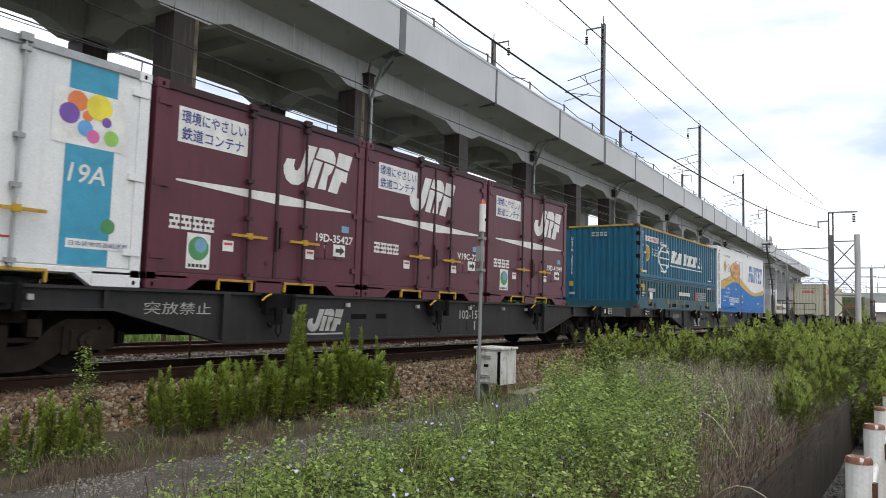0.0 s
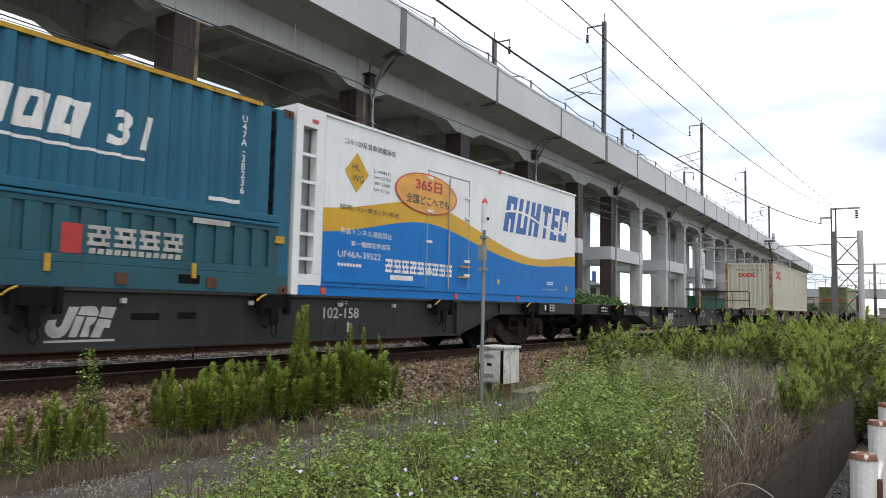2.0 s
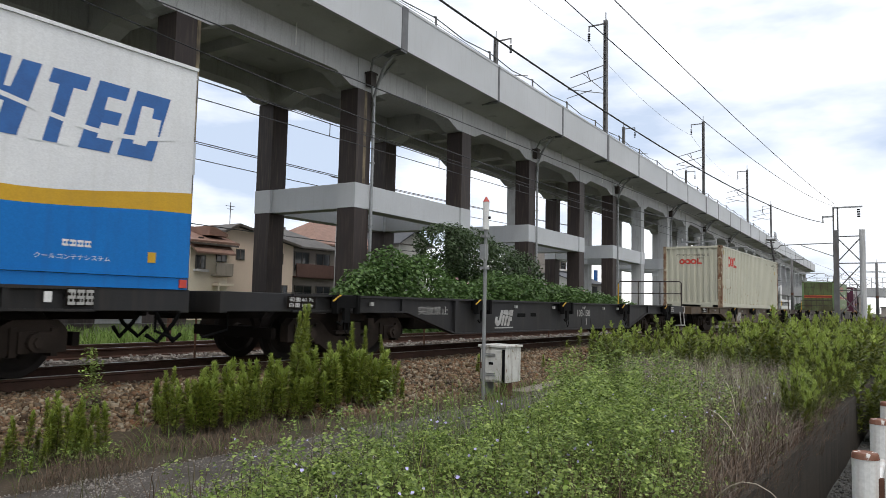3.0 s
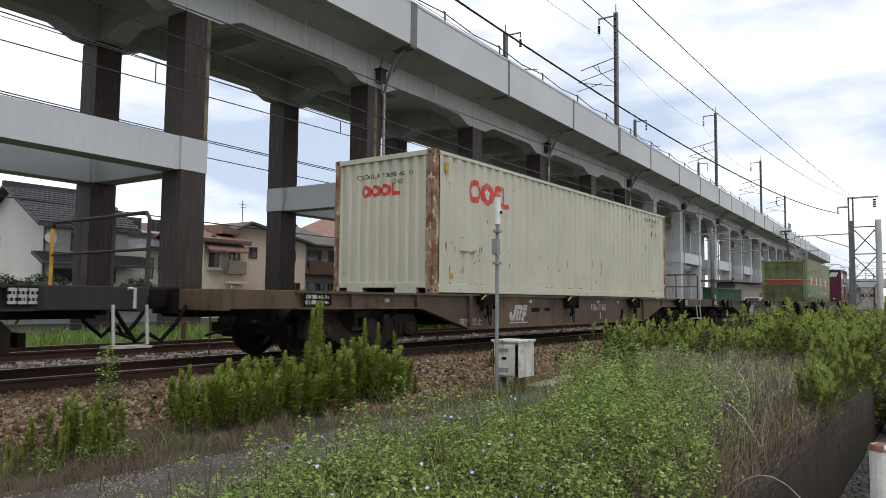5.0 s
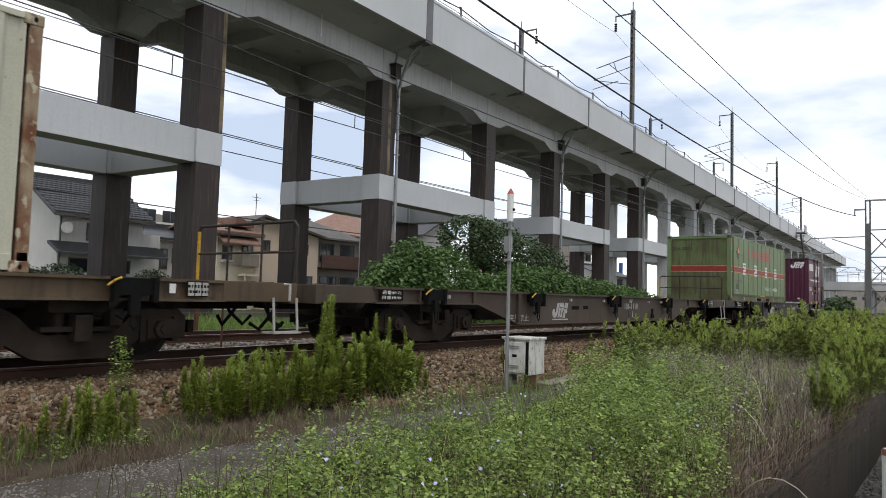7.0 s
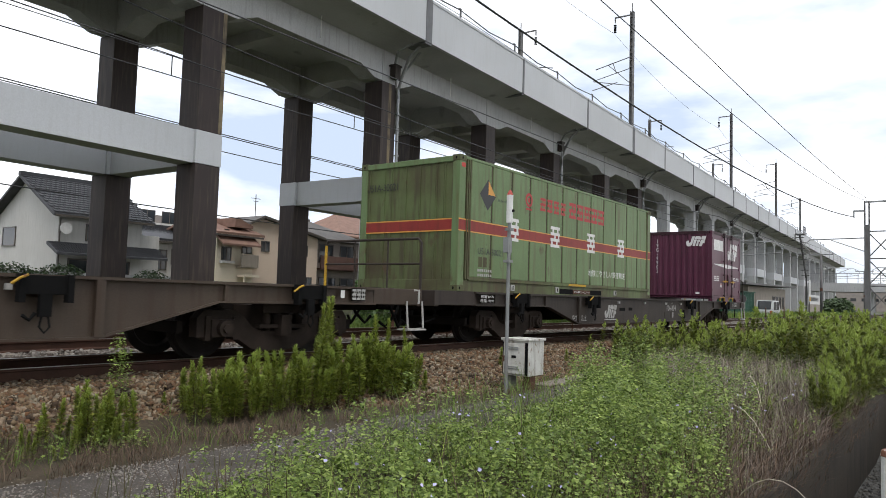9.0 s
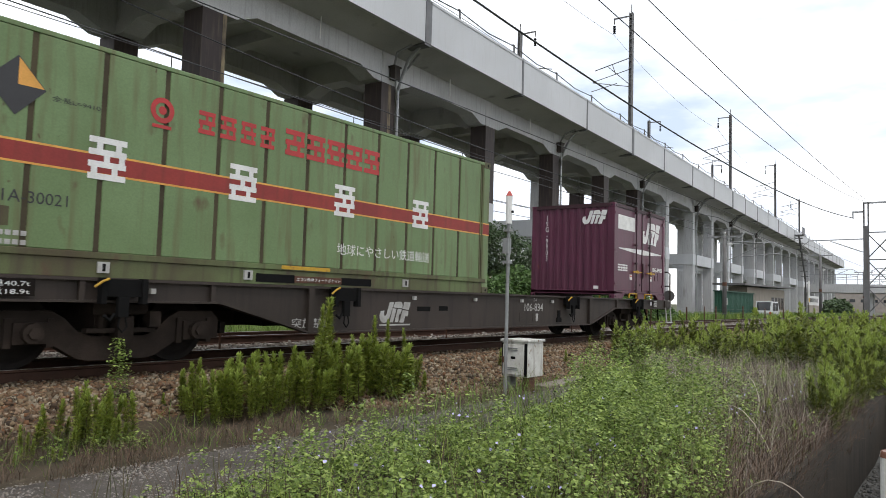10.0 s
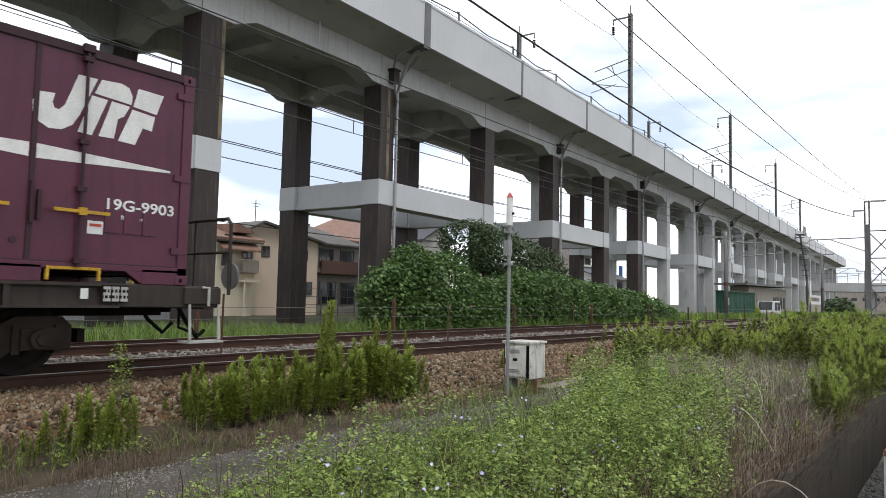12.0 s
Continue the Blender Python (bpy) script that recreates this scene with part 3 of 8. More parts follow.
stones("ballast_stones", 68000, 1.5, 32, 6.72, 8.15, bed_z, 0.027, "stone", "angular brown and rust-coloured ballast stones", 3, True)
stones("ballast_stones", 9000, 2.5, 40, 8.25, 9.9, lambda y: bed_z(y) - 0.02, 0.030, "stone", "angular brown ballast stones between the rails", 4)
stones("ballast_stones", 14000, 3.0, 52, 9.6, 14.2, lambda y: bed_z(y) - 0.01, 0.031, "stone_grey", "angular grey ballast stones of the second track", 5)
stones("path_gravel", 34000, 1.5, 16, 3.95, 5.6, lambda y: ground_z(y) + 0.05, 0.009, "stone_grey", "loose grey gravel on the path", 6)

stones("ditch_stones", 9000, 2.5, 16, .55, 1.30, lambda y: -1.52, 0.022, "stone_dark", "grey stones on the bottom of the ditch, darkened for its shade", 8)

RAIL = [(-.07, -.17), (.07, -.17), (.07, -.155), (.012, -.135), (.012, -.04), (.033, -.028), (.033, -.004), (-.033, -.004), (-.033, -.028), (-.012, -.04), (-.012, -.135), (-.07, -.155)]
TRACKS = (8.735, 12.55)
for yc in TRACKS:
    track = thing("track", "rusty railway track with steel rails on concrete sleepers", "railway track", "parallel tracks", "structure")
    for side in (-0.566, 0.566):
        part("rail", prism([(yc + side + a, b) for a, b in RAIL], -300, 700, axis="x"), "rail", track, "brown rusted steel rail")
        part("rail_head", box(-300, 700, yc + side - 0.03, yc + side + 0.03, -0.0038, 0.0), "railtop", track, "worn shiny running surface")
    me = mesh_of("sleeper", prism([(-1.0, -.30), (1.0, -.30), (1.0, -.165), (-1.0, -.165)], -0.11, 0.11, axis="x"), "sleeper")
    for i in range(110):
        again("sleeper", me, pose(-4 + 0.62 * i, yc, 0.0), track)
    fm = mesh_of("rail_clip", boxes((-.05, .05, -.66, -.47, -.168, -.148), (-.05, .05, .47, .66, -.168, -.148)), "brownpost")
    for i in range(60):
        again("rail_clip", fm, pose(-4 + 0.62 * i, yc, 0.0), track)

# ---------------------------------------------------------------- viaduct
VIA = pose(0, 21.0, 0, 0, 0, 2.86)
viaduct = thing("viaduct", "tall grey concrete railway viaduct on paired columns with tie beams", "viaduct", kind="structure", m=VIA)
EDGES = [-14.4, -4.6, 5.4, 15.25, 25.25, 34.82, 43.86, 53.22, 61.2, 69.75, 79.5, 87.8, 96.4, 104.8, 113.2, 121.0, 129.5, 138.0, 147.0, 156.0, 165.0, 174.0, 183.0, 192.0, 201.0, 210.0, 219.0, 228.0]
CW, VB = 0.99, 5.5          # column width, the back row's distance
Z_TIE0, Z_TIE1, Z_COL, Z_BEAM, Z_ROOT, Z_EDGE, Z_TOP = 5.28, 6.46, 10.95, 11.35, 12.42, 12.67, 14.62
END = 232.0


def haunched(u0, u1, z0, z1, drop, run):
    return [(u0, z1), (u0, z0 - drop), (u0 + run * .35, z0 - drop), (u0 + run, z0), (u1 - run, z0), (u1 - run * .35, z0 - drop), (u1, z0 - drop), (u1, z1)]


for i, u in enumerate(EDGES):
    brown = 2 <= i <= 8
    for v in (0.0, VB):
        jacket = brown and not (i in (7,) and v > 0)
        col = part("column", box(u - CW, u, v, v + CW, -0.6, Z_COL), "concrete", viaduct, "pale concrete column")
        if jacket:
            part("jacket_lower", box(u - CW - .03, u + .03, v - .03, v + CW + .03, -0.55, Z_TIE0), "jacket", col, "brown steel jacket", bevel=0.02)
            part("jacket_upper", box(u - CW - .03, u + .03, v - .03, v + CW + .03, Z_TIE1, Z_COL - .02), "jacket", col, "brown steel jacket", bevel=0.02)
        if i in (3, 4) and v == 0.0:
            a = u - (.13 if i == 3 else .52)
            part("water_stain", box(a, a + (.16 if i == 3 else .2), -.036, -.031, Z_TIE1 + .02, Z_COL - .03), "stain", col, "tan water stain down the column")
        part("tie_joint", box(u - CW - .05, u + .05, v - .05, v + CW + .05, Z_TIE0 + .01, Z_TIE1 - .01), "parapet", col, "pale grey joint block")
    part("tie_beam", box(u - CW + .1, u - .1, CW + .05, VB - .05, Z_TIE0, Z_TIE1), "parapet", viaduct, "pale grey transverse tie beam")
    part("cross_beam", prism(haunched(CW, VB, Z_BEAM, Z_ROOT, 0.4, 1.4), u - CW + .04, u - .04, axis="x"), "soffit", viaduct, "blotchy concrete cross beam")
    part("beam_seat", boxes((u - CW, u, 0.0, CW, Z_COL, Z_ROOT), (u - CW, u, VB, VB + CW, Z_COL, Z_ROOT)), "concrete", viaduct)
for i in range(len(EDGES) - 1):
    a, b = EDGES[i], EDGES[i + 1] - CW
    for v in (0.0, VB):
        part("girder", prism(haunched(a, b, Z_BEAM, Z_ROOT, 0.4, 1.5), v + .03, v + CW - .03), "concrete", viaduct, "weathered concrete edge girder")
        if i % 2 == 0:
            part("tie_beam", box(a + .05, b - .05, v + .06, v + CW - .06, Z_TIE0, Z_TIE1), "parapet", viaduct, "pale grey tie beam")
    part("floor_beam", box((a + b) / 2 - .3, (a + b) / 2 + .3, CW, VB, 11.9, Z_ROOT), "soffit", viaduct, "blotchy concrete floor beam")
part("deck_slab", prism([(-1.80, Z_EDGE + .02), (0, Z_ROOT), (VB + CW, Z_ROOT), (VB + CW + 1.8, Z_EDGE + .02), (VB + CW + 1.8, 13.2), (-1.80, 13.2)], -60, END, axis="x"), "soffit", viaduct, "blotchy concrete deck slab")
joints = [-60, -50, -40, -30, -22, -14.6, -4.8, 5.2, 15.3, 25.1, 34.5, 43.95, 53.2, 61.4, 70.75, 79.45, 88.7, 95.9, 104.0, 112.0, 121, 129.5, 138, 147, 156, 165, 174, 183, 192, 201, 210, 219, END]
for a, b in zip(joints, joints[1:]):
    part("parapet_panel", boxes((a + .012, b - .012, -2.0, -1.82, Z_EDGE, Z_TOP), (a + .012, b - .012, -2.03, -1.79, Z_TOP, Z_TOP + .12)), "parapet", viaduct, "pale grey concrete parapet panel")
    part("parapet_panel", box(a + .012, b - .012, VB + CW + 1.82, VB + CW + 2.0, Z_EDGE, Z_TOP), "parapet", viaduct, "pale grey concrete parapet panel")
for k, a in enumerate(joints[4:]):
    w = 0.24 if a in (-4.8, 25.1, 53.2, 88.7, 121) else 0.09
    part("joint_strip", boxes((a - w, a + w, -2.03, -2.001, Z_EDGE - .02, Z_TOP + .1), (a - w, a + w, -2.0, -0.2, Z_EDGE - .12, Z_EDGE - .02)), "joint", viaduct, "grey expansion-joint cover")
for i in (2, 4, 6, 8, 10, 12, 14):
    u = EDGES[i]
    bm = tube(bmesh.new(), [(u + .1, -.12, -.4), (u + .1, -.12, 10.7), (u + .05, -.35, 11.3), (u - .15, -.9, 12.1), (u - .1, -1.5, 12.6)], 0.075, 8)
    tube(bm, [(u + .05, -.2, 11.2), (u + .5, -.35, 11.9), (u + .6, -1.0, 12.6)], 0.06, 8)
    for z in (2, 4.5, 7.5, 9.5):
        bx(bm, u + .01, u + .19, -.21, -.03, z, z + .06)
    part("drainpipe", bm, "galv", viaduct, "pale drainpipe down the column", smooth=False)
    # Added dark box: stands for the shadow among the tangled drain pipes.
    part("drain_box", boxes((u - .5, u - .1, -.38, -.06, 11.15, 11.75), (u - .56, u - .04, -.42, -.02, 11.72, 11.8)), "wagon_dark", viaduct, "added dark box standing for the shadow among the drain pipes")
    bm = tube(bmesh.new(), [(u - .3, -.3, 11.2), (u - .3, -.3, 10.7), (u + .05, -.16, 10.3)], .05, 7)
    tube(bm, [(u - .4, -.25, 11.8), (u - .9, -.8, 12.2), (u - .7, -1.5, 12.5)], .06, 7)
    part("drain_elbow", bm, "paintgrey", viaduct, "bent grey drain pipes")
for i in range(3, 14, 1):
    u = (EDGES[i] + EDGES[i + 1]) / 2 - .4
    part("weep_pipe", tube(bmesh.new(), [(u, -.25, 12.6), (u, -.25, 11.5)], 0.03, 6), "letter", viaduct, "short white weep pipe")
for u in [-6.2 + 5.72 * i for i in range(34)]:
    part("handrail_post", boxes((u - .035, u + .035, -1.79, -1.71, Z_TOP, Z_TOP + .78), (u - .16, u + .03, -1.78, -1.72, Z_TOP + .72, Z_TOP + .78)), "mast", viaduct)
hung = [(-6.2 + 5.72 * i + 2.86 * h, -1.75, Z_TOP + (.70 if h == 0 else .50)) for i in range(34) for h in (0, 1)]
part("cable", tube(bmesh.new(), hung, 0.03, 5), "wire", viaduct, "black cable hung from post to post")
for z, v in ((Z_TOP + 1.6, 0.4), (Z_TOP + 2.6, 1.2), (Z_TOP + 1.2, 4.0)):
    part("cable", tube(bmesh.new(), [(-40 + 36 * k * .5, v, z - (.25 if k % 2 else 0)) for k in range(14)], 0.018, 5), "wire", viaduct)


def line_mast(u, tall, h=11.4):
    """A mast on the viaduct with its brackets and insulators."""
    v = -1.35 if tall else VB + CW + 1.3
    s = 1 if tall else -1
    mast = thing("catenary_mast", "tall grey steel catenary mast with bracket arms on the viaduct", "catenary mast", "catenary masts on the viaduct", m=VIA @ pose(u, v, 13.2))
    bm = boxes((-.2, .2, -.14, -.09, 0, h), (-.2, .2, .09, .14, 0, h))
    bx(bm, -.05, .05, -.09, .09, 0, h)
    for k in range(int(h / .6)):
        bx(bm, -.17, .17, -.1, .1, .2 + k * .6, .28 + k * .6)
    part("pole", bm, "mast", mast)
    part("arm", boxes((-.05, .05, 0, s * 1.5, h - .3, h - .2), (-.04, .04, s * 1.42, s * 1.5, h - .7, h - .25)), "mast", mast)
    part("insulator", boxes(*[(-.09, .09, s * 1.37, s * 1.55, h - 1.5 + .18 * k, h - 1.4 + .18 * k) for k in range(4)]), "black", mast)
    bm = tube(bmesh.new(), [(0, 0, 7.75), (0, s * 3.1, 7.1)], 0.04, 6)
    for a, b in (((0, 6.8), (3.3, 6.15)), ((0, 5.3), (3.3, 6.1)), ((2.0, 7.3), (0, 5.4)), ((1.3, 6.5), (1.6, 7.4)), ((1.2, 5.75), (3.4, 5.35))):
        tube(bm, [(0, s * a[0], a[1]), (0, s * b[0], b[1])], 0.032, 6)
    part("bracket", bm, "mast", mast)
    part("finial", box(-.03, .03, -.03, .03, h, h + .7), "mast", mast)


for u, h in ((54.4, 11.5), (90.4, 11.3), (122.3, 10.7), (148.8, 8.4)):
    line_mast(u, True, h)
for u in (52.2, 87.1, 119.8):
    line_mast(u, False, 10.9)


# ---------------------------------------------------------------- train: wagons
YC = TRACKS[0]
S0 = 1.0            # height of the wagons' decks over the rails
MOVERS = []         # (thing, its place on the train)
WHEELSETS = []


def wheelset_mesh():
    bm = bmesh.new()
    pts = [(0, 0), (.10, 0), (.12, .02), (.30, .03), (.34, .055), (.40, .06), (.405, .05), (.41, -.03), (.435, -.045), (.435, -.075), (.33, -.07), (.30, -.03), (.12, -.03), (.10, -.1), (0, -.1)]
    for s in (-1, 1):
        prof = [bm.verts.new((0, s * (.56 + d * 1.0), r)) for r, d in pts[1:-1]]
        edges = [bm.edges.new((a, b)) for a, b in zip(prof, prof[1:])]
        bmesh.ops.spin(bm, geom=prof + edges, cent=(0, 0, 0), axis=(0, 1, 0), angle=2 * math.pi, steps=28, use_duplicate=False)
        disc(bm, (0, 0), 0.102, s * .56, s * (.60), 14)
    disc(bm, (0, 0), 0.08, -.95, .95, 12)
    for k in range(6):
        a = k * math.pi / 3
        for s in (-1, 1):
            bx(bm, .2 * math.cos(a) - .03, .2 * math.cos(a) + .03, s * .585 - .012, s * .585 + .012, .2 * math.sin(a) - .03, .2 * math.sin(a) + .03)
    bmesh.ops.remove_doubles(bm, verts=bm.verts[:], dist=0.0005)
    bmesh.ops.recalc_face_normals(bm, faces=bm.faces[:])
    return mesh_of("wheelset", bm, "wheel")


def bogie_frame_mesh():
    """Side frame with an axle box at each end and a sagging middle, seen from the path."""
    bm = bmesh.new()
    out = [(-1.30, .30), (-1.30, .54), (-1.20, .64), (-.74, .64), (-.60, .56), (-.46, .42), (-.30, .36), (.30, .36), (.46, .42), (.60, .56), (.74, .64), (1.20, .64), (1.30, .54), (1.30, .30), (1.14, .30),
           (1.12, .50), (.80, .50), (.74, .30), (.46, .13), (.34, .10), (-.34, .10), (-.46, .13), (-.74, .30), (-.80, .50), (-1.12, .50), (-1.14, .30)]
    for s in (-1, 1):
        prism(out, s * .86, s * 1.02, bm)
        for a in (-.95, .95):
            bx(bm, a - .17, a + .17, s * .84, s * 1.08, .30, .52)
            disc(bm, (a, .41), .105, s * 1.08, s * 1.15, 12)
            disc(bm, (a, .41), .06, s * 1.15, s * 1.18, 6)
            bx(bm, a - .24, a - .17, s * .9, s * 1.05, .26, .56)
            bx(bm, a + .17, a + .24, s * .9, s * 1.05, .26, .56)
        for a in (-.16, .0, .16):
            tube(bm, [(a, s * .94, .34), (a, s * .94, .62)], .055, 8)
        bx(bm, -.32, .32, s * .8, s * 1.06, .6, .72)
        bx(bm, -.4, .4, s * .99, s * 1.10, .40, .45)
        bx(bm, -.08, .10, s * 1.0, s * 1.16, .30, .58)
        bx(bm, .30, .44, s * 1.0, s * 1.14, .46, .64)
    bx(bm, -.22, .22, -.9, .9, .40, .70)
    return mesh_of("side_frames", bm, "bogie")


WHEELS, FRAMES = wheelset_mesh(), bogie_frame_mesh()


def wagon(s, mat, numtext, fix, rail_end=False, length=19.6, platform=True, dull="letter_dull", num_x=.98):
    """A container flat wagon with fish-bellied sills, its middle at s on the train."""
    body_word = {"wagon_grey": "dark grey", "wagon_tan": "grimy tan-brown", "wagon_brown": "dusty brown", "wagon_dark": "dark grey-brown"}[mat]
    w = thing("container_wagon", body_word + " steel container flat wagon rolling on the track", "freight wagon", "wagons of the train")
    h = length / 2
    hr = h + (.10 if rail_end else 0.0)
    hx = hr + (.18 if rail_end else .02)
    out = [(-h + 1.2, S0 - .03), (-h + 1.2, .76), (-6.0, .76), (-4.5, .36), (4.5, .36), (6.0, .76), (h - 1.2, .76), (h - 1.2, S0 - .03)]
    for sd in (-1, 1):
        y = sd * 1.20
        sill = part("side_sill", prism(out, y - .012, y + .012), mat, w)
        bm = boxes((-h + 1.2, h - 1.2, y - .07, y + .07, S0 - .035, S0), (-4.5, 4.5, y - .07, y + .07, .335, .36), (-h + 1.2, -6, y - .07, y + .07, .735, .76), (6, h - 1.2, y - .07, y + .07, .735, .76))
        for e in (-1, 1):
            prism([(e * 6.0, .76), (e * 6.0, .735), (e * 4.5, .335), (e * 4.5, .36)], y - .07, y + .07, bm)
        part("flange", bm, mat, sill)
        bm = bmesh.new()
        for x in (-4.5, 4.5):
            bx(bm, x - .05, x + .05, y + sd * .012, y + sd * .075, .36, S0 - .035)
        for x in (-7.7, -6.1, 6.1, 7.7):
            bx(bm, x - .03, x + .03, y + sd * .012, y + sd * .06, .76, S0 - .035)
        part("stiffener", bm, mat, sill)
        if sd < 0:
            # The web is uncut: black plates paint the shade inside its slots.
            part("slot", boxes((-2.08, -1.72, y - .016, y - .013, .65, .73), (-1.48, -1.22, y - .016, y - .013, .66, .74)), "black", sill, "black plate painting the shade inside an oblong slot in the web")
            part("end_ladder_plate", boxes((1.25, 1.5, y - .02, y - .013, .45, .62), (1.8, 1.92, y - .02, y - .013, .45, .62)), mat, sill)
    part("centre_sill", boxes((-h + .1, h - .1, -.28, .28, .62, .97), (-4.6, 4.6, -.34, .34, .40, .66)), "under", w)
    bm = bmesh.new()
    for k in range(17):
        x = -h + 1.4 + k * (length - 2.8) / 16
        bx(bm, x - .06, x + .06, -1.19, 1.19, S0 - .16, S0 - .01)
    bx(bm, -h + 1.2, h - 1.2, -1.15, -.7, S0 - .03, S0 - .012)
    bx(bm, -h + 1.2, h - 1.2, .7, 1.15, S0 - .03, S0 - .012)
    part("deck", bm, "under", w)
    for e in (-1, 1):
        xe = e * h
        part("end_beam", boxes((min(xe, xe - e * 1.2), max(xe, xe - e * 1.2), -1.22, -1.12, .74, S0), (min(xe, xe - e * 1.2), max(xe, xe - e * 1.2), 1.12, 1.22, .74, S0), (min(xe, xe - e * .12), max(xe, xe - e * .12), -1.22, 1.22, .72, S0),
                               (min(xe, xe - e * 1.2), max(xe, xe - e * 1.2), -1.1, 1.1, S0 - .05, S0 - .02)), mat, w, bevel=0.01)
        bm = boxes((min(xe, xe + e * .22), max(xe, xe + e * .22), -.10, .10, .76, .96), (min(xe + e * .10, xe + e * .30), max(xe + e * .10, xe + e * .30), -.16, .16, .74, 1.0), (min(xe - e * .05, xe + e * .05), max(xe - e * .05, xe + e * .05), -.28, .28, .66, 1.02))
        part("coupler", bm, "under", w, bevel=0.02)
        bm = tube(bmesh.new(), [(xe, -.45, .78), (xe + e * .15, -.46, .55), (xe + e * .34, -.42, .33), (xe + e * .48, -.38, .42)], .028, 7)
        tube(bm, [(xe, .45, .78), (xe + e * .15, .46, .55), (xe + e * .36, .42, .36), (xe + e * .48, .38, .5)], .028, 7)
        tube(bm, [(xe - e * .3, -1.0, .72), (xe - e * .3, -1.0, .5), (xe + e * .02, -.9, .40)], .018, 6)
        part("air_hose", bm, "black", w, "black rubber brake hose")
        bg = new("bogie")
        bg.parent = w
        f = again("side_frame", FRAMES, pose(e * 7.15, 0, 0), bg)
        part("brake_gear", boxes((e * 7.15 - .5, e * 7.15 + .5, -.7, .7, .30, .40), (e * 7.15 - 1.5, e * 7.15 - 1.42, -.9, .9, .35, .5), (e * 7.15 + 1.42, e * 7.15 + 1.5, -.9, .9, .35, .5)), "under", bg)
        for a in (-.95, .95):
            x = e * 7.15 + a
            ws = again("wheelset", WHEELS, pose(x, 0, .41), bg)
            WHEELSETS.append((ws, x))
    part("brake_cylinder", tube(bmesh.new(), [(-1.0, .35, .55), (.2, .35, .55)], .16, 12), "under", w)
    part("air_tank", tube(bmesh.new(), [(1.4, -.5, .52), (2.9, -.5, .52)], .19, 12), "under", w)
    bm = bmesh.new()
    for x in fix:
        if abs(x) < h - .5:
            bx(bm, x - .21, x + .21, -1.36, -1.20, .80, .99)
            bx(bm, x - .26, x - .20, -1.40, -1.30, .72, 1.0)
            bx(bm, x + .20, x + .26, -1.40, -1.30, .72, 1.0)
            bx(bm, x - .06, x + .06, -1.38, -1.32, .58, .80)
            tube(bm, [(x + .03, -1.36, .60), (x + .05, -1.37, .48), (x, -1.37, .42), (x - .05, -1.37, .48), (x - .03, -1.36, .58)], .012, 6)
            tube(bm, [(x - .1, -1.38, .62), (x - .15, -1.38, .55), (x - .22, -1.38, .60)], .02, 6)
    part("clamp", bm, "black", w, "black container clamps with lifting rings", bevel=0.008)
    bm = bmesh.new()
    for x in fix:
        tube(bm, [(x - .34, -1.40, .90), (x - .27, -1.42, .96), (x - .20, -1.42, .99)], .014, 6)
    part("clamp_lever", bm, "yellow_worn", w, "yellow lever ends")
    bm = bmesh.new()
    for x in (-6.9, -2.2, -.4, 1.3, 2.6, 3.6):
        bx(bm, x - .03, x + .03, -1.27, -1.22, .84, .90)
    part("hook", bm, "letter_dull", w, "worn pale rope hooks")
    y = -1.217
    if mat != "wagon_grey":
        part("pocket", boxes((2.9, 3.0, -1.24, -1.214, .42, .68), (2.85, 3.05, -1.245, -1.214, .42, .52)), "black", w)
    lay(mark(-3.02, .465, .76, .33), "mark", dull, w, y, "side")
    lay(rect(-3.02, .42, .76, .025), "mark_line", dull, w, y, "side")
    words("コキ", num_x + .37, .86, .08, dull, w, y)
    words(numtext, num_x, .66, .165, dull, w, y, w=.18 * len(numtext) * .62, bold=.015)
    lay(bars(num_x + .35, .45, .25, .16, 2), "small_print", dull, w, y, "side")
    words("突放禁止", *((-5.62, .70, .15) if mat == "wagon_grey" else (-4.80, .41, .14)), dull, w, y, w=.92 if mat == "wagon_grey" else .76)
    lay(rect(-8.72, .79, .55, .17), "data_plate", "under", w, -1.272, "side")
    words("荷重40.7t", -8.68, .885, .06, "letter", w, -1.275, w=.46)
    words("自重18.9t", -8.68, .805, .06, "letter", w, -1.275, w=.46)
    px0 = 8.62 if rail_end else 8.28
    lay(rect(px0, .79, .30, .19), "data_plate", "under", w, -1.272, "side")
    lay(bars(px0 + .02, .805, .29, .16, 3, 0, .15, 3), "small_print", dull, w, -1.275, "side")
    lay(rect(px0 - .22, .83, .08, .11), "card", "letter", w, -1.272, "side")
    if rail_end:
        part("tail_platform", boxes((h, hr, -1.22, 1.22, .74, S0), (hr - .5, hr, -1.26, -1.22, .78, .98)), mat, w, bevel=0.01)
    if platform:
        bm = tube(bmesh.new(), [(hx, -1.16, S0 - .1), (hx, -1.16, 1.80), (hx, -1.10, 1.87), (hx, 1.10, 1.87), (hx, 1.16, 1.80), (hx, 1.16, S0 - .1)], .023, 8)
        tube(bm, [(hx, -1.16, 1.44), (hx, 1.16, 1.44)], .018, 8)
        for yy in (-.4, .4):
            tube(bm, [(hx, yy, S0), (hx, yy, 1.87)], .018, 6)
        part("handrail", bm, "wagon_dark", w, "bent steel handrail of the end platform")
        part("grab_post", tube(bmesh.new(), [(hx, 1.16, S0 - .1), (hx, 1.16, 1.79)], .026, 8), "yellow_worn", w, "yellow end post of the handrail")
        bm = bmesh.new()
        for x in (hr - .42, hr - .02):
            tube(bm, [(x, -1.24, .80), (x, -1.28, .36), (x + .0, -1.12, .33)], .018, 6)
        tube(bm, [(hr - .26, -1.26, .98), (hr - .22, -1.33, .98), (hr - .22, -1.33, .76)], .018, 6)
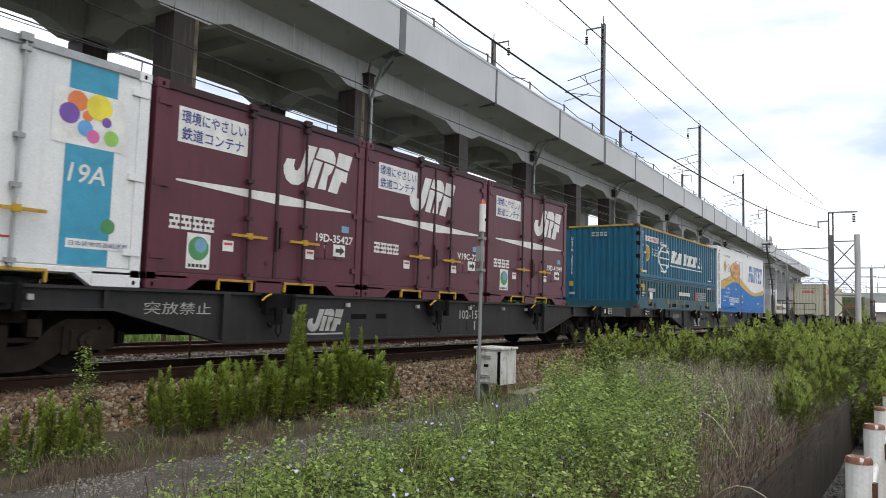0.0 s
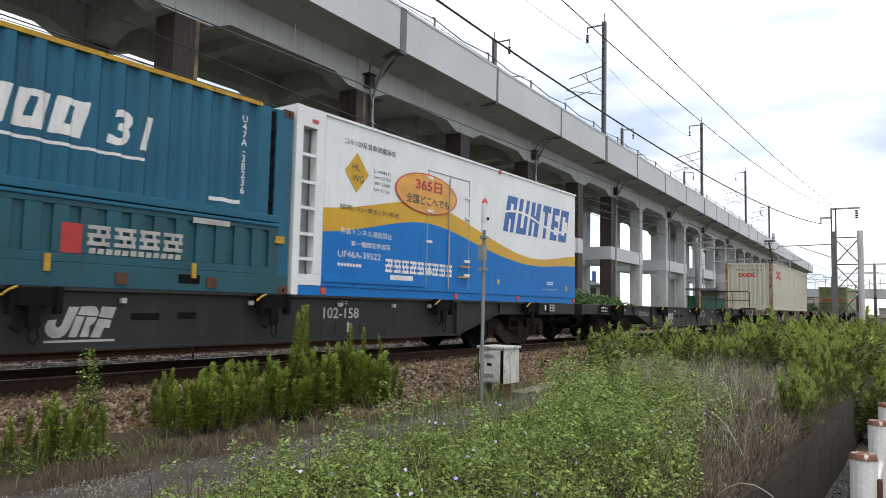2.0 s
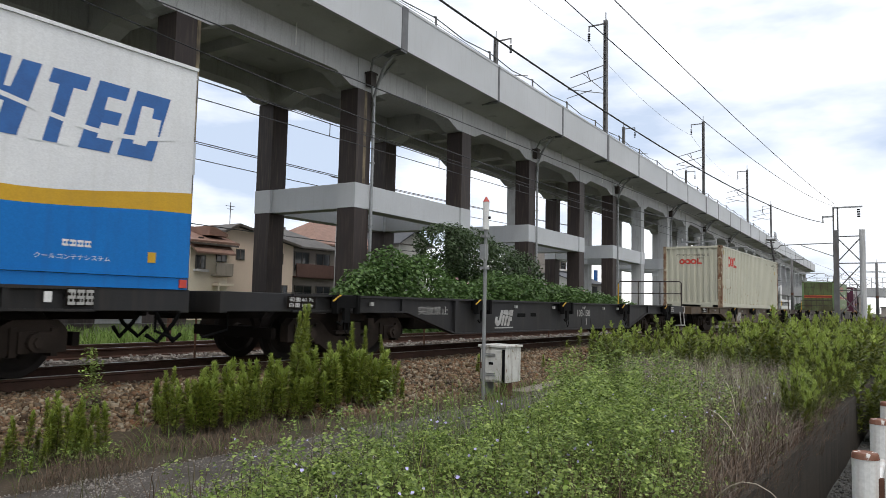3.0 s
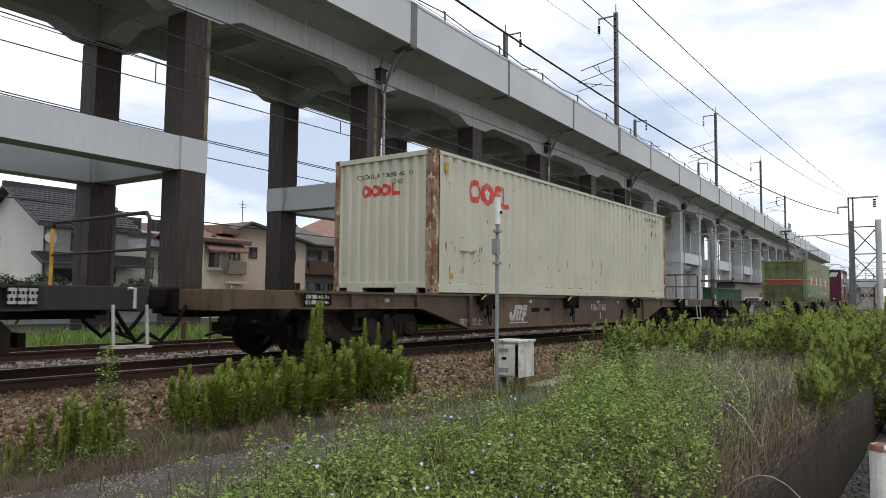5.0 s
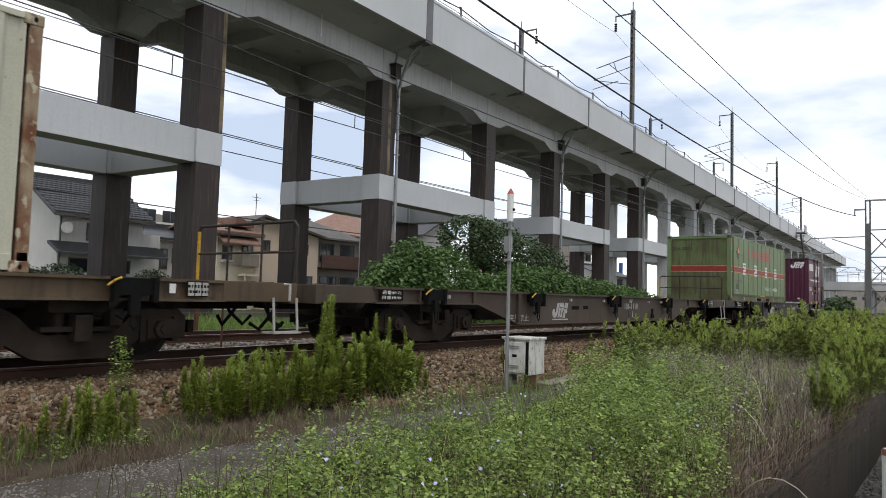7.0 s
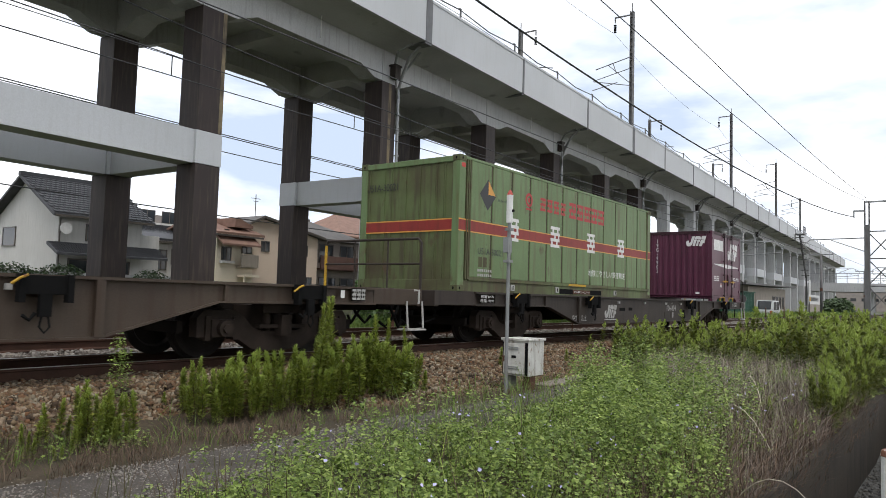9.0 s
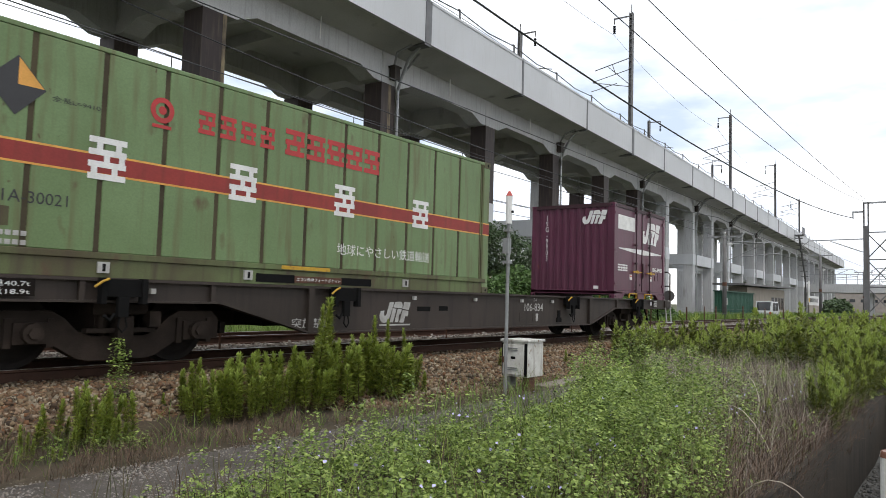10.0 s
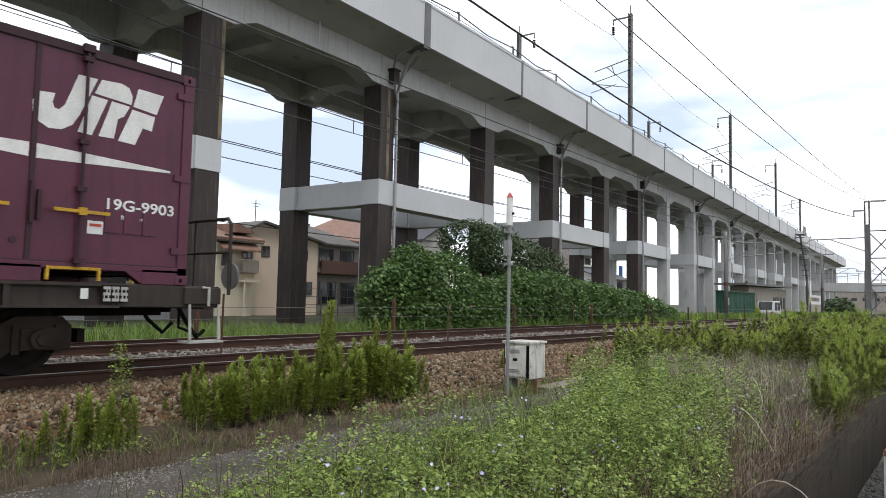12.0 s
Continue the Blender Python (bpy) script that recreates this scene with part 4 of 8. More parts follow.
        part("step_hanger", bm, "letter_dull", w, "pale worn step hangers")
        part("step", box(hr - .46, hr + .02, -1.32, -1.08, .32, .345), "letter_dull", w)
    if rail_end:
        part("tail_disc", disc(bmesh.new(), (0, 0), .17, hx + .03, hx + .06, 20, "x"), "mast", w).location = (0, -1.12, 1.14)
    MOVERS.append((w, s, 0.0))
    return w


wagon(-55.0, "wagon_grey", "102-157", (-7.3, -3.7, 0.1, 3.9, 7.3), platform=False)
wagon(-35.0, "wagon_grey", "102-158", (-7.3, -3.2, -.1, 3.9, 7.3), platform=False)
wagon(-14.95, "wagon_grey", "103-158", (-7.6, -3.7, 0.1, 3.9, 7.6), platform=True)
wagon(5.9, "wagon_tan", "106-1162", length=20.05, fix=(-4.0, -.35, 3.6, 7.6))
wagon(26.3, "wagon_brown", "106-1110", length=20.05, fix=(-7.4, -3.9, 0.1, 3.9, 7.4))
wagon(46.7, "wagon_dark", "106-834", length=20.05, fix=(-7.3, -3.9, 3.4, 7.3), rail_end=True, num_x=1.45)


# ---------------------------------------------------------------- containers
def folds(n, x0, x1, depth, side, lean=0.25):
    """The profile of folded sheet: n ribs between x0 and x1. Returns its corners and the inward offset at x."""
    p = (x1 - x0) / n
    xs, ds = [x0], [0.0]
    for i in range(n):
        a = x0 + i * p
        for f, d in ((.30, 0), (.30 + lean * .6, depth), (.80, depth), (.80 + lean * .6, 0)):
            xs.append(a + p * f)
            ds.append(d)
    xs.append(x1)
    ds.append(0.0)
    return xs, ds, (lambda x: float(np.interp(x, xs, ds)))


def sheet(xs, ds, z0, z1, y, face="side", sign=1):
    bm = bmesh.new()
    a, b = [], []
    for x, d in zip(xs, ds):
        c = (x, y + sign * d) if face == "side" else (y + sign * d, x)
        a.append(bm.verts.new((*c, z0)))
        b.append(bm.verts.new((*c, z1)))
    for i in range(len(xs) - 1):
        bm.faces.new((a[i], a[i + 1], b[i + 1], b[i]))
    bmesh.ops.recalc_face_normals(bm, faces=bm.faces[:])
    return bm


def castings(c, L, W, H, mat, d=0.16, w=.16):
    bm = bmesh.new()
    for x in (0, L - d):
        for y in (-W / 2 - .006, W / 2 - w + .006):
            for z in (0, H - .115 + .006):
                bx(bm, x - .006, x + d + .006, y, y + w, z - (0.004 if z else 0), z + .115)
    part("corner_casting", bm, mat, c, bevel=0.01)
    # Black discs on solid castings, painting the dark inside of their holes.
    bm = bmesh.new()
    for x in (.08, L - .08):
        for z in (.055, H - .055):
            disc(bm, (x, z), .028, -W / 2 - .009, -W / 2 - .004, 10, sx=.7)
    for y in (-W / 2 + .08, W / 2 - .08):
        for z in (.055, H - .055):
            disc(bm, (y, z), .028, -.009, -.004, 10, "x", sx=.7)
    part("casting_hole", bm, "black", c)


def handle_set(c, x, W, H, mat="yellow_worn"):
    y = -W / 2
    rod = part("lock_rod", tube(bmesh.new(), [(x, y - .03, .16), (x, y - .03, H - .06)], .019, 8), "maroon_dark" if mat == "yellow_worn" else "galv", c, "dark vertical locking rod")
    part("rod_bracket", boxes(*[(x - .05, x + .05, y - .055, y + .005, z, z + .05) for z in (.20, .95, 1.45, H - .16)], (x - .06, x + .06, y - .06, y, H - .06, H + .02)), "maroon_dark" if mat == "yellow_worn" else "galv", rod)
    part("handle", boxes((x - .28, x + .30, y - .075, y - .045, .72, .755), (x - .03, x + .05, y - .08, y - .04, .70, .78)), "yellow_worn", rod, "yellow locking handle")


def jr_container(s, mat, name_label, number, poster, arrow=True, eco=True, end_words=False, mark_x=2.02):
    """A 12-foot rail container with side doors."""
    L, W, H = 3.715, 2.45, 2.50
    c = thing("rail_container", name_label, "freight container", "twelve-foot rail containers")
    y = -W / 2
    bm = boxes((0, .55, y, y + .12, 0, .17), (3.15, L, y, y + .12, 0, .17), (0, L, y, y + .10, .135, .20), (1.62, 2.08, y, y + .1, 0, .17), (0, L, -y - .12, -y, 0, .2), (0, .12, y, -y, .10, .2), (L - .12, L, y, -y, .10, .2), (0, L, y + .12, -y - .12, .12, .19))
    prism([(.55, 0), (.75, .14), (.55, .14)], y, y + .1, bm)
    prism([(3.15, 0), (2.95, .14), (3.15, .14)], y, y + .1, bm)
    part("base_frame", bm, mat, c, bevel=0.006)
    bm = bmesh.new()
    for x0 in (1.0, 2.12):
        bx(bm, x0, x0 + .56, y - .012, y + .03, .13, .16)
        bx(bm, x0, x0 + .03, y - .012, y + .03, .02, .15)
        bx(bm, x0 + .53, x0 + .56, y - .012, y + .03, .02, .15)
    part("fork_pocket", bm, "yellow_worn", c, "yellow-edged fork-lift pocket")
    part("corner_post", boxes(*[(x, x + .13, yy, yy + .13, .0, H - .01) for x in (0, L - .13) for yy in (y, -y - .13)]), mat, c, bevel=0.008)
    part("top_rail", boxes((.1, L - .1, y - .004, y + .08, H - .09, H), (.1, L - .1, -y - .08, -y, H - .09, H), (0, .10, y + .1, -y - .1, H - .10, H), (L - .1, L, y + .1, -y - .1, H - .10, H)), "maroon_dark" if mat != "white" else "galv", c, "dark top rail with seal")
    part("roof", box(.02, L - .02, y + .02, -y - .02, H - .04, H - .005), mat, c)
    for x0, x1 in ((.13, 1.93), (1.95, L - .13)):
        d = part("door", box(x0, x1, y + .018, y + .06, .20, H - .09), mat, c, bevel=0.006)
        bm = bmesh.new()
        for z in (.36, 1.22, H - .30):
            xx = x0 - .10 if x0 < 1 else x1 - .09
            bx(bm, xx, xx + .19, y - .012, y + .03, z, z + .075)
        part("hinge", bm, mat, d)
    part("seal", boxes((1.915, 1.965, y + .004, y + .03, .2, H - .09), (.13, L - .13, y + .008, y + .03, .2, .215), (.13, L - .13, y + .008, y + .03, H - .10, H - .085)), "maroon_dark" if mat != "white" else "galv", c, "dark rubber door seal")
    xs, ds, prof = folds(10, -W / 2 + .13, W / 2 - .13, .035, 1)
    part("end_panel", sheet(xs, ds, .18, H - .08, .012, "end"), mat, c)
    part("end_panel", sheet(xs, ds, .18, H - .08, L - .012, "end", -1), mat, c)
    part("side_panel", box(.1, L - .1, -y - .05, -y - .02, .18, H - .08), mat, c)
    castings(c, L, W, H, mat, .15, .13)
    yd = y + .0175
    if mat != "white":
        for x in (1.42, 2.42):
            handle_set(c, x, W, H)
        bm = bmesh.new()
        disc(bm, (1.80, .40), .035, y + .008, y + .018, 12)
        bx(bm, 2.0, 2.04, y - .02, y + .02, .62, .92)
        bx(bm, 1.925, 1.96, y - .03, y + .02, .58, 1.0)
        part("latch", bm, "maroon_dark", c)
        lay(mark(mark_x, 1.56, 1.42, .63), "mark", "letter", c, yd - .004, "side")
        lay(flat([[(.33, 1.32), (1.9, 1.24), (1.9, 1.385), (.33, 1.345)], [(1.97, 1.235), (3.45, 1.305), (3.45, 1.33), (1.97, 1.385)]]), "stripe", "letter", c, yd - .003, "side")
        lay(bars(.27, .735, .66, .175, 4, .0, .12, 3), "name_bar", "letter", c, yd - .004, "side")
        words(number, 2.72, .80, .125, "letter", c, yd - .004, w=.80, bold=.02)
        words("内容積18.8m³", 2.72, .70, .06, "letter", c, yd - .004, w=.46)
        for x in (1.06, 2.52):
            st = lay(rect(x, .52, .17, .14), "notice", "sticker", c, yd - .004, "side")
            lay(rect(x + .02, .60, .13, .03), "notice_line", "logo_red", st, yd - .006, "side")
        if poster == "eco":
            p = lay(rect(.32, 1.80, 1.06, .44), "poster", "sticker", c, yd - .004, "side")
            words("環境にやさしい", .36, 2.04, .165, "letter_navy", p, yd - .0065, w=.98, bold=.014)
            words("鉄道コンテナ", .37, 1.83, .165, "letter_navy", p, yd - .0065, w=.94, bold=.014)
        else:
            lay(rect(.27, 1.84, 1.13, .38), "poster", "sticker", c, yd - .004, "side")
        if eco:
            p = lay(rect(.53, .265, .34, .44), "sticker", "sticker", c, yd - .004, "side")
            lay(disc(bmesh.new(), (.70, .52), .15, 0, .0001, 18), "emblem", "ecogreen", p, yd - .0065, "side")
            lay(disc(bmesh.new(), (.73, .56), .09, 0, .0001, 14), "emblem", "ecoblue", p, yd - .008, "side")
            lay(bars(.56, .285, .28, .04, 5), "small_print", "letter_dark", p, yd - .0065, "side")
        if arrow:
            p = lay(rect(3.08, .60, .26, .18), "arrow_plate", "sticker", c, y + .003, "side")
            lay(flat([[(3.13, .66), (3.23, .66), (3.23, .62), (3.33, .69), (3.23, .76), (3.23, .72), (3.13, .72)]]), "arrow", "letter_dark", p, y + .001, "side")
            lay(rect(3.26, .98, .16, .1), "notice", "ecoblue", c, yd - .004, "side")
        bm = boxes(*[(2.70 + k * .22, 2.88 + k * .22, y + .005, y + .018, .55, .80) for k in range(3)])
        part("card_holder", bm, mat, c)
        if end_words:
            lay(mark(.30, 1.95, .72, .36), "mark", "letter", c, .006, "end")
            words("\n".join(number), -.80, .98, 1.25, "letter", c, .006, face="end", w=.09, bold=.01)
            lay(rect(.65, .24, .14, .08), "notice", "sticker", c, .006, "end")
    else:
        for x in (1.55, 2.3):
            handle_set(c, x, W, H, "galv")
        lay(rect(2.78, .21, .54, 2.2), "band", "cyan", c, yd - .003, "side")
        p = lay(rect(2.62, 1.50, .82, .60), "sticker", "sticker", c, yd - .005, "side")
        for bx_, bz, r, k in ((2.67, 2.02, .13, 1), (2.94, 2.0, .17, 2), (2.58, 1.86, .13, 3), (2.78, 1.72, .10, 4), (2.88, 1.64, .085, 5), (3.11, 1.66, .10, 6), (2.80, 1.87, .07, 1), (3.04, 1.84, .065, 3)):
            lay(disc(bmesh.new(), (3.04 + (bx_ - 2.85) * .9, 1.80 + (bz - 1.83) * .92), r * .86, 0, .0001, 18), "ball_print", "ball%d" % k, p, yd - .0075 - .0002 * k, "side")
        words("19A", 2.82, 1.10, .21, "letter", c, yd - .006, w=.42, slant=.15, bold=.01)
        lay(rect(2.85, .40, .72, .10), "notice", "sticker", c, yd - .005, "side")
        words("日本貨物鉄道輸送用", 2.88, .425, .055, "letter_navy", c, yd - .007, w=.66)
        lay(disc(bmesh.new(), (3.30, .66), .085, 0, .0001, 16), "emblem", "ecogreen", c, yd - .005, "side")
        lay(rect(2.12, .45, .20, .02), "notice_line", "logo_red", c, yd - .005, "side")
    MOVERS.append((c, s, S0))
    return c


jr_container(-64.42, "white", "white rail container with a cyan band and coloured balls", "19A", "")
jr_container(-60.63, "maroon", "maroon rail container with white mark, poster and green emblem", "19D-35427", "eco")
jr_container(-56.86, "maroon", "dull maroon rail container with white mark and poster", "V19C-727", "eco", eco=False, mark_x=1.17)
jr_container(-53.05, "maroon", "maroon rail container with poster and tree emblem", "19D-41949", "eco")
jr_container(52.64, "purple", "purple rail container with a blank white panel", "19G-9903", "bare", arrow=False, eco=False, end_words=True, mark_x=1.90)


def liner(s):
    """The teal 31-foot box with folding sides."""
    L, W, H = 9.44, 2.45, 2.60
    c = thing("teal_container", "teal corrugated 31-foot container with white globe mark", "freight container", "long containers")
    y = -W / 2
    for b in ((0, L, y, y + .14, 0, .26), (0, L, -y - .14, -y, 0, .26), (.002, .14, y + .14, -y - .14, 0, .24), (L - .14, L - .002, y + .14, -y - .14, 0, .24)):
        part("base_rail", box(*b), "teal_low", c, bevel=0.008)
    part("floor", box(.14, L - .14, y + .14, -y - .14, .14, .2), "under", c)
    part("corner_post", boxes((0, .10, y + .02, y + .14, .1, H - .02), (L - .57, L - .40, y + .002, y + .10, .97, H - .02), (L - .30, L, y + .002, y + .14, .1, H - .02), (0, .12, -y - .12, -y, .1, H), (L - .12, L, -y - .12, -y, .1, H)), "teal", c, bevel=0.01)
    part("top_rail", boxes((.16, L - .57, y - .008, y + .05, H - .055, H), (.1, L - .1, -y - .05, -y, H - .05, H), (0, .06, y + .1, -y - .1, H - .05, H), (L - .06, L, y + .1, -y - .1, H - .06, H)), "yellow_worn", c, "worn yellow top edge")
    part("roof", box(.05, L - .05, y + .04, -y - .04, H - .06, H - .02), "teal", c)
    xs, ds, prof = folds(29, .38, L - .60, .045, 1)
    part("upper_side", sheet([.14] + xs + [L - .57], [0] + ds + [0], 1.06, H - .05, y), "teal", c)
    part("middle_rail", boxes((.12, L - .2, y - .012, y + .05, .98, 1.08), (.12, L - .2, y - .02, y + .05, .92, .965)), "teal", c, bevel=0.01)
    part("lower_side", box(.12, L - .2, y + .035, y + .06, .26, .94), "teal_low", c)
    bm = bmesh.new()
    n = 31
    p = (L - .5) / n
    for k in range(n + 1):
        x = .22 + k * p
        bx(bm, x - .085, x + .085, y, y + .04, .36, .86)
    bx(bm, .12, L - .2, y, y + .04, .26, .36)
    bx(bm, .12, L - .2, y, y + .04, .86, .93)
    part("lower_rib", bm, "teal_low", c, bevel=0.006)
    xe, de, pe = folds(11, y + .12, -y - .12, .04, 1)
    part("end_panel", sheet(xe, de, .22, H - .04, .01, "end"), "teal", c)
    part("end_panel", sheet(xe, de, .22, H - .04, L - .01, "end", -1), "teal", c)
    part("side_panel", box(.1, L - .1, -y - .05, -y - .02, .2, H - .05), "teal", c)
    castings(c, L, W, H, "brownpost", .17, .15)
    bm = bmesh.new()
    for z in (.42, .62, .92, 1.55, 1.95, 2.25):
        bx(bm, -.01, .16, y - .015, y + .06, z, z + .11)
    part("hinge", bm, "black", c, "dark hinge pieces")
    # A tall black strip fills the recess between the edge posts, hinge blocks before it.
    part("hinge", boxes((L - .40, L - .30, y + .04, y + .10, .30, H - .03), *[(L - .40, L - .31, y + .012, y + .039, z, z + .07) for z in (1.25, 1.5, 1.75, 2.0, 2.25)]), "black", c, "dark hinge pieces")
    bm = bmesh.new()
    for x, z in ((.2, 1.12), (.2, .66), (L - .26, .7)):
        bx(bm, x, x + .15, y - .03, y, z, z + .1)
    for x in (1.05, 2.9, 3.9, 4.75, 6.15, 7.9):
        bx(bm, x - .03, x + .03, y - .025, y, .16, .34)
    part("latch", bm, "yellow_worn", c, "yellow strap latches")
    # Black plates on the solid base rail give the fork pockets their shade.
    part("pocket", boxes(*[(x, x + w, y - .004, y + .02, .09, .20) for x, w in ((1.0, .32), (3.45, .42), (5.0, .42), (7.7, .3))]), "black", c, "black plate painting the shade inside a fork pocket")
    part("lug", boxes(*[(x, x + .14, y - .02, y, .05, .18) for x in (1.55, 3.1, 4.55, 6.9, 8.1)]), "brownpost", c)
    cuts = [x for x in xs]
    u = dict(prof=prof, cuts=cuts)
    words("\n".join("U47A-38236"), .385, 1.20, 1.22, "letter", c, y - .004, w=.085, bold=.01, **u)
    words("\n".join("U47A-38236"), 8.535, 1.30, 1.05, "letter", c, y - .004, w=.095, bold=.01, **u)
    lay(rect(.36, 1.13, .55, .07), "small_print", "letter", c, y - .004, "side", **u)
    lay(rect(8.10, 1.16, .45, .05), "small_print", "letter", c, y - .004, "side", **u)
    lay(rect(.66, 2.14, 1.40, .17), "notice", "letter", c, y - .004, "side", **u)
    words("コキ50000積載禁止", .69, 2.16, .125, "letter_red", c, y - .007, w=1.33, **u)
    lay(flat([[(.62, 1.76), (.89, 1.48), (1.16, 1.76), (.89, 2.04)]]), "sign", "letter", c, y - .005, "side", **u)
    lay(flat([[(.65, 1.77), (.88, 1.77), (.88, 2.01)], [(.89, 1.51), (1.13, 1.76), (.89, 2.01)]]), "sign_face", "yellow_worn", c, y - .008, "side", **u)
    lay(flat([[(.65, 1.75), (.88, 1.51), (.88, 1.75)]]), "sign_face", "letter_dark", c, y - .008, "side", **u)
    words("H", .76, 1.80, .11, "letter_dark", c, y - .011, **u)
    for k, z in enumerate((1.88, 1.79, 1.70)):
        words(("全高H=2605mm", "全長L=9410mm", "最大総重量G=13.5t")[k], 1.28, z, .06, "letter", c, y - .004, w=.62, **u)
    gx, gz, gr = 2.56, 1.70, .50
    bm = ring(bmesh.new(), (gx, gz), gr - .05, gr, 0, .0001, 30, 1.05)
    ring(bm, (gx, gz), gr - .05, gr, 0, .0001, 24, .55)
    bx(bm, gx - .02, gx + .02, 0, .0001, gz - gr, gz + gr)
    for dz, hw in ((.22, .41), (0, .47), (-.22, .41)):
        bx(bm, gx - hw, gx + hw, 0, .0001, gz + dz - .022, gz + dz + .022)
    lay(bm, "globe_mark", "letter", c, y - .004, "side", **u)
    for k, ch in enumerate("地球にやさしい"):
        a = radians(150 - k * 21)
        words(ch, gx + .62 * math.cos(a) - .06, gz + .60 * math.sin(a) - .06, .12, "letter", c, y - .004, bold=.02, **u)
    words("31", 6.72, 1.60, .42, "letter", c, y - .004, w=.48, bold=.03, slant=.2, **u)
    bm = bmesh.new()
    x = 3.28
    cols = ((.43, .46), (.43, .43), (.47, .43), (.22, 0), (.40, .45), (.20, .43), (.47, .43), (.40, .43), (.45, .43), (.20, 0))
    cols = [(w * .93, h * .94) for w, h in cols]
    for w, h in cols:
        if h:
            t = h * .2
            flat([[(x, 1.60), (x + w * .82, 1.60), (x + w * .82 + t, 1.60 + h), (x + t, 1.60 + h)]], bm)
        x += w
    lay(bm, "word_mark", "letter", c, y - .004, "side", **u)
    bm = bmesh.new()
    x = 3.28
    for k, (w, h) in enumerate(cols):
        if h and k != 5:
            m = x + w * .45
            flat([[(m - .045, 1.72), (m + .03, 1.72), (m + .085, 1.93), (m + .01, 1.93)]], bm)
        x += w
    lay(bm, "word_mark_gap", "teal", c, y - .0055, "side", **u)
    lay(rect(3.25, 1.48, 3.93, .035), "underline", "letter", c, y - .004, "side", **u)
    lay(rect(.95, .54, .68, .11), "notice", "letter_dull", c, y - .004, "side")
    lay(rect(4.20, .50, 1.34, .12), "notice", "letter", c, y - .004, "side")
    words("空コン専用フォークポケット", 4.24, .515, .09, "letter_red", c, y - .007, w=1.26)
    lay(rect(1.08, .30, .27, .22), "card", "sticker", c, y - .006, "side")
    lay(rect(.42, .56, .20, .2), "patch", "yellow_worn", c, y - .004, "side")
    lay(rect(.36, .46, .32, .05), "small_print", "letter_dull", c, y - .004, "side")
    lay(rect(.36, .38, .22, .04), "small_print", "letter_dull", c, y - .004, "side")
    lay(rect(6.28, .36, .22, .32), "crest", "letter_red", c, y - .004, "side")
    lay(bars(6.56, .46, 1.22, .22, 4, 0, .16, 3), "name_bar", "letter_dull", c, y - .004, "side")
    lay(bars(6.58, .37, 1.15, .06, 12, .01), "name_bar", "letter_dull", c, y - .004, "side")
    lay(rect(7.85, .84, .55, .07), "notice", "letter_dull", c, y - .022, "side")
    words("\n".join("U47A-38236"), -1.02, 1.05, 1.2, "letter", c, .006, face="end", w=.10, bold=.01, prof=None)
    lay(bars(-.30, 2.25, .55, .13, 4, 0, .2, 2), "name_bar", "letter_dull", c, .002, "end")
    lay(rect(-1.05, .66, .14, .16), "patch", "yellow_worn", c, .006, "end")
    lay(rect(-1.05, .40, .2, .07), "notice", "letter_dull", c, .006, "end")
    MOVERS.append((c, s, S0))


liner(-44.20)


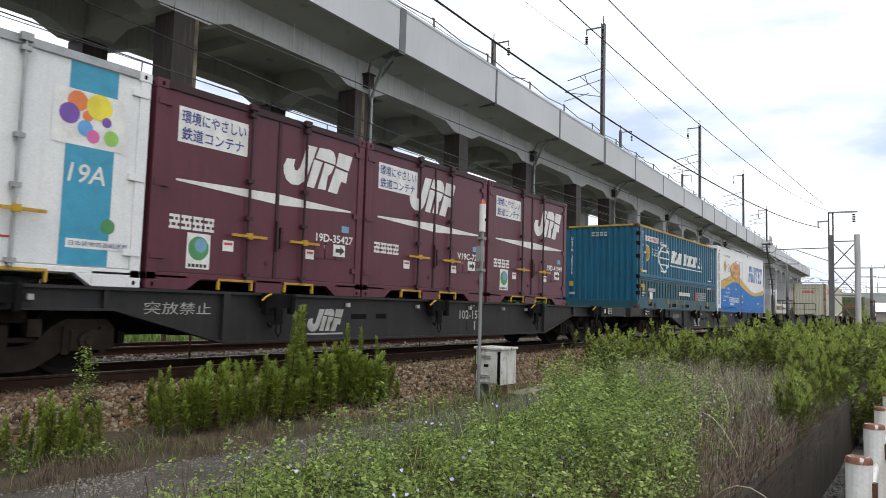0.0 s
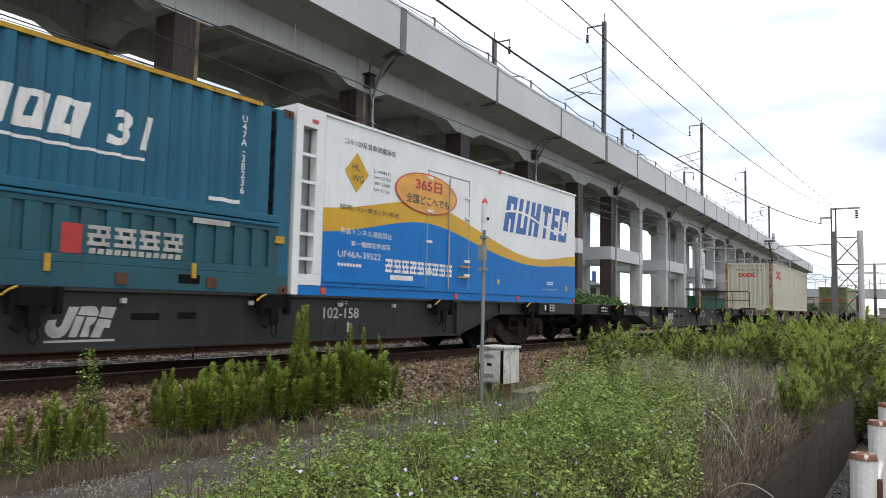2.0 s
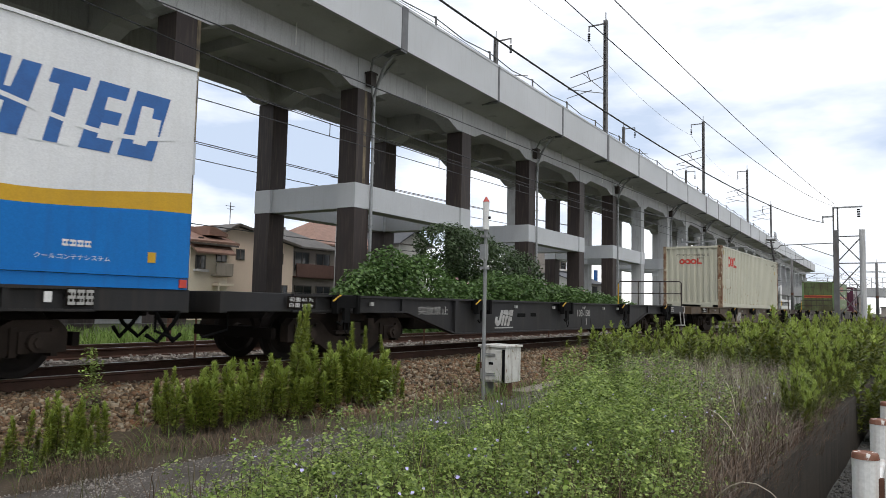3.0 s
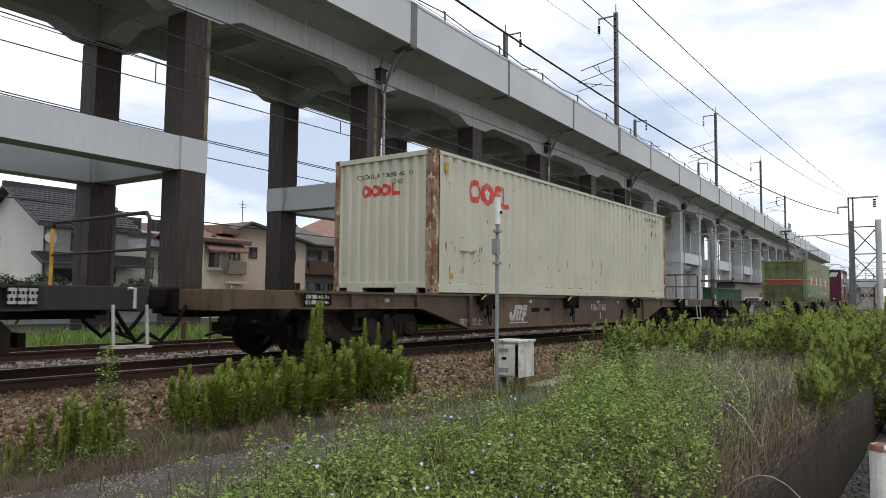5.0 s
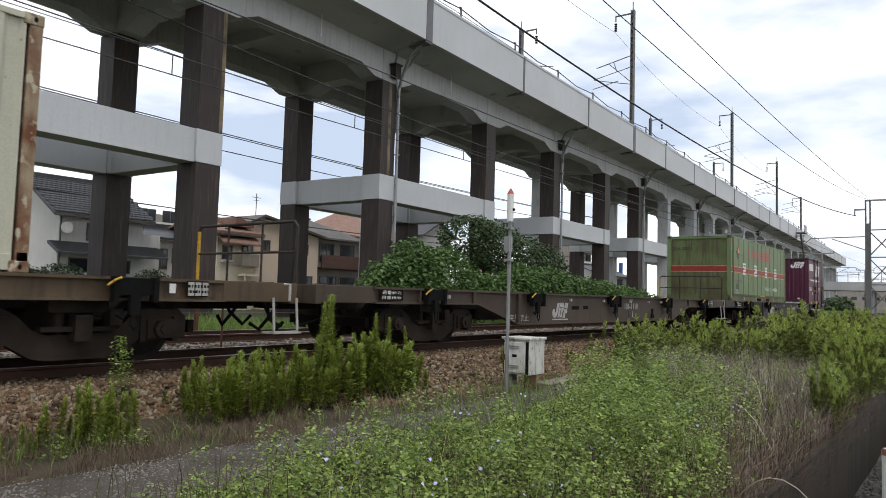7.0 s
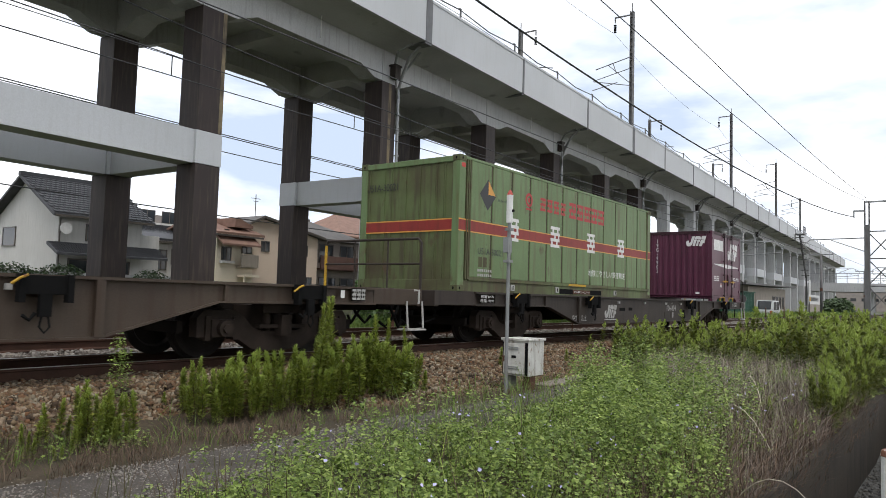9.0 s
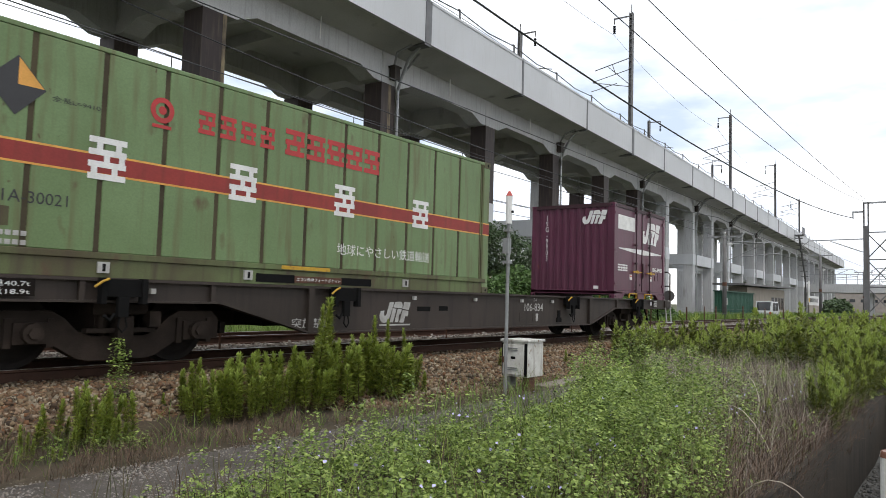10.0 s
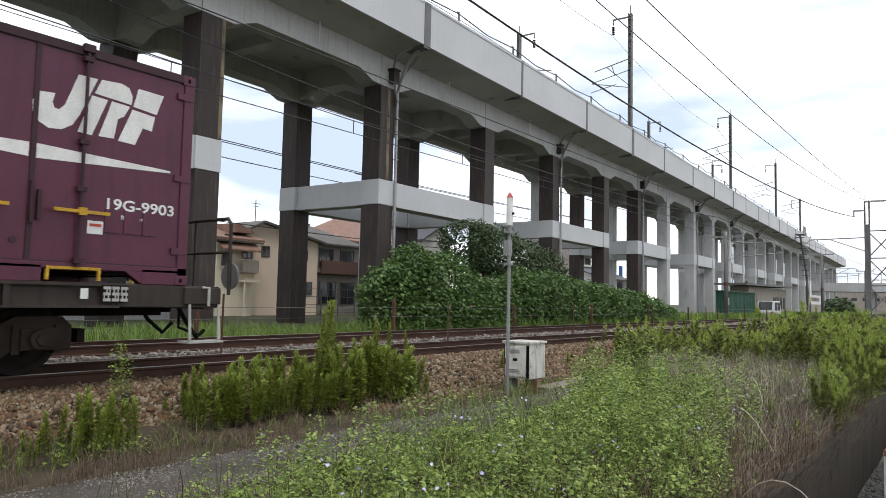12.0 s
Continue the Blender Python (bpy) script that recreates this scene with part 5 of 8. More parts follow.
def reefer(s):
    """The white, yellow and blue 31-foot refrigerated box."""
    L, W, H = 9.25, 2.48, 2.75
    c = thing("insulated_container", "white insulated container with yellow wave over blue", "freight container", "long containers")
    y = -W / 2
    f = .38
    part("body", box(f, L, y, -y, .14, H), "white", c, bevel=0.02)
    for b in ((-.07, L, y + .005, y + .12, 0, .135), (-.07, L, -y - .12, -y - .005, 0, .135)):
        part("base_rail", box(*b), "bluegloss", c)
    part("floor", box(f, L, y + .12, -y - .12, .02, .135), "under", c)
    o = -.20
    part("end_frame", boxes((o, o + .13, y, y + .14, 0, H), (o, o + .13, -y - .14, -y, 0, H), (o + .003, o + .12, y + .14, -y - .14, H - .14, H - .003), (o + .003, o + .12, y + .14, -y - .14, 0, .16), (o + .13, f, y + .002, y + .14, H - .30, H - .004), (o + .13, f, y + .002, y + .14, .14, .30), (f - .17, f, y + .002, y + .14, .30, H - .30), (o + .13, f, -y - .14, -y, H - .14, H - .004), (o + .12, f, y + .14, -y - .14, H - .10, H - .006)), "white", c, bevel=0.006)
    part("ladder_rung", boxes(*[(o + .13, f - .17, y + .01, y + .06, z, z + .045) for z in (.50, .86, 1.24, 1.62, 2.02)]), "white", c, "white ladder rungs")
    part("ladder_back", box(o + .13, f - .17, y + .16, y + .19, .2, H - .2), "galv", c, "grey recess behind the ladder")
    part("cooling_unit", box(-.06, f - .01, -.9, 1.0, .25, 2.2), "galv", c, "grey recessed cooling unit")
    wave = []
    for k in range(41):
        x = f + (L - f) * k / 40
        q = (x - f) / (L - f)
        z = 1.24 + .46 * math.exp(-((q - .29) / .21) ** 2) - .26 * math.exp(-((q - .76) / .20) ** 2)
        t = .36 - .20 * math.exp(-((q - .78) / .28) ** 2)
        wave.append((x, z, z - t))
    lay(flat([[(x0, b0), (x1, b1), (x1, z1), (x0, z0)] for (x0, z0, b0), (x1, z1, b1) in zip(wave, wave[1:])]), "wave", "yellow", c, y - .003, "side")
    lay(flat([[(x0, .145), (x1, .145), (x1, b1), (x0, b0)] for (x0, z0, b0), (x1, z1, b1) in zip(wave, wave[1:])]), "blue_field", "bluegloss", c, y - .0035, "side")
    part("trim", box(f, L, y - .012, y, .14, .20), "bluegloss", c)
    part("ledge", box(f + .02, 2.94, y - .03, y, .203, .29), "bluegloss", c, bevel=0.006)
    part("trim", box(f, L, y - .02, y + .01, H - .05, H - .01), "white", c)
    dr = part("door", boxes((2.985, 3.0, y - .009, y, .2, 2.32), (4.345, 4.36, y - .009, y, .2, 2.32), (3.69, 3.70, y - .009, y, .2, 2.32), (2.985, 4.36, y - .009, y, 2.305, 2.32)), "galv", c, "side door outline")
    part("lock_rod", tube(bmesh.new(), [(3.64, y - .03, .18), (3.64, y - .03, 2.25)], .013, 8), "galv", dr)
    part("hinge", boxes(*[(4.20, 4.38, y - .03, y, z, z + .05) for z in (.45, .72, 1.55, 1.95)], *[(2.96, 3.12, y - .03, y, z, z + .05) for z in (.45, 1.0, 1.55, 2.15)]), "letter", dr)
    part("handle", boxes((4.0, 4.34, y - .06, y - .03, .62, .65), (3.96, 4.30, y - .06, y - .03, .42, .45)), "yellow_worn", dr)
    e = lay(disc(bmesh.new(), (2.97, 1.87), .365, 0, .0001, 32, sx=2.55), "oval", "logo_red", c, y - .016, "side")
    lay(disc(bmesh.new(), (2.97, 1.87), .345, 0, .0001, 32, sx=2.6), "oval_face", "orange", e, y - .0175, "side")
    words("365日", 2.60, 1.91, .21, "letter_red", e, y - .019, w=.80, bold=.03)
    words("全国どこへでも", 2.34, 1.66, .165, "letter_dark", e, y - .019, w=1.30, bold=.02)
    words("コキ100系貨車積載限定", .80, 2.36, .10, "letter_dark", c, y - .005, w=1.25)
    lay(flat([[(1.09, 1.63), (1.37, 1.95), (1.09, 2.27), (.81, 1.95)]]), "sign", "yellow", c, y - .005, "side")
    words("HL", .98, 1.98, .11, "letter_dark", c, y - .007)
    words("WG", .98, 1.80, .11, "letter_dark", c, y - .007)
    for z, body in ((2.02, "L=9410"), (1.92, "H=2750"), (1.82, "W=2500"), (1.72, "G=13.5t")):
        words(body, 1.50, z, .055, "letter_dark", c, y - .005, w=.42)
    words("福岡(タ)−東京(タ)専用", .72, 1.32, .10, "letter_dark", c, y - .006, w=1.45)
    words("青函トンネル通過禁止", .75, .96, .10, "letter", c, y - .006, w=1.25)
    words("第一種縮限界適用", 1.0, .78, .09, "letter", c, y - .006, w=.95)
    words("UF46A-39522", .72, .60, .10, "letter", c, y - .006, w=1.0)
    lay(bars(.72, .46, .55, .05, 8), "small_print", "letter", c, y - .006, "side")
    lay(bars(1.85, .42, 1.98, .22, 9, 0, .16, 3), "name_bar", "letter", c, y - .006, "side")
    lay(rect(1.98, .30, .62, .08), "notice", "letter", c, y - .006, "side")
    lay(bars(7.72, .42, .32, .07, 4, 0, .15, 2), "name_bar", "letter", c, y - .006, "side")
    words("クールコンテナシステム", 7.45, .28, .055, "letter", c, y - .006, w=.8)
    bm = bmesh.new()
    x = 5.66
    for k, w in enumerate((.54, .56, .56, .50, .44, .54)):
        t = .20
        flat([[(x, 1.48), (x + w * .80, 1.48), (x + w * .80 + t, 2.26), (x + t, 2.26)]], bm)
        x += w
    lay(bm, "word_mark", "logo_blue", c, y - .004, "side")
    bm = bmesh.new()
    x = 5.66
    for k, w in enumerate((.54, .56, .56, .50, .44, .54)):
        if k == 1:
            flat([[(x + .20, 1.62), (x + .32, 1.62), (x + .50, 2.27), (x + .36, 2.27)]], bm)
        elif k == 0:
            flat([[(x + .20, 1.47), (x + .28, 1.47), (x + .34, 1.76), (x + .26, 1.76)], [(x + .30, 1.95), (x + .42, 1.95), (x + .45, 2.10), (x + .33, 2.10)]], bm)
        elif k == 2:
            flat([[(x + .14, 1.47), (x + .24, 1.47), (x + .31, 1.80), (x + .21, 1.80)], [(x + .30, 1.95), (x + .36, 1.95), (x + .46, 2.27), (x + .36, 2.27)]], bm)
        elif k == 3:
            flat([[(x - .01, 1.47), (x + .13, 1.47), (x + .27, 2.10), (x + .14, 2.10)], [(x + .28, 1.47), (x + .41, 1.47), (x + .56, 2.10), (x + .42, 2.10)]], bm)
        elif k == 4:
            flat([[(x + .20, 1.62), (x + .40, 1.62), (x + .44, 1.80), (x + .24, 1.80)], [(x + .27, 1.95), (x + .48, 1.95), (x + .52, 2.10), (x + .30, 2.10)]], bm)
        else:
            flat([[(x + .18, 1.64), (x + .34, 1.64), (x + .38, 1.74), (x + .48, 1.74), (x + .52, 1.98), (x + .40, 1.98), (x + .42, 2.10), (x + .27, 2.10)]], bm)
        x += w
    for k in range(20):
        xa, xb = 5.66 + k * .165, 5.66 + (k + 1) * .165
        za, zb = [1.80 + .13 * math.sin((q - 5.4) * 1.7) for q in (xa, xb)]
        flat([[(xa, za), (xb, zb), (xb, zb + .05), (xa, za + .05)]], bm)
    lay(bm, "word_mark_gap", "white", c, y - .0055, "side")
    part("tab", boxes((5.45, 5.52, y - .03, y, H - .1, H - .02), (.10, .22, y - .012, y + .02, H - .22, H - .17)), "logo_red", c)
    part("reflector", boxes((5.45, 5.56, y - .01, y, .35, .45), (L - .55, L - .45, y - .01, y, .30, .42)), "yellow", c)
    part("lug", boxes(*[(x, x + .1, y - .012, y + .02, .02, .12) for x in (f, 3.9, 6.3, L - .12)]), "logo_red", c)
    MOVERS.append((c, s, S0))


reefer(-34.50)


def sea_box(s):
    """The cream 40-foot shipping container."""
    L, W, H = 12.192, 2.438, 2.591
    c = thing("shipping_container", "cream corrugated 40-foot shipping container with rusty corners", "shipping container", "long containers")
    y = -W / 2
    part("bottom_rail", boxes((.16, L - .16, y, y + .10, .02, .18), (.16, L - .16, -y - .1, -y, .02, .18), (0, .12, y + .15, -y - .15, .10, .20), (L - .12, L, y, -y, .02, .2), (0, .1, -.85, -.35, .0, .11), (0, .1, .45, .85, .0, .11), (.1, L - .1, y + .1, -y - .1, .1, .17)), "cream", c, bevel=0.006)
    part("top_rail", boxes((.1, L - .1, y, y + .06, H - .07, H - .005), (.1, L - .1, -y - .06, -y, H - .07, H - .005), (.0, .08, y + .1, -y - .1, H - .10, H - .005), (L - .1, L, y + .1, -y - .1, H - .1, H)), "cream", c, bevel=0.006)
    part("corner_post", boxes((0, .17, y, y + .17, .1, H - .1), (L - .13, L, y, y + .15, .1, H - .1)), "rusty", c, "rust-streaked corner post", bevel=0.012)
    part("corner_post", boxes((0, .13, -y - .13, -y, .1, H - .1), (L - .15, L, -y - .15, -y, .1, H - .1)), "rusty", c, bevel=0.012)
    part("roof", box(.05, L - .05, y + .05, -y - .05, H - .06, H - .015), "cream", c)
    xs, ds, prof = folds(40, .20, L - .16, .036, 1)
    part("side_panel", sheet(xs, ds, .17, H - .06, y + .008), "cream", c)
    part("side_panel", box(.1, L - .1, -y - .05, -y - .02, .17, H - .06), "cream", c)
    xe, de, pe = folds(9, y + .18, -y - .12, .046, 1)
    part("end_panel", sheet(xe, de, .18, H - .08, .015, "end"), "cream", c)
    part("door", box(L - .06, L - .03, y + .14, -y - .14, .18, H - .1), "cream", c)
    castings(c, L, W, H, "rusty", .18, .162)
    u = dict(prof=prof, cuts=xs)
    bm = bmesh.new()
    for cx in (1.36, 1.80):
        ring(bm, (cx, 1.98), .11, .225, 0, .0001, 22, .98)
    ring(bm, (2.22, 1.98), .11, .225, 0, .0001, 16, .92, radians(50), radians(310))
    flat([[(2.36, 1.76), (2.60, 1.76), (2.60, 1.86), (2.46, 1.86), (2.46, 2.20), (2.36, 2.20)]], bm)
    lay(bm, "word_mark", "logo_red", c, y + .002, "side", **u)
    bm = bmesh.new()
    for k in range(5):
        a = radians(90 + 72 * k)
        disc(bm, (1.80 + .075 * math.cos(a), 1.98 + .075 * math.sin(a)), .045, 0, .0001, 8)
    lay(bm, "flower_mark", "letter", c, y + .0005, "side", **u)
    bm = bmesh.new()
    for cx in (-.42, -.18, .06):
        ring(bm, (cx, 1.93), .05, .115, 0, .0001, 16, 1.1)
    flat([[(.20, 1.82), (.40, 1.82), (.40, 1.89), (.28, 1.89), (.28, 2.05), (.20, 2.05)]], bm)
    lay(bm, "word_mark", "logo_red", c, .010, "end", prof=lambda x: pe(-x), cuts=[-x for x in xe])
    for body, x, z, h, w in (("OOLU 735842 0", -.60, 2.17, .085, 1.35), ("42G1", .25, 2.03, .08, .3)):
        words(body, x - .05, z, h, "letter_dark", c, .010, face="end", w=w, prof=lambda x: pe(-x), cuts=[-x for x in xe])
    words("OOLU 735842 0", 10.35, 2.28, .10, "letter_dark", c, y + .002, w=1.2, **u)
    words("42G1", 10.85, 2.12, .10, "letter_dark", c, y + .002, w=.36, **u)
    for k, m in ((0, "letter_dark"), (1, "yellow_worn")):
        lay(rect(10.95 + k * .32, 1.86, .14, .15), "card", m, c, y + .002, "side", **u)
    lay(rect(.50, .28, .18, .08), "card", "yellow_worn", c, y + .002, "side", **u)
    p = lay(rect(.88, .80, .52, .42), "patch", "cream", c, y + .003, "side")
    part("scar", boxes((.88, 1.16, y + .0, y + .01, .795, .81), (.86, .98, y, y + .01, 1.05, 1.058), (1.28, 1.42, y, y + .01, .82, .832)), "rusty", c)
    rnd = random.Random(40)
    runs = []
    for k in range(46):
        x = rnd.uniform(.25, 1.9) if k < 22 else rnd.uniform(1.9, 11.9)
        z = rnd.choice((rnd.uniform(.26, .9), rnd.uniform(.3, 2.3)))
        w, h = rnd.uniform(.006, .02), rnd.uniform(.05, .22)
        runs.append([(x, z + h), (x - w, z + h * .8), (x - w * .4, z), (x + w * .3, z + h * .1), (x + w, z + h * .7)])
    for k in range(30):
        x = rnd.uniform(.2, 11.8)
        runs.append([(x, .185), (x + rnd.uniform(.03, .16), .185), (x + .02, .185 + rnd.uniform(.01, .035))])
    lay(flat(runs), "rust_run", "rust_stain", c, y + .0045, "side", **u)
    part("vent", boxes((.36, .44, y - .006, y + .01, 2.23, 2.40)), "yellow_worn", c, "small vent cover")
    MOVERS.append((c, s, S0))


sea_box(0.25)


def green_box(s):
    """The green 31-foot box with ribs and a red band."""
    L, W, H = 9.41, 2.45, 2.50
    c = thing("green_container", "dirty green 31-foot container with a red band", "freight container", "long containers")
    y = -W / 2
    for b in ((0, L, y + .01, y + .14, 0, .20), (0, L, -y - .14, -y, 0, .2), (.002, .14, y + .14, -y - .14, 0, .2)):
        part("base_rail", box(*b), "green_dirty", c, bevel=0.006)
    part("ledge", box(.35, L - .1, y - .012, y + .06, .20, .27), "green_dirty", c, bevel=0.006)
    part("floor", box(.14, L - .1, y + .14, -y - .14, .12, .2), "under", c)
    part("end_panel", box(.03, .06, y + .12, -y - .12, .15, H - .1), "green_dirty", c)
    part("end_rib", boxes(*[(.012, .032, v, v + .03, .18, H - .12) for v in (-.9, -.86, -.70, -.66, -.3, .05, .42, .6, .98)]), "green_dirty", c)
    part("body", box(.30, L - .02, y + .02, -y - .02, .2, H - .04), "green", c)
    part("corner_post", boxes((0, .20, y, y + .16, .1, H - .05), (L - .2, L, y, y + .16, .1, H - .05), (0, .16, -y - .16, -y, .1, H - .05), (L - .16, L, -y - .16, -y, .1, H - .05)), "green", c, bevel=0.012)
    part("roof", boxes((.0, L, y + .02, -y - .02, H - .06, H - .02), (.18, L - .18, y - .004, y + .05, H - .06, H - .004), (0, .05, y + .1, -y - .1, H - .12, H - .01)), "green", c, bevel=0.01)
    n = 12
    for k in range(n):
        x0 = .36 + k * (L - .62) / n
        w = (L - .62) / n
        pn = part("panel", box(x0 + .03, x0 + w - .03, y, y + .03, .27, H - .06), "green", c, bevel=0.012)
    part("rib", boxes(*[(x, x + .03, y - .012, y + .02, .22, H - .06) for x in (.23, .29, .34, L - .26, L - .32)]), "green_dirty", c)
    part("groove", box(.3, L - .22, y + .012, y + .019, .27, H - .06), "joint_brown", c, "dark brown panel joint")
    lay(rect(.0, 1.12, L, .19), "band", "red_band", c, y - .002, "side")
    lay(rect(.0, 1.31, L, .022), "band_edge", "orange", c, y - .002, "side")
    lay(rect(.0, 1.098, L, .022), "band_edge", "orange", c, y - .002, "side")
    lay(rect(-W / 2, 1.12, W, .19), "band", "red_band", c, .010, "end")
    lay(rect(-W / 2, 1.31, W, .022), "band_edge", "orange", c, .010, "end")
    lay(rect(-W / 2, 1.098, W, .022), "band_edge", "orange", c, .010, "end")
    castings(c, L, W, H, "green_dirty", .2, .17)
    words("U51A-30021", -1.08, 1.93, .14, "letter_dark", c, .009, face="end", w=.82)
    words("U51A-30021", .64, .71, .12, "letter_dark", c, y - .004, w=.86)
    sign = lay(flat([[(.66, 1.86), (.94, 1.56), (1.22, 1.86), (.94, 2.16)]]), "sign", "letter_dark", c, y - .004, "side")
    lay(flat([[(.95, 1.87), (1.20, 1.87), (.95, 2.14)]]), "sign_face", "orange", sign, y - .006, "side")
    words("全長L=9410", 1.28, 1.78, .06, "letter_dark", c, y - .004, w=.5)
    bm = flat([[(.66, .47), (.79, .47), (.79, .66), (.66, .66)], [(.82, .47), (.95, .47), (.95, .66), (.82, .66)]])
    lay(bm, "card_holder", "green_dirty", c, y - .004, "side")
    for k in range(2):
        lay(bars(.64, .38 - k * .09, .50, .05, 7), "small_print", "letter_dull", c, y - .004, "side")
    bm = ring(bmesh.new(), (2.50, 1.96), .09, .15, 0, .0001, 20)
    disc(bm, (2.50, 1.96), .05, 0, .0001, 12)
    bx(bm, 2.38, 2.62, 0, .0001, 1.75, 1.79)
    lay(bm, "round_mark", "letter_red", c, y - .004, "side")
    lay(bars(2.98, 1.80, 1.24, .28, 4, 0, .25, 3), "name_bar", "letter_red", c, y - .004, "side")
    lay(bars(4.33, 1.78, 1.95, .36, 5, 0, .12, 3), "name_bar", "letter_red", c, y - .004, "side")
    for x in (1.68, 3.46, 5.29, 7.09):
        lay(bars(x, 1.05, .42, .46, 1, 0, .0, 4), "name_block", "letter", c, y - .006, "side")
    words("地球にやさしい鉄道輸送", 5.38, .48, .17, "letter", c, y - .004, w=2.2)
    lay(rect(4.35, .215, .9, .05), "notice", "yellow_worn", c, y - .0135, "side")
    # No openings are cut: black plates paint the shade inside these pockets.
    part("fork_pocket", boxes((3.95, 4.6, y + .003, y + .02, .03, .14), (5.5, 6.15, y + .003, y + .02, .03, .14)), "black", c)
    part("pocket_plate", box(4.6, 5.5, y - .004, y + .01, .04, .13), "brownpost", c, "tan plate between the fork pockets")
    words("エコン専用フォークポケット", 4.63, .06, .05, "letter", c, y - .008, w=.84)
    part("lug", boxes(*[(x, x + .13, y - .014, y + .01, .05, .17) for x in (1.85, 3.75, 6.9)]), "letter_dull", c, "faded pink lashing lug")
    # Black slips on the lugs, painted as the shade within their holes.
    part("lug_hole", boxes(*[(x + .05, x + .085, y - .017, y - .013, .07, .15) for x in (1.85, 3.75, 6.9)]), "black", c)
    lay(rect(.05, 2.28, .13, .08), "mark", "logo_red", c, y - .002, "side")
    MOVERS.append((c, s, S0))


green_box(37.31)


# ---------------------------------------------------------------- things beside the line
def relay_cabinet():
    c = thing("relay_cabinet", "weathered white steel relay cabinet on two posts beside the track", "relay cabinet", m=pose(9.50, 5.50, .04, 0, 0, -90))
    part("body", box(-.46, 0, 0, .48, -.33, .205), "cabinet", c, bevel=0.006)
    part("roof", box(-.48, .02, -.03, .51, .205, .24), "cabinet", c, bevel=0.006)
    d = part("door", box(-.43, -.06, -.03, -.004, -.30, .165), "cabinet", c, "dented white door", bevel=0.006)
    # Black strips on the closed front paint the shade of the door's gaps.
    part("gap", box(-.055, -.008, -.008, .001, -.32, .18), "black", c, "black strip painting the shade of the gap beside the door")
    part("gap", box(-.455, -.435, -.008, .001, -.32, .18), "black", c, "black strip painting the shade of the gap beside the door")
    part("louvre", boxes(*[(-.35, -.16, -.042, -.03, z, z + .014) for z in (.10, .07, -.20, -.23)]), "galv", d)
    part("nameplate", box(-.28, -.20, -.034, -.029, -.06, -.02), "black", d)
    part("lock", boxes((-.46, -.38, -.06, -.03, -.05, -.03), (-.42, -.37, -.065, -.03, -.12, -.04)), "brownpost", d, "rusty padlock")
    part("leg", box(-.44, -.36, .10, .26, -.75, -.33), "paintgrey", c)
    part("leg", box(-.14, -.02, .10, .26, -.75, -.33), "brownpost", c)
    part("footing", box(-.6, .1, -.05, .55, -.78, -.56), "sleeper", c, "rough concrete footing")


def marker_post():
    p = thing("signal_post", "slim grey steel post with a white lamp case and red cap", "signal post", m=pose(9.06, 5.62, .03))
    part("post", tube(bmesh.new(), [(0, 0, -.75), (0, 0, 2.0)], .027, 10), "paintgrey", p)
    part("lamp_case", tube(bmesh.new(), [(0, 0, 2.0), (0, 0, 2.03), (0, 0, 2.40), (0, 0, 2.42)], .05, 12), "letter", p, "white round lamp case")
    part("cap", tube(bmesh.new(), [(0, 0, 2.42), (0, 0, 2.46), (0, 0, 2.50)], .054, 12, .01), "redcap", p, "red cap")
    part("knob", disc(bmesh.new(), (0, 2.18), .02, -.075, -.05, 10), "black", p)
    part("junction_box", boxes((-.05, .05, -.02, .07, 1.55, 1.78), (-.06, .06, -.04, .06, 1.40, 1.44), (-.055, .055, -.045, .045, 1.88, 1.92)), "paintgrey", p)
    part("cable", tube(bmesh.new(), [(.04, .03, 1.56), (.05, .04, 1.2), (.04, .03, .3)], .012, 6), "wire", p)


def kerb_slab():
    s = thing("trough_lid", "pale concrete cable-trough lid lying by the cabinet", "concrete slab", m=pose(11.2, 5.75, -.57, 0, 0, 4))
    part("slab", box(-1.0, 1.3, -.16, .16, 0, .09), "sleeper", s, bevel=0.01)


def guard_posts():
    for x, y, top in ((2.96, .325, .03), (4.22, .345, .20), (5.50, .36, .21), (6.9, .39, .18), (8.2, .40, .18), (9.5, .41, .18), (10.8, .42, .18)):
        p = thing("guard_post", "white enamelled steel post with a rusted top by the ditch", "guard post", "white guard posts", m=pose(x, y, 0))
        part("post", tube(bmesh.new(), [(0, 0, -.85), (0, 0, top - .03)], .061, 16), "whitepost", p, smooth=False)
        part("cap", tube(bmesh.new(), [(0, 0, top - .03), (0, 0, top - .008), (0, 0, top)], .064, 16, .056), "rustcap", p, "rusted top plate")
        part("bracket", boxes((-.02, .02, -.08, -.05, top - .22, top - .12)), "brownpost", p)
    r = thing("guard_rail", "white enamelled guard rail between the posts", "guard rail", m=pose(0, .30, 0))
    part("rail", tube(bmesh.new(), [(2.9, -.02, -.06), (5.5, .05, -.05), (10.8, .14, -.05)], .018, 8), "whitepost", r)


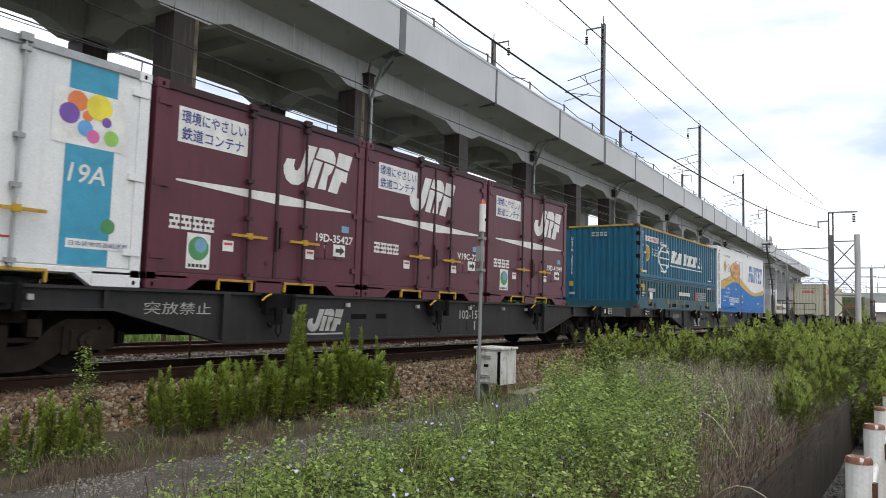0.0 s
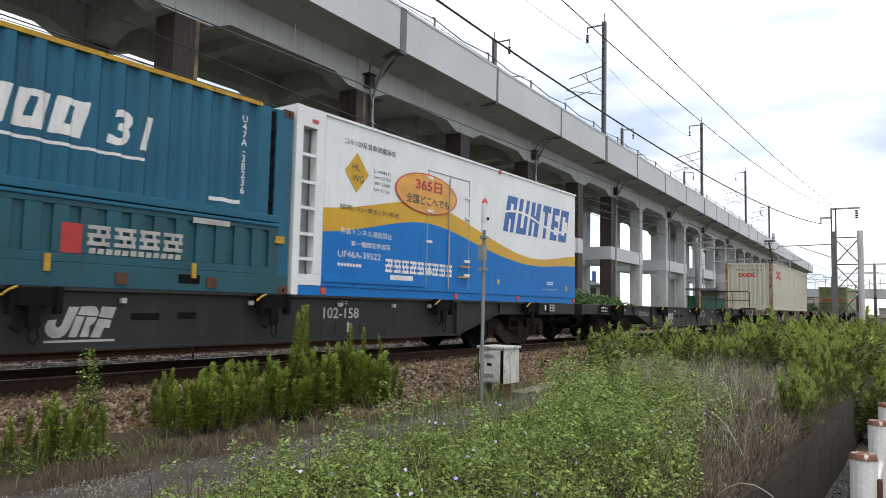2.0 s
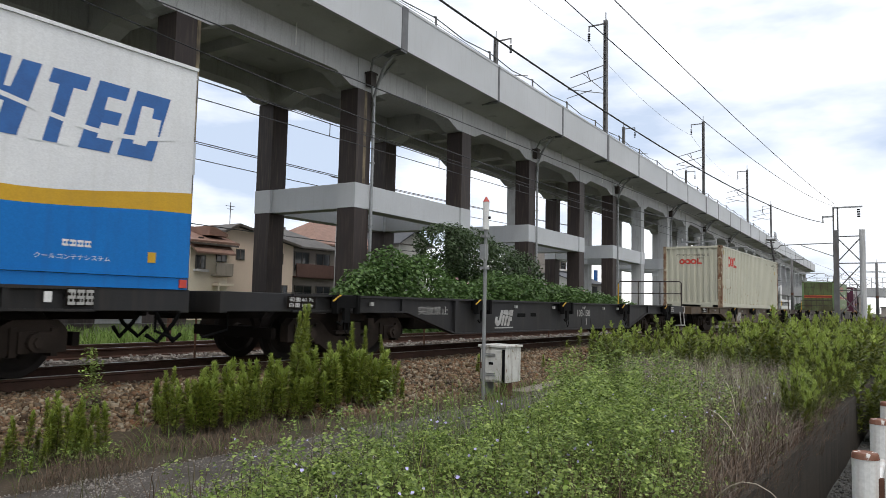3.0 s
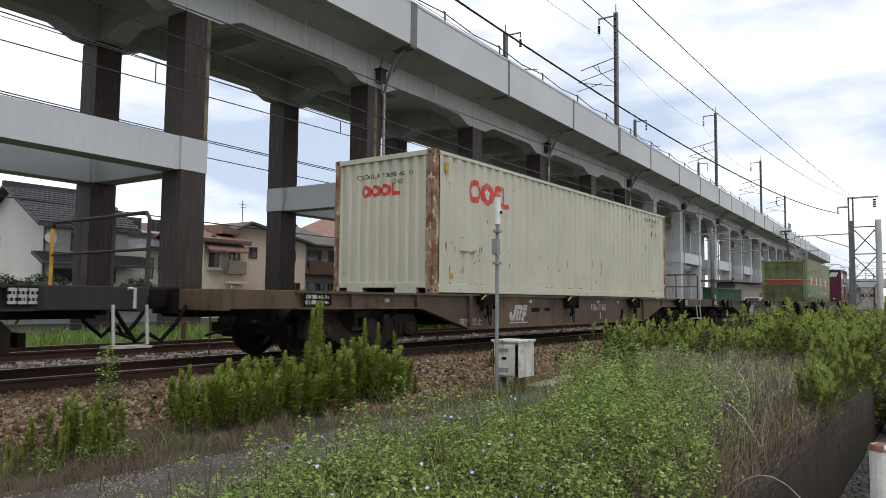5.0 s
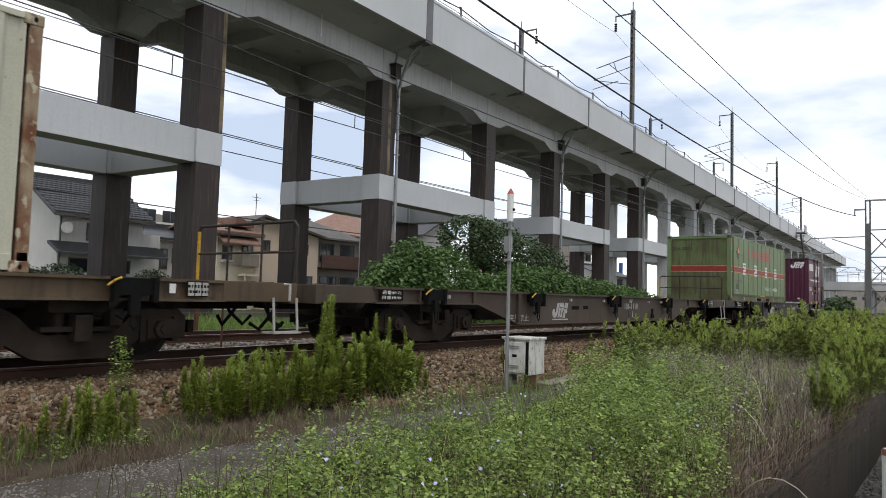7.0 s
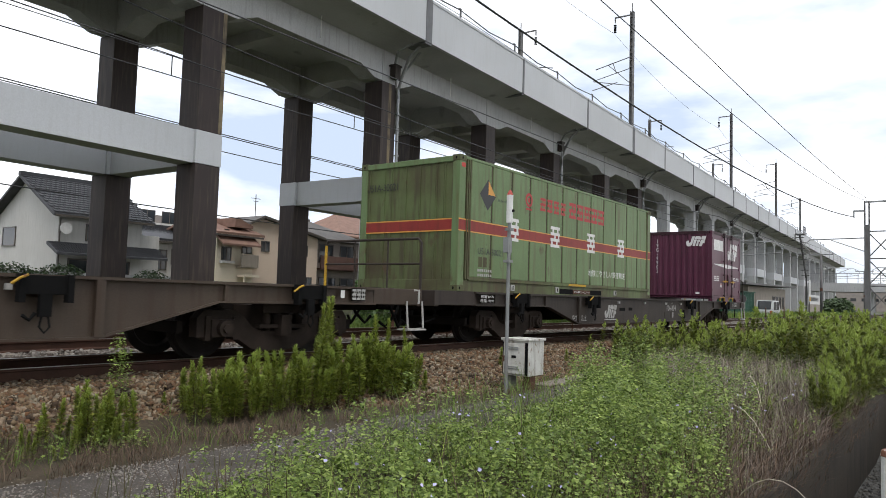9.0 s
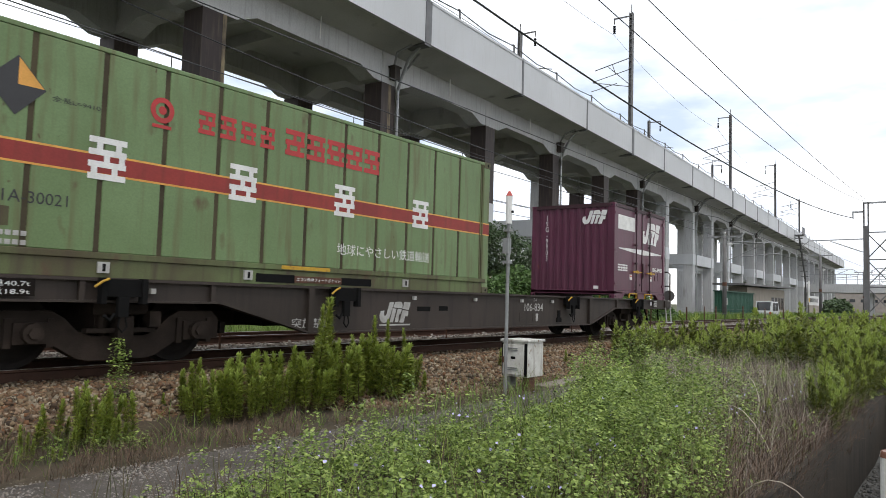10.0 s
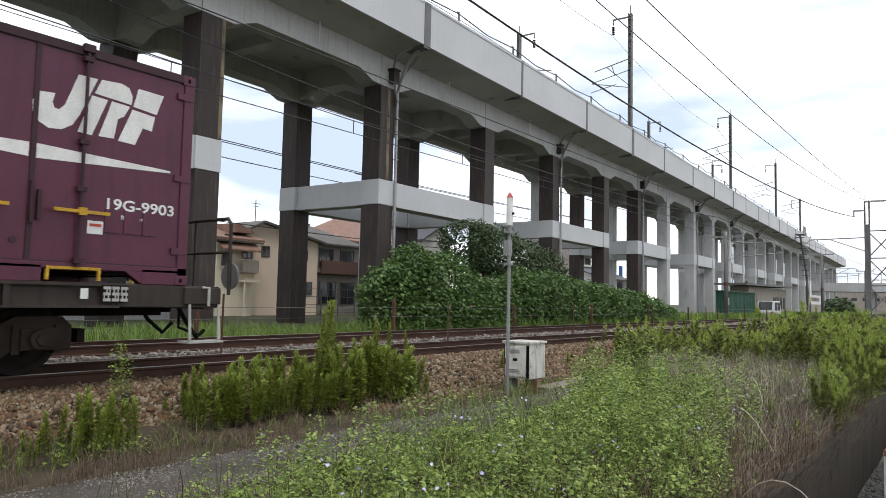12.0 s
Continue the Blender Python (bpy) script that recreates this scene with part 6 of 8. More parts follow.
def wire_fence():
    f = thing("wire_fence", "low fence of rusty iron posts and strained wire", "wire fence")
    xs = [3.0, 9.6, 16.45, 23.5, 30.3, 37.3, 43.9, 50, 57, 64, 71, 78]
    for i, x in enumerate(xs):
        part("post", boxes((x - .04, x + .04, 14.26, 14.34, -.4, .74 + .07 * (i % 3))), "brownpost", f, bevel=0.008)
    for z in (.62, .35):
        part("wire", tube(bmesh.new(), [(x, 14.25, z - (.02 if k % 2 else 0)) for k, x in enumerate(xs)], .005, 5), "mast", f)
    r = thing("marker_rod", "thin rusty iron rods standing between the tracks", "marker rod", "iron rods between the tracks", m=pose(7.6, 10.55, 0))
    part("rod", tube(bmesh.new(), [(0, 0, -.25), (0, 0, .92)], .02, 6), "brownpost", r)
    for x in (14.2, 21.0, 28.0, 35.0):
        copy_thing(r, pose(x, 10.55, -.1))


def line_pole(x, y, h, arms=True, reach=-4.0):
    p = thing("catenary_pole", "grey concrete catenary pole with bracket arms beside the track", "catenary pole", "catenary poles beside the track", m=pose(x, y, -.45))
    part("pole", tube(bmesh.new(), [(0, 0, 0), (0, 0, h)], .17, 14, .13), "mast", p, smooth=True)
    part("band", tube(bmesh.new(), [(0, 0, h * .43), (0, 0, h * .47)], .165, 14), "brownpost", p, "rusty steel band")
    part("plate", box(-.12, .12, -.2, -.16, 1.4, 1.9), "letter_dull", p)
    if arms:
        bm = tube(bmesh.new(), [(0, 0, 5.9), (0, reach * .85, 5.95), (0, reach, 5.6), (0, reach * .97, 5.15), (0, reach * .3, 4.95)], .035, 8)
        tube(bm, [(0, 0, 4.6), (0, reach * .72, 5.9)], .03, 6)
        tube(bm, [(0, -reach * .12, 6.0), (0, reach * .5, 6.05)], .04, 6)
        part("bracket", bm, "galv", p, "galvanised cantilever bracket")
        part("insulator", boxes(*[(-.07, .07, k * .09 - .55, k * .09 - .49, 5.85, 6.0) for k in range(4)], *[(-.06, .06, -.06 + reach * .0, .06, h + .05 + .1 * k, h + .11 + .1 * k) for k in range(3)]), "letter", p, "white insulators")
        part("crossarm", boxes((-.05, .05, -1.3, 1.3, h - .12, h), (-.05, .05, -1.28, -1.2, h, h + .25), (-.05, .05, 1.2, 1.28, h, h + .25)), "galv", p)


def gantry():
    g = thing("lattice_mast", "tall grey lattice feeder mast braced to a second post", "lattice mast", m=pose(51, 5.5, -.6))
    bm = boxes((-.15, -.09, -.15, -.09, 0, 8.2), (.09, .15, -.15, -.09, 0, 8.2), (-.15, -.09, .09, .15, 0, 8.2), (.09, .15, .09, .15, 0, 8.2), (-.145, .145, -.145, .145, 0, 6.7))
    for k in range(4):
        bx(bm, -.15, .15, -.15, -.11, 6.9 + k * .38, 6.96 + k * .38)
        bx(bm, -.15, .15, .11, .15, 6.9 + k * .38, 6.96 + k * .38)
    part("mast", bm, "mast", g)
    part("post", tube(bmesh.new(), [(0, -1.45, 0), (0, -1.45, 6.7)], .17, 12), "concrete", g, "round concrete post")
    bm = bmesh.new()
    for a, b in ((1.2, 2.9), (2.9, 4.6), (4.6, 6.3)):
        tube(bm, [(0, 0, a), (0, -1.45, b)], .035, 6)
        tube(bm, [(0, -1.45, a), (0, 0, b)], .035, 6)
        tube(bm, [(0, 0, b), (0, -1.45, b)], .035, 6)
    part("brace", bm, "mast", g)
    bm = boxes((-.05, .05, -1.5, .1, 8.1, 8.2), (-.05, .05, .1, .75, 7.55, 7.65), (-.04, .04, .68, .75, 7.2, 7.6))
    tube(bm, [(0, 0, 5.9), (0, 3.2, 5.85), (0, 3.6, 5.5), (0, 3.2, 5.1)], .035, 6)
    tube(bm, [(0, 0, 5.0), (0, 2.0, 5.8)], .03, 6)
    part("arm", bm, "galv", g, "galvanised bracket arms")
    part("insulator", boxes(*[(-.08, .08, -1.35 - .02, -1.21, 7.5 + .14 * k, 7.58 + .14 * k) for k in range(4)]), "black", g)


def cables():
    def run(name, pts, r, label="thin black overhead wire"):
        w = thing("overhead_wire", label, "overhead wire", "overhead wires")
        part("wire", tube(bmesh.new(), pts, r, 5), "wire", w)
    def sag(a, b, d, n=14):
        a, b = Vector(a), Vector(b)
        return [a.lerp(b, k / n) - Vector((0, 0, 4 * d * (k / n) * (1 - k / n))) for k in range(n + 1)]
    run("feeder", sag((-12, 24.4, 14.0), (53.9, 15.28, 7.38), 2.02, 30) + sag((53.9, 15.28, 7.38), (94.8, 15.28, 7.4), .4)[1:], .024, "thick black feeder cable sagging between poles")
    run("contact", [(-20, 8.76, 4.98), (54, 8.76, 4.98), (150, 8.76, 4.98)], .011, "thin copper contact wire over the near track")
    run("messenger", sag((-10, 12.55, 6.0), (54, 12.55, 5.9), .65) + sag((54, 12.55, 5.9), (95, 12.55, 5.9), .5)[1:], .012)
    run("contact", [(-20, 12.55, 5.05), (54, 12.55, 5.05), (150, 12.55, 5.05)], .011, "thin copper contact wire over the far track")
    for x in (7.6, 12.7, 17.45, 22.5, 27.5, 32.5):
        k = (x + 10) / 64
        z = 6.0 - .1 * k - 4 * .65 * k * (1 - k)
        run("dropper", [(x, 12.55, 5.05), (x, 12.55, z)], .012, "short dropper between contact wire and messenger")
    run("feeder", sag((-8, 8.06, 8.35), (51.3, 6.19, 6.66), 1.545, 24), .022, "thick black cable hung along the line")
    run("sky", sag((-6, 5.6, 7.64), (51, 5.5, 7.63), 1.29, 24), .010)
    run("sky", sag((-6, 5.5, 7.97), (51, 5.5, 7.77), .60, 24), .011)
    run("aux", [(-20, 12.9, 5.62), (54.6, 12.9, 5.47)], .008)
    hang = [VIA @ Vector((u, .15, 13.2 + h - 1.6)) for u, h in ((18.5, 11.5), (54.4, 11.5), (90.4, 11.3), (122.3, 10.7))]
    for a, b in zip(hang, hang[1:]):
        run("deck", sag(a, b, .9), .012, "thin wire strung between the masts on the viaduct")
    for z, y in ((10.95, 36), (11.1, 37), (9.9, 36), (6.0, 36)):
        run("street", sag((-5, y, z), (90, y + 3, z * 1.05), .8), .03)


def window(house, x, y, z, w, h, axis="y", sash=True):
    wd = new("window")
    wd.parent = house
    o = .05
    if axis == "y":
        part("frame", boxes((x, x + w, y - o, y, z, z + .07), (x, x + w, y - o, y, z + h - .07, z + h), (x, x + .07, y - o, y, z, z + h), (x + w - .07, x + w, y - o, y, z, z + h), (x + w / 2 - .035, x + w / 2 + .035, y - o, y, z, z + h)), "framemat", wd)
        part("pane", box(x + .06, x + w - .06, y - .03, y - .005, z + .06, z + h - .06), "glass", wd)
    else:
        part("frame", boxes((y - o, y, x, x + w, z, z + .07), (y - o, y, x, x + w, z + h - .07, z + h), (y - o, y, x, x + .07, z, z + h), (y - o, y, x + w - .07, x + w, z, z + h)), "framemat", wd)
        part("pane", box(y - .03, y - .005, x + .06, x + w - .06, z + .06, z + h - .06), "glass", wd)


def gable_roof(h, x0, x1, y0, y1, ze, zr, mat, over=.5, along="x"):
    """Two tiled slopes with overhang and a ridge."""
    t = .14
    if along == "x":
        ym = (y0 + y1) / 2
        k = (zr - ze) / (ym - y0)
        pts = [(y0 - over, ze - over * k), (ym, zr), (y1 + over, ze - over * k), (y1 + over, ze - over * k + t), (ym, zr + t), (y0 - over, ze - over * k + t)]
        rf = part("roof", prism(pts, x0 - over, x1 + over, axis="x"), mat, h)
        part("ridge", box(x0 - over, x1 + over, ym - .14, ym + .14, zr + t - .02, zr + t + .2), mat, rf)
    else:
        xm = (x0 + x1) / 2
        k = (zr - ze) / (xm - x0)
        pts = [(x0 - over, ze - over * k), (xm, zr), (x1 + over, ze - over * k), (x1 + over, ze - over * k + t), (xm, zr + t), (x0 - over, ze - over * k + t)]
        rf = part("roof", prism(pts, y0 - over, y1 + over), mat, h)
        part("ridge", box(xm - .14, xm + .14, y0 - over, y1 + over, zr + t - .02, zr + t + .2), mat, rf)
    return rf


def house(x0, x1, y0, y1, ze, zr, wall, roof, label, along="x", wins=(), lower=None):
    h = thing("house", label, "house", "houses behind the viaduct")
    z0 = -.6
    if along == "x":
        ym = (y0 + y1) / 2
        part("wall", prism([(y0, z0), (y1, z0), (y1, ze), (ym, zr), (y0, ze)], x0, x1, axis="x"), wall, h)
    else:
        xm = (x0 + x1) / 2
        part("wall", prism([(x0, z0), (x1, z0), (x1, ze), (xm, zr), (x0, ze)], y0, y1), wall, h)
    gable_roof(h, x0, x1, y0, y1, ze + .03, zr + .03, roof, along=along)
    for w in wins:
        window(h, *w)
    part("gutter", box(x0 - .4, x1 + .4, y0 - .55, y0 - .45, ze - .25, ze - .13), "framemat", h)
    if lower:
        a, b, d, z = lower
        part("porch_roof", prism([(y0 - d, z), (y0, z + .55), (y0, z + .70), (y0 - d, z + .12)], a, b, axis="x"), roof, h)
    return h


def hip_roof(h, x0, x1, y0, y1, ze, r0, r1, zr, mat, over=.5):
    """Four slopes up to a short ridge from r0 to r1, with tile courses on the front slope."""
    ym = (y0 + y1) / 2
    bm = bmesh.new()
    e = [bm.verts.new(q) for q in ((x0 - over, y0 - over, ze), (x1 + over, y0 - over, ze), (x1 + over, y1 + over, ze), (x0 - over, y1 + over, ze))]
    lo = [bm.verts.new(v.co - Vector((0, 0, .14))) for v in e]
    a, b = bm.verts.new((r0, ym, zr)), bm.verts.new((r1, ym, zr))
    for f in ((e[0], e[1], b, a), (e[1], e[2], b), (e[2], e[3], a, b), (e[3], e[0], a), lo[::-1]):
        bm.faces.new(f)
    for k in range(4):
        bm.faces.new((lo[k], lo[(k + 1) % 4], e[(k + 1) % 4], e[k]))
    bmesh.ops.recalc_face_normals(bm, faces=bm.faces[:])
    rf = part("roof", bm, mat, h)
    part("ridge", box(r0 - .1, r1 + .1, ym - .12, ym + .12, zr - .05, zr + .12), mat, rf)
    return rf


def tile_courses(rf, x0, x1, y0, ym, ze, zr, mat):
    """Courses of overlapping tiles on a front slope, each a little proud of the one below."""
    n = 15
    for i in range(n):
        f0, f1 = i / n, (i + 1) / n
        ya, yb, za, zb = y0 + (ym - y0) * f0, y0 + (ym - y0) * f1, ze + (zr - ze) * f0, ze + (zr - ze) * f1
        bm = bmesh.new()
        k = int((x1 - x0) / .26)
        for q in range(k):
            a = x0 + q * .26 + (.13 if i % 2 else 0)
            prism([(ya, za + .05), (yb, zb + .005), (yb, zb - .02), (ya, za - .02)], a + .02, a + .235, bm, "x")
        part("tile_course", bm, mat, rf, "course of dark grey roof tiles")


def apartment_block(x, y, w, floors):
    b = thing("apartment_building", "grey concrete apartment block with rows of balconies", "apartment building", "apartment blocks far behind", m=pose(x, y, -.5))
    part("wall", box(0, w, 0, 9, 0, floors * 3 + .7), "stucco_grey", b)
    for k in range(floors):
        part("balcony", box(-.2, w, -1.2, 0, 1.6 + 3 * k, 2.7 + 3 * k), "stucco", b)
        for j in range(int(w / 3)):
            window(b, .8 + 2.8 * j, -.0, 2.8 + 3 * k, 2.0, 1.4)


def houses():
    h = house(17.15, 21.75, 38, 45.7, 4.65, 6.7, "stucco", "tile", "white two-storey house with grey tiled gable roof", wins=((18.55, 37.99, 3.25, .55, .95), (17.7, 37.99, .6, 3.4, 1.7), (43.0, 17.14, 3.0, 1.7, 1.1, "x")), lower=(16.6, 22.7, 1.2, 2.42))
    tile_courses(h, 16.7, 22.2, 37.55, 41.85, 4.63, 6.90, "tile")
    tile_courses(h, 16.65, 22.65, 36.85, 38.0, 2.56, 3.12, "tile")
    part("side_wing", box(21.75, 23.2, 38.6, 44, -.6, 3.9), "stucco", h)
    part("dish", disc(bmesh.new(), (17.35, 3.82), .30, 37.55, 37.62, 18), "letter", h, "white satellite dish")
    part("downpipe", tube(bmesh.new(), [(17.2, 37.93, -.4), (17.2, 37.93, 4.4)], .04, 6), "framemat", h)
    h = house(22.9, 27.0, 41, 46.6, 3.95, 4.72, "stucco", "tile", "low cream house with a dark tiled roof", wins=((24.4, 40.99, 2.0, .8, 1.3), (25.5, 40.99, 2.4, .5, 1.0)))
    tile_courses(h, 22.5, 27.4, 40.55, 43.8, 3.9, 4.9, "tile")
    h = thing("house", "tan rendered two-storey house with a shallow grey roof", "house", "houses behind the viaduct")
    part("wall", prism([(30.45, -.6), (36.6, -.6), (36.6, 4.9), (31.3, 5.9), (30.45, 5.5)], 39.5, 46), "stucco_tan", h)
    part("roof", prism([(30.1, 5.36), (31.3, 5.93), (37.0, 4.86), (37.0, 5.0), (31.3, 6.08), (30.1, 5.5)], 39.1, 46.4), "slate", h)
    part("barge_board", prism([(30.1, 5.34), (31.3, 5.9), (37.0, 4.83), (37.0, 4.99), (31.3, 6.06), (30.1, 5.49)], 39.05, 39.1), "framemat", h)
    for q in ((31.35, 39.49, 3.6, .72, .75), (33.6, 39.49, .9, .6, .9), (35.2, 39.49, 1.0, .9, 1.0), (35.0, 39.49, 3.5, .6, .8)):
        window(h, *q)
    part("aerial", boxes((31.28, 31.32, 40.2, 40.24, 5.9, 7.6), (30.9, 31.7, 40.2, 40.23, 7.3, 7.33), (31.05, 31.55, 40.2, 40.23, 7.1, 7.13)), "mast", h, "thin television aerial")
    h = house(27.1, 29.95, 38.5, 44, 4.55, 5.35, "stucco_cream", "tile_red", "cream two-storey house with red tiled roofs", wins=((27.45, 38.49, 2.75, .75, .9), (29.0, 38.49, 3.3, .8, .5), (27.6, 38.49, 4.55, .35, .25)), lower=(27.0, 29.95, .8, 3.72))
    part("upper_gable", prism([(28.5, 5.0), (29.95, 5.0), (29.95, 5.15), (28.7, 5.65), (28.5, 5.6)], 38.6, 42), "tile_red", h, "small red tiled gable")
    part("bay_sill", box(27.35, 28.3, 38.2, 38.5, 2.6, 2.75), "letter", h)
    part("balcony", boxes((28.65, 29.95, 37.9, 38.0, 2.4, 3.2), (28.65, 29.95, 38.0, 38.5, 2.35, 2.45)), "shed", h, "beige balcony front")
    part("porch", boxes((28.7, 29.9, 37.7, 38.4, 1.75, 1.9), (28.75, 28.85, 37.75, 37.85, -.5, 1.75)), "stucco_cream", h)
    h = thing("house", "grey-brown two-storey house with a long brown balcony", "house", "houses behind the viaduct")
    part("wall", box(37.4, 42.6, 41, 47, -.6, 5.1), "stucco_grey", h)
    hip_roof(h, 37.4, 42.6, 41, 47, 5.1, 36.9, 39.6, 6.75, "slate")
    for q in ((38.1, 40.99, 3.2, 1.55, 1.5), (40.4, 40.99, 3.2, 1.55, 1.5), (38.2, 40.99, .3, 1.8, 1.8), (40.5, 40.99, .3, 1.6, 1.8)):
        window(h, *q)
    part("balcony", boxes((37.4, 42.7, 39.9, 40.0, 2.72, 3.72), (37.4, 42.7, 40.0, 41, 2.66, 2.76)), "balcony", h, "brown panelled balcony")
    h = thing("house", "house with a terracotta tiled hip roof", "house", "houses behind the viaduct")
    part("wall", box(45.6, 57.0, 46, 54, -.6, 6.1), "stucco_grey", h)
    hip_roof(h, 45.6, 57.0, 46, 54, 6.1, 48.5, 54.5, 8.6, "tile_red")
    window(h, 47, 45.99, 4.0, 1.3, 1.2)
    house(53.4, 58.0, 43, 50, 6.75, 8.0, "stucco", "tile", "white gabled house with dark eaves", along="y", wins=((54.2, 42.99, 4.2, 1.2, 1.2), (56.0, 42.99, 4.2, 1.0, 1.2)))
    house(96, 106, 44, 52, 4.5, 6.0, "stucco", "tile", "white house behind the far columns", wins=((98, 43.99, 2.6, 2.0, 1.5), (102, 43.99, 2.6, 2.0, 1.5)))
    apartment_block(122, 62, 9, 4)
    apartment_block(36, 75, 14, 3)
    s = thing("sign_board", "tall blue advertising sign by a white shop", "sign", m=pose(108, 46, -.5))
    part("panel", box(0, .9, 0, .3, 1.0, 7.4), "logo_blue", s)
    part("leg", box(.35, .55, .05, .25, 0, 1.0), "mast", s)
    w = thing("garden_wall", "grey concrete block wall along the houses", "garden wall", m=pose(0, 34, -.5))
    for k in range(6):
        part("panel", box(5 + 3 * k, 7.98 + 3 * k, 0, .15, 0, 2.0), "concrete", w)
    f = thing("mesh_fence", "thin grey mesh fence along the houses", "mesh fence", m=pose(28, 33, -.5))
    for k in range(14):
        part("post", box(1.5 * k - .03, 1.5 * k + .03, 0, .06, 0, 1.9), "mast", f)
    for z in (.4, .9, 1.4, 1.88):
        part("rail", box(0, 19.5, .01, .04, z, z + .03), "mast", f)
    for x, y, hh in ((41.0, 39.3, 11.9), (66, 38, 10.5), (24.0, 55, 9)):
        p = thing("utility_pole", "concrete utility pole with crossarms behind the viaduct", "utility pole", "utility poles", m=pose(x, y, -.5))
        part("pole", tube(bmesh.new(), [(0, 0, 0), (0, 0, hh)], .17, 10, .12), "concrete", p)
        part("crossarm", boxes((-.9, .9, -.05, .05, hh - .7, hh - .6), (-.7, .7, -.05, .05, hh - 1.5, hh - 1.4)), "mast", p)
        part("transformer", tube(bmesh.new(), [(.3, -.2, hh - 3.0), (.3, -.2, hh - 2.1)], .25, 10), "mast", p)
    c = thing("parked_car", "small silver car parked before a house", "car", m=pose(42.6, 36.5, -.45))
    car_body(c, 3.4, 1.45, "vanpaint")


def car_body(c, L, hgt, mat):
    part("body", prism([(0, .25), (L, .25), (L, .75), (L * .97, .85), (L * .86, .9), (L * .70, hgt), (L * .12, hgt), (L * .02, .95), (0, .8)], -.75, .75), mat, c, bevel=0.06)
    part("side_window", boxes((L * .16, L * .42, -.76, .76, .95, hgt - .12), (L * .45, L * .70, -.76, .76, .95, hgt - .12)), "glass", c)
    part("windscreen", prism([(L * .84, .93), (L * .705, hgt - .06), (L * .715, hgt - .04), (L * .855, .95)], -.65, .65), "glass", c)
    part("rear_window", prism([(L * .028, .98), (L * .115, hgt - .08), (L * .105, hgt - .06), (L * .015, 1.0)], -.6, .6), "glass", c)
    for x in (L * .18, L * .80):
        for y in (-.72, .58):
            w = part("wheel", disc(bmesh.new(), (x, .28), .28, y - .03, y + .17, 18), "black", c)
            part("rim", disc(bmesh.new(), (x, .28), .16, y - .04, y + .18, 12), "galv", w)
    part("headlight", boxes((L - .02, L + .01, -.68, -.4, .62, .76), (L - .02, L + .01, .4, .68, .62, .76)), "letter", c)
    part("tail_light", boxes((-.01, .02, -.72, -.55, .6, .85), (-.01, .02, .55, .72, .6, .85)), "letter_red", c)


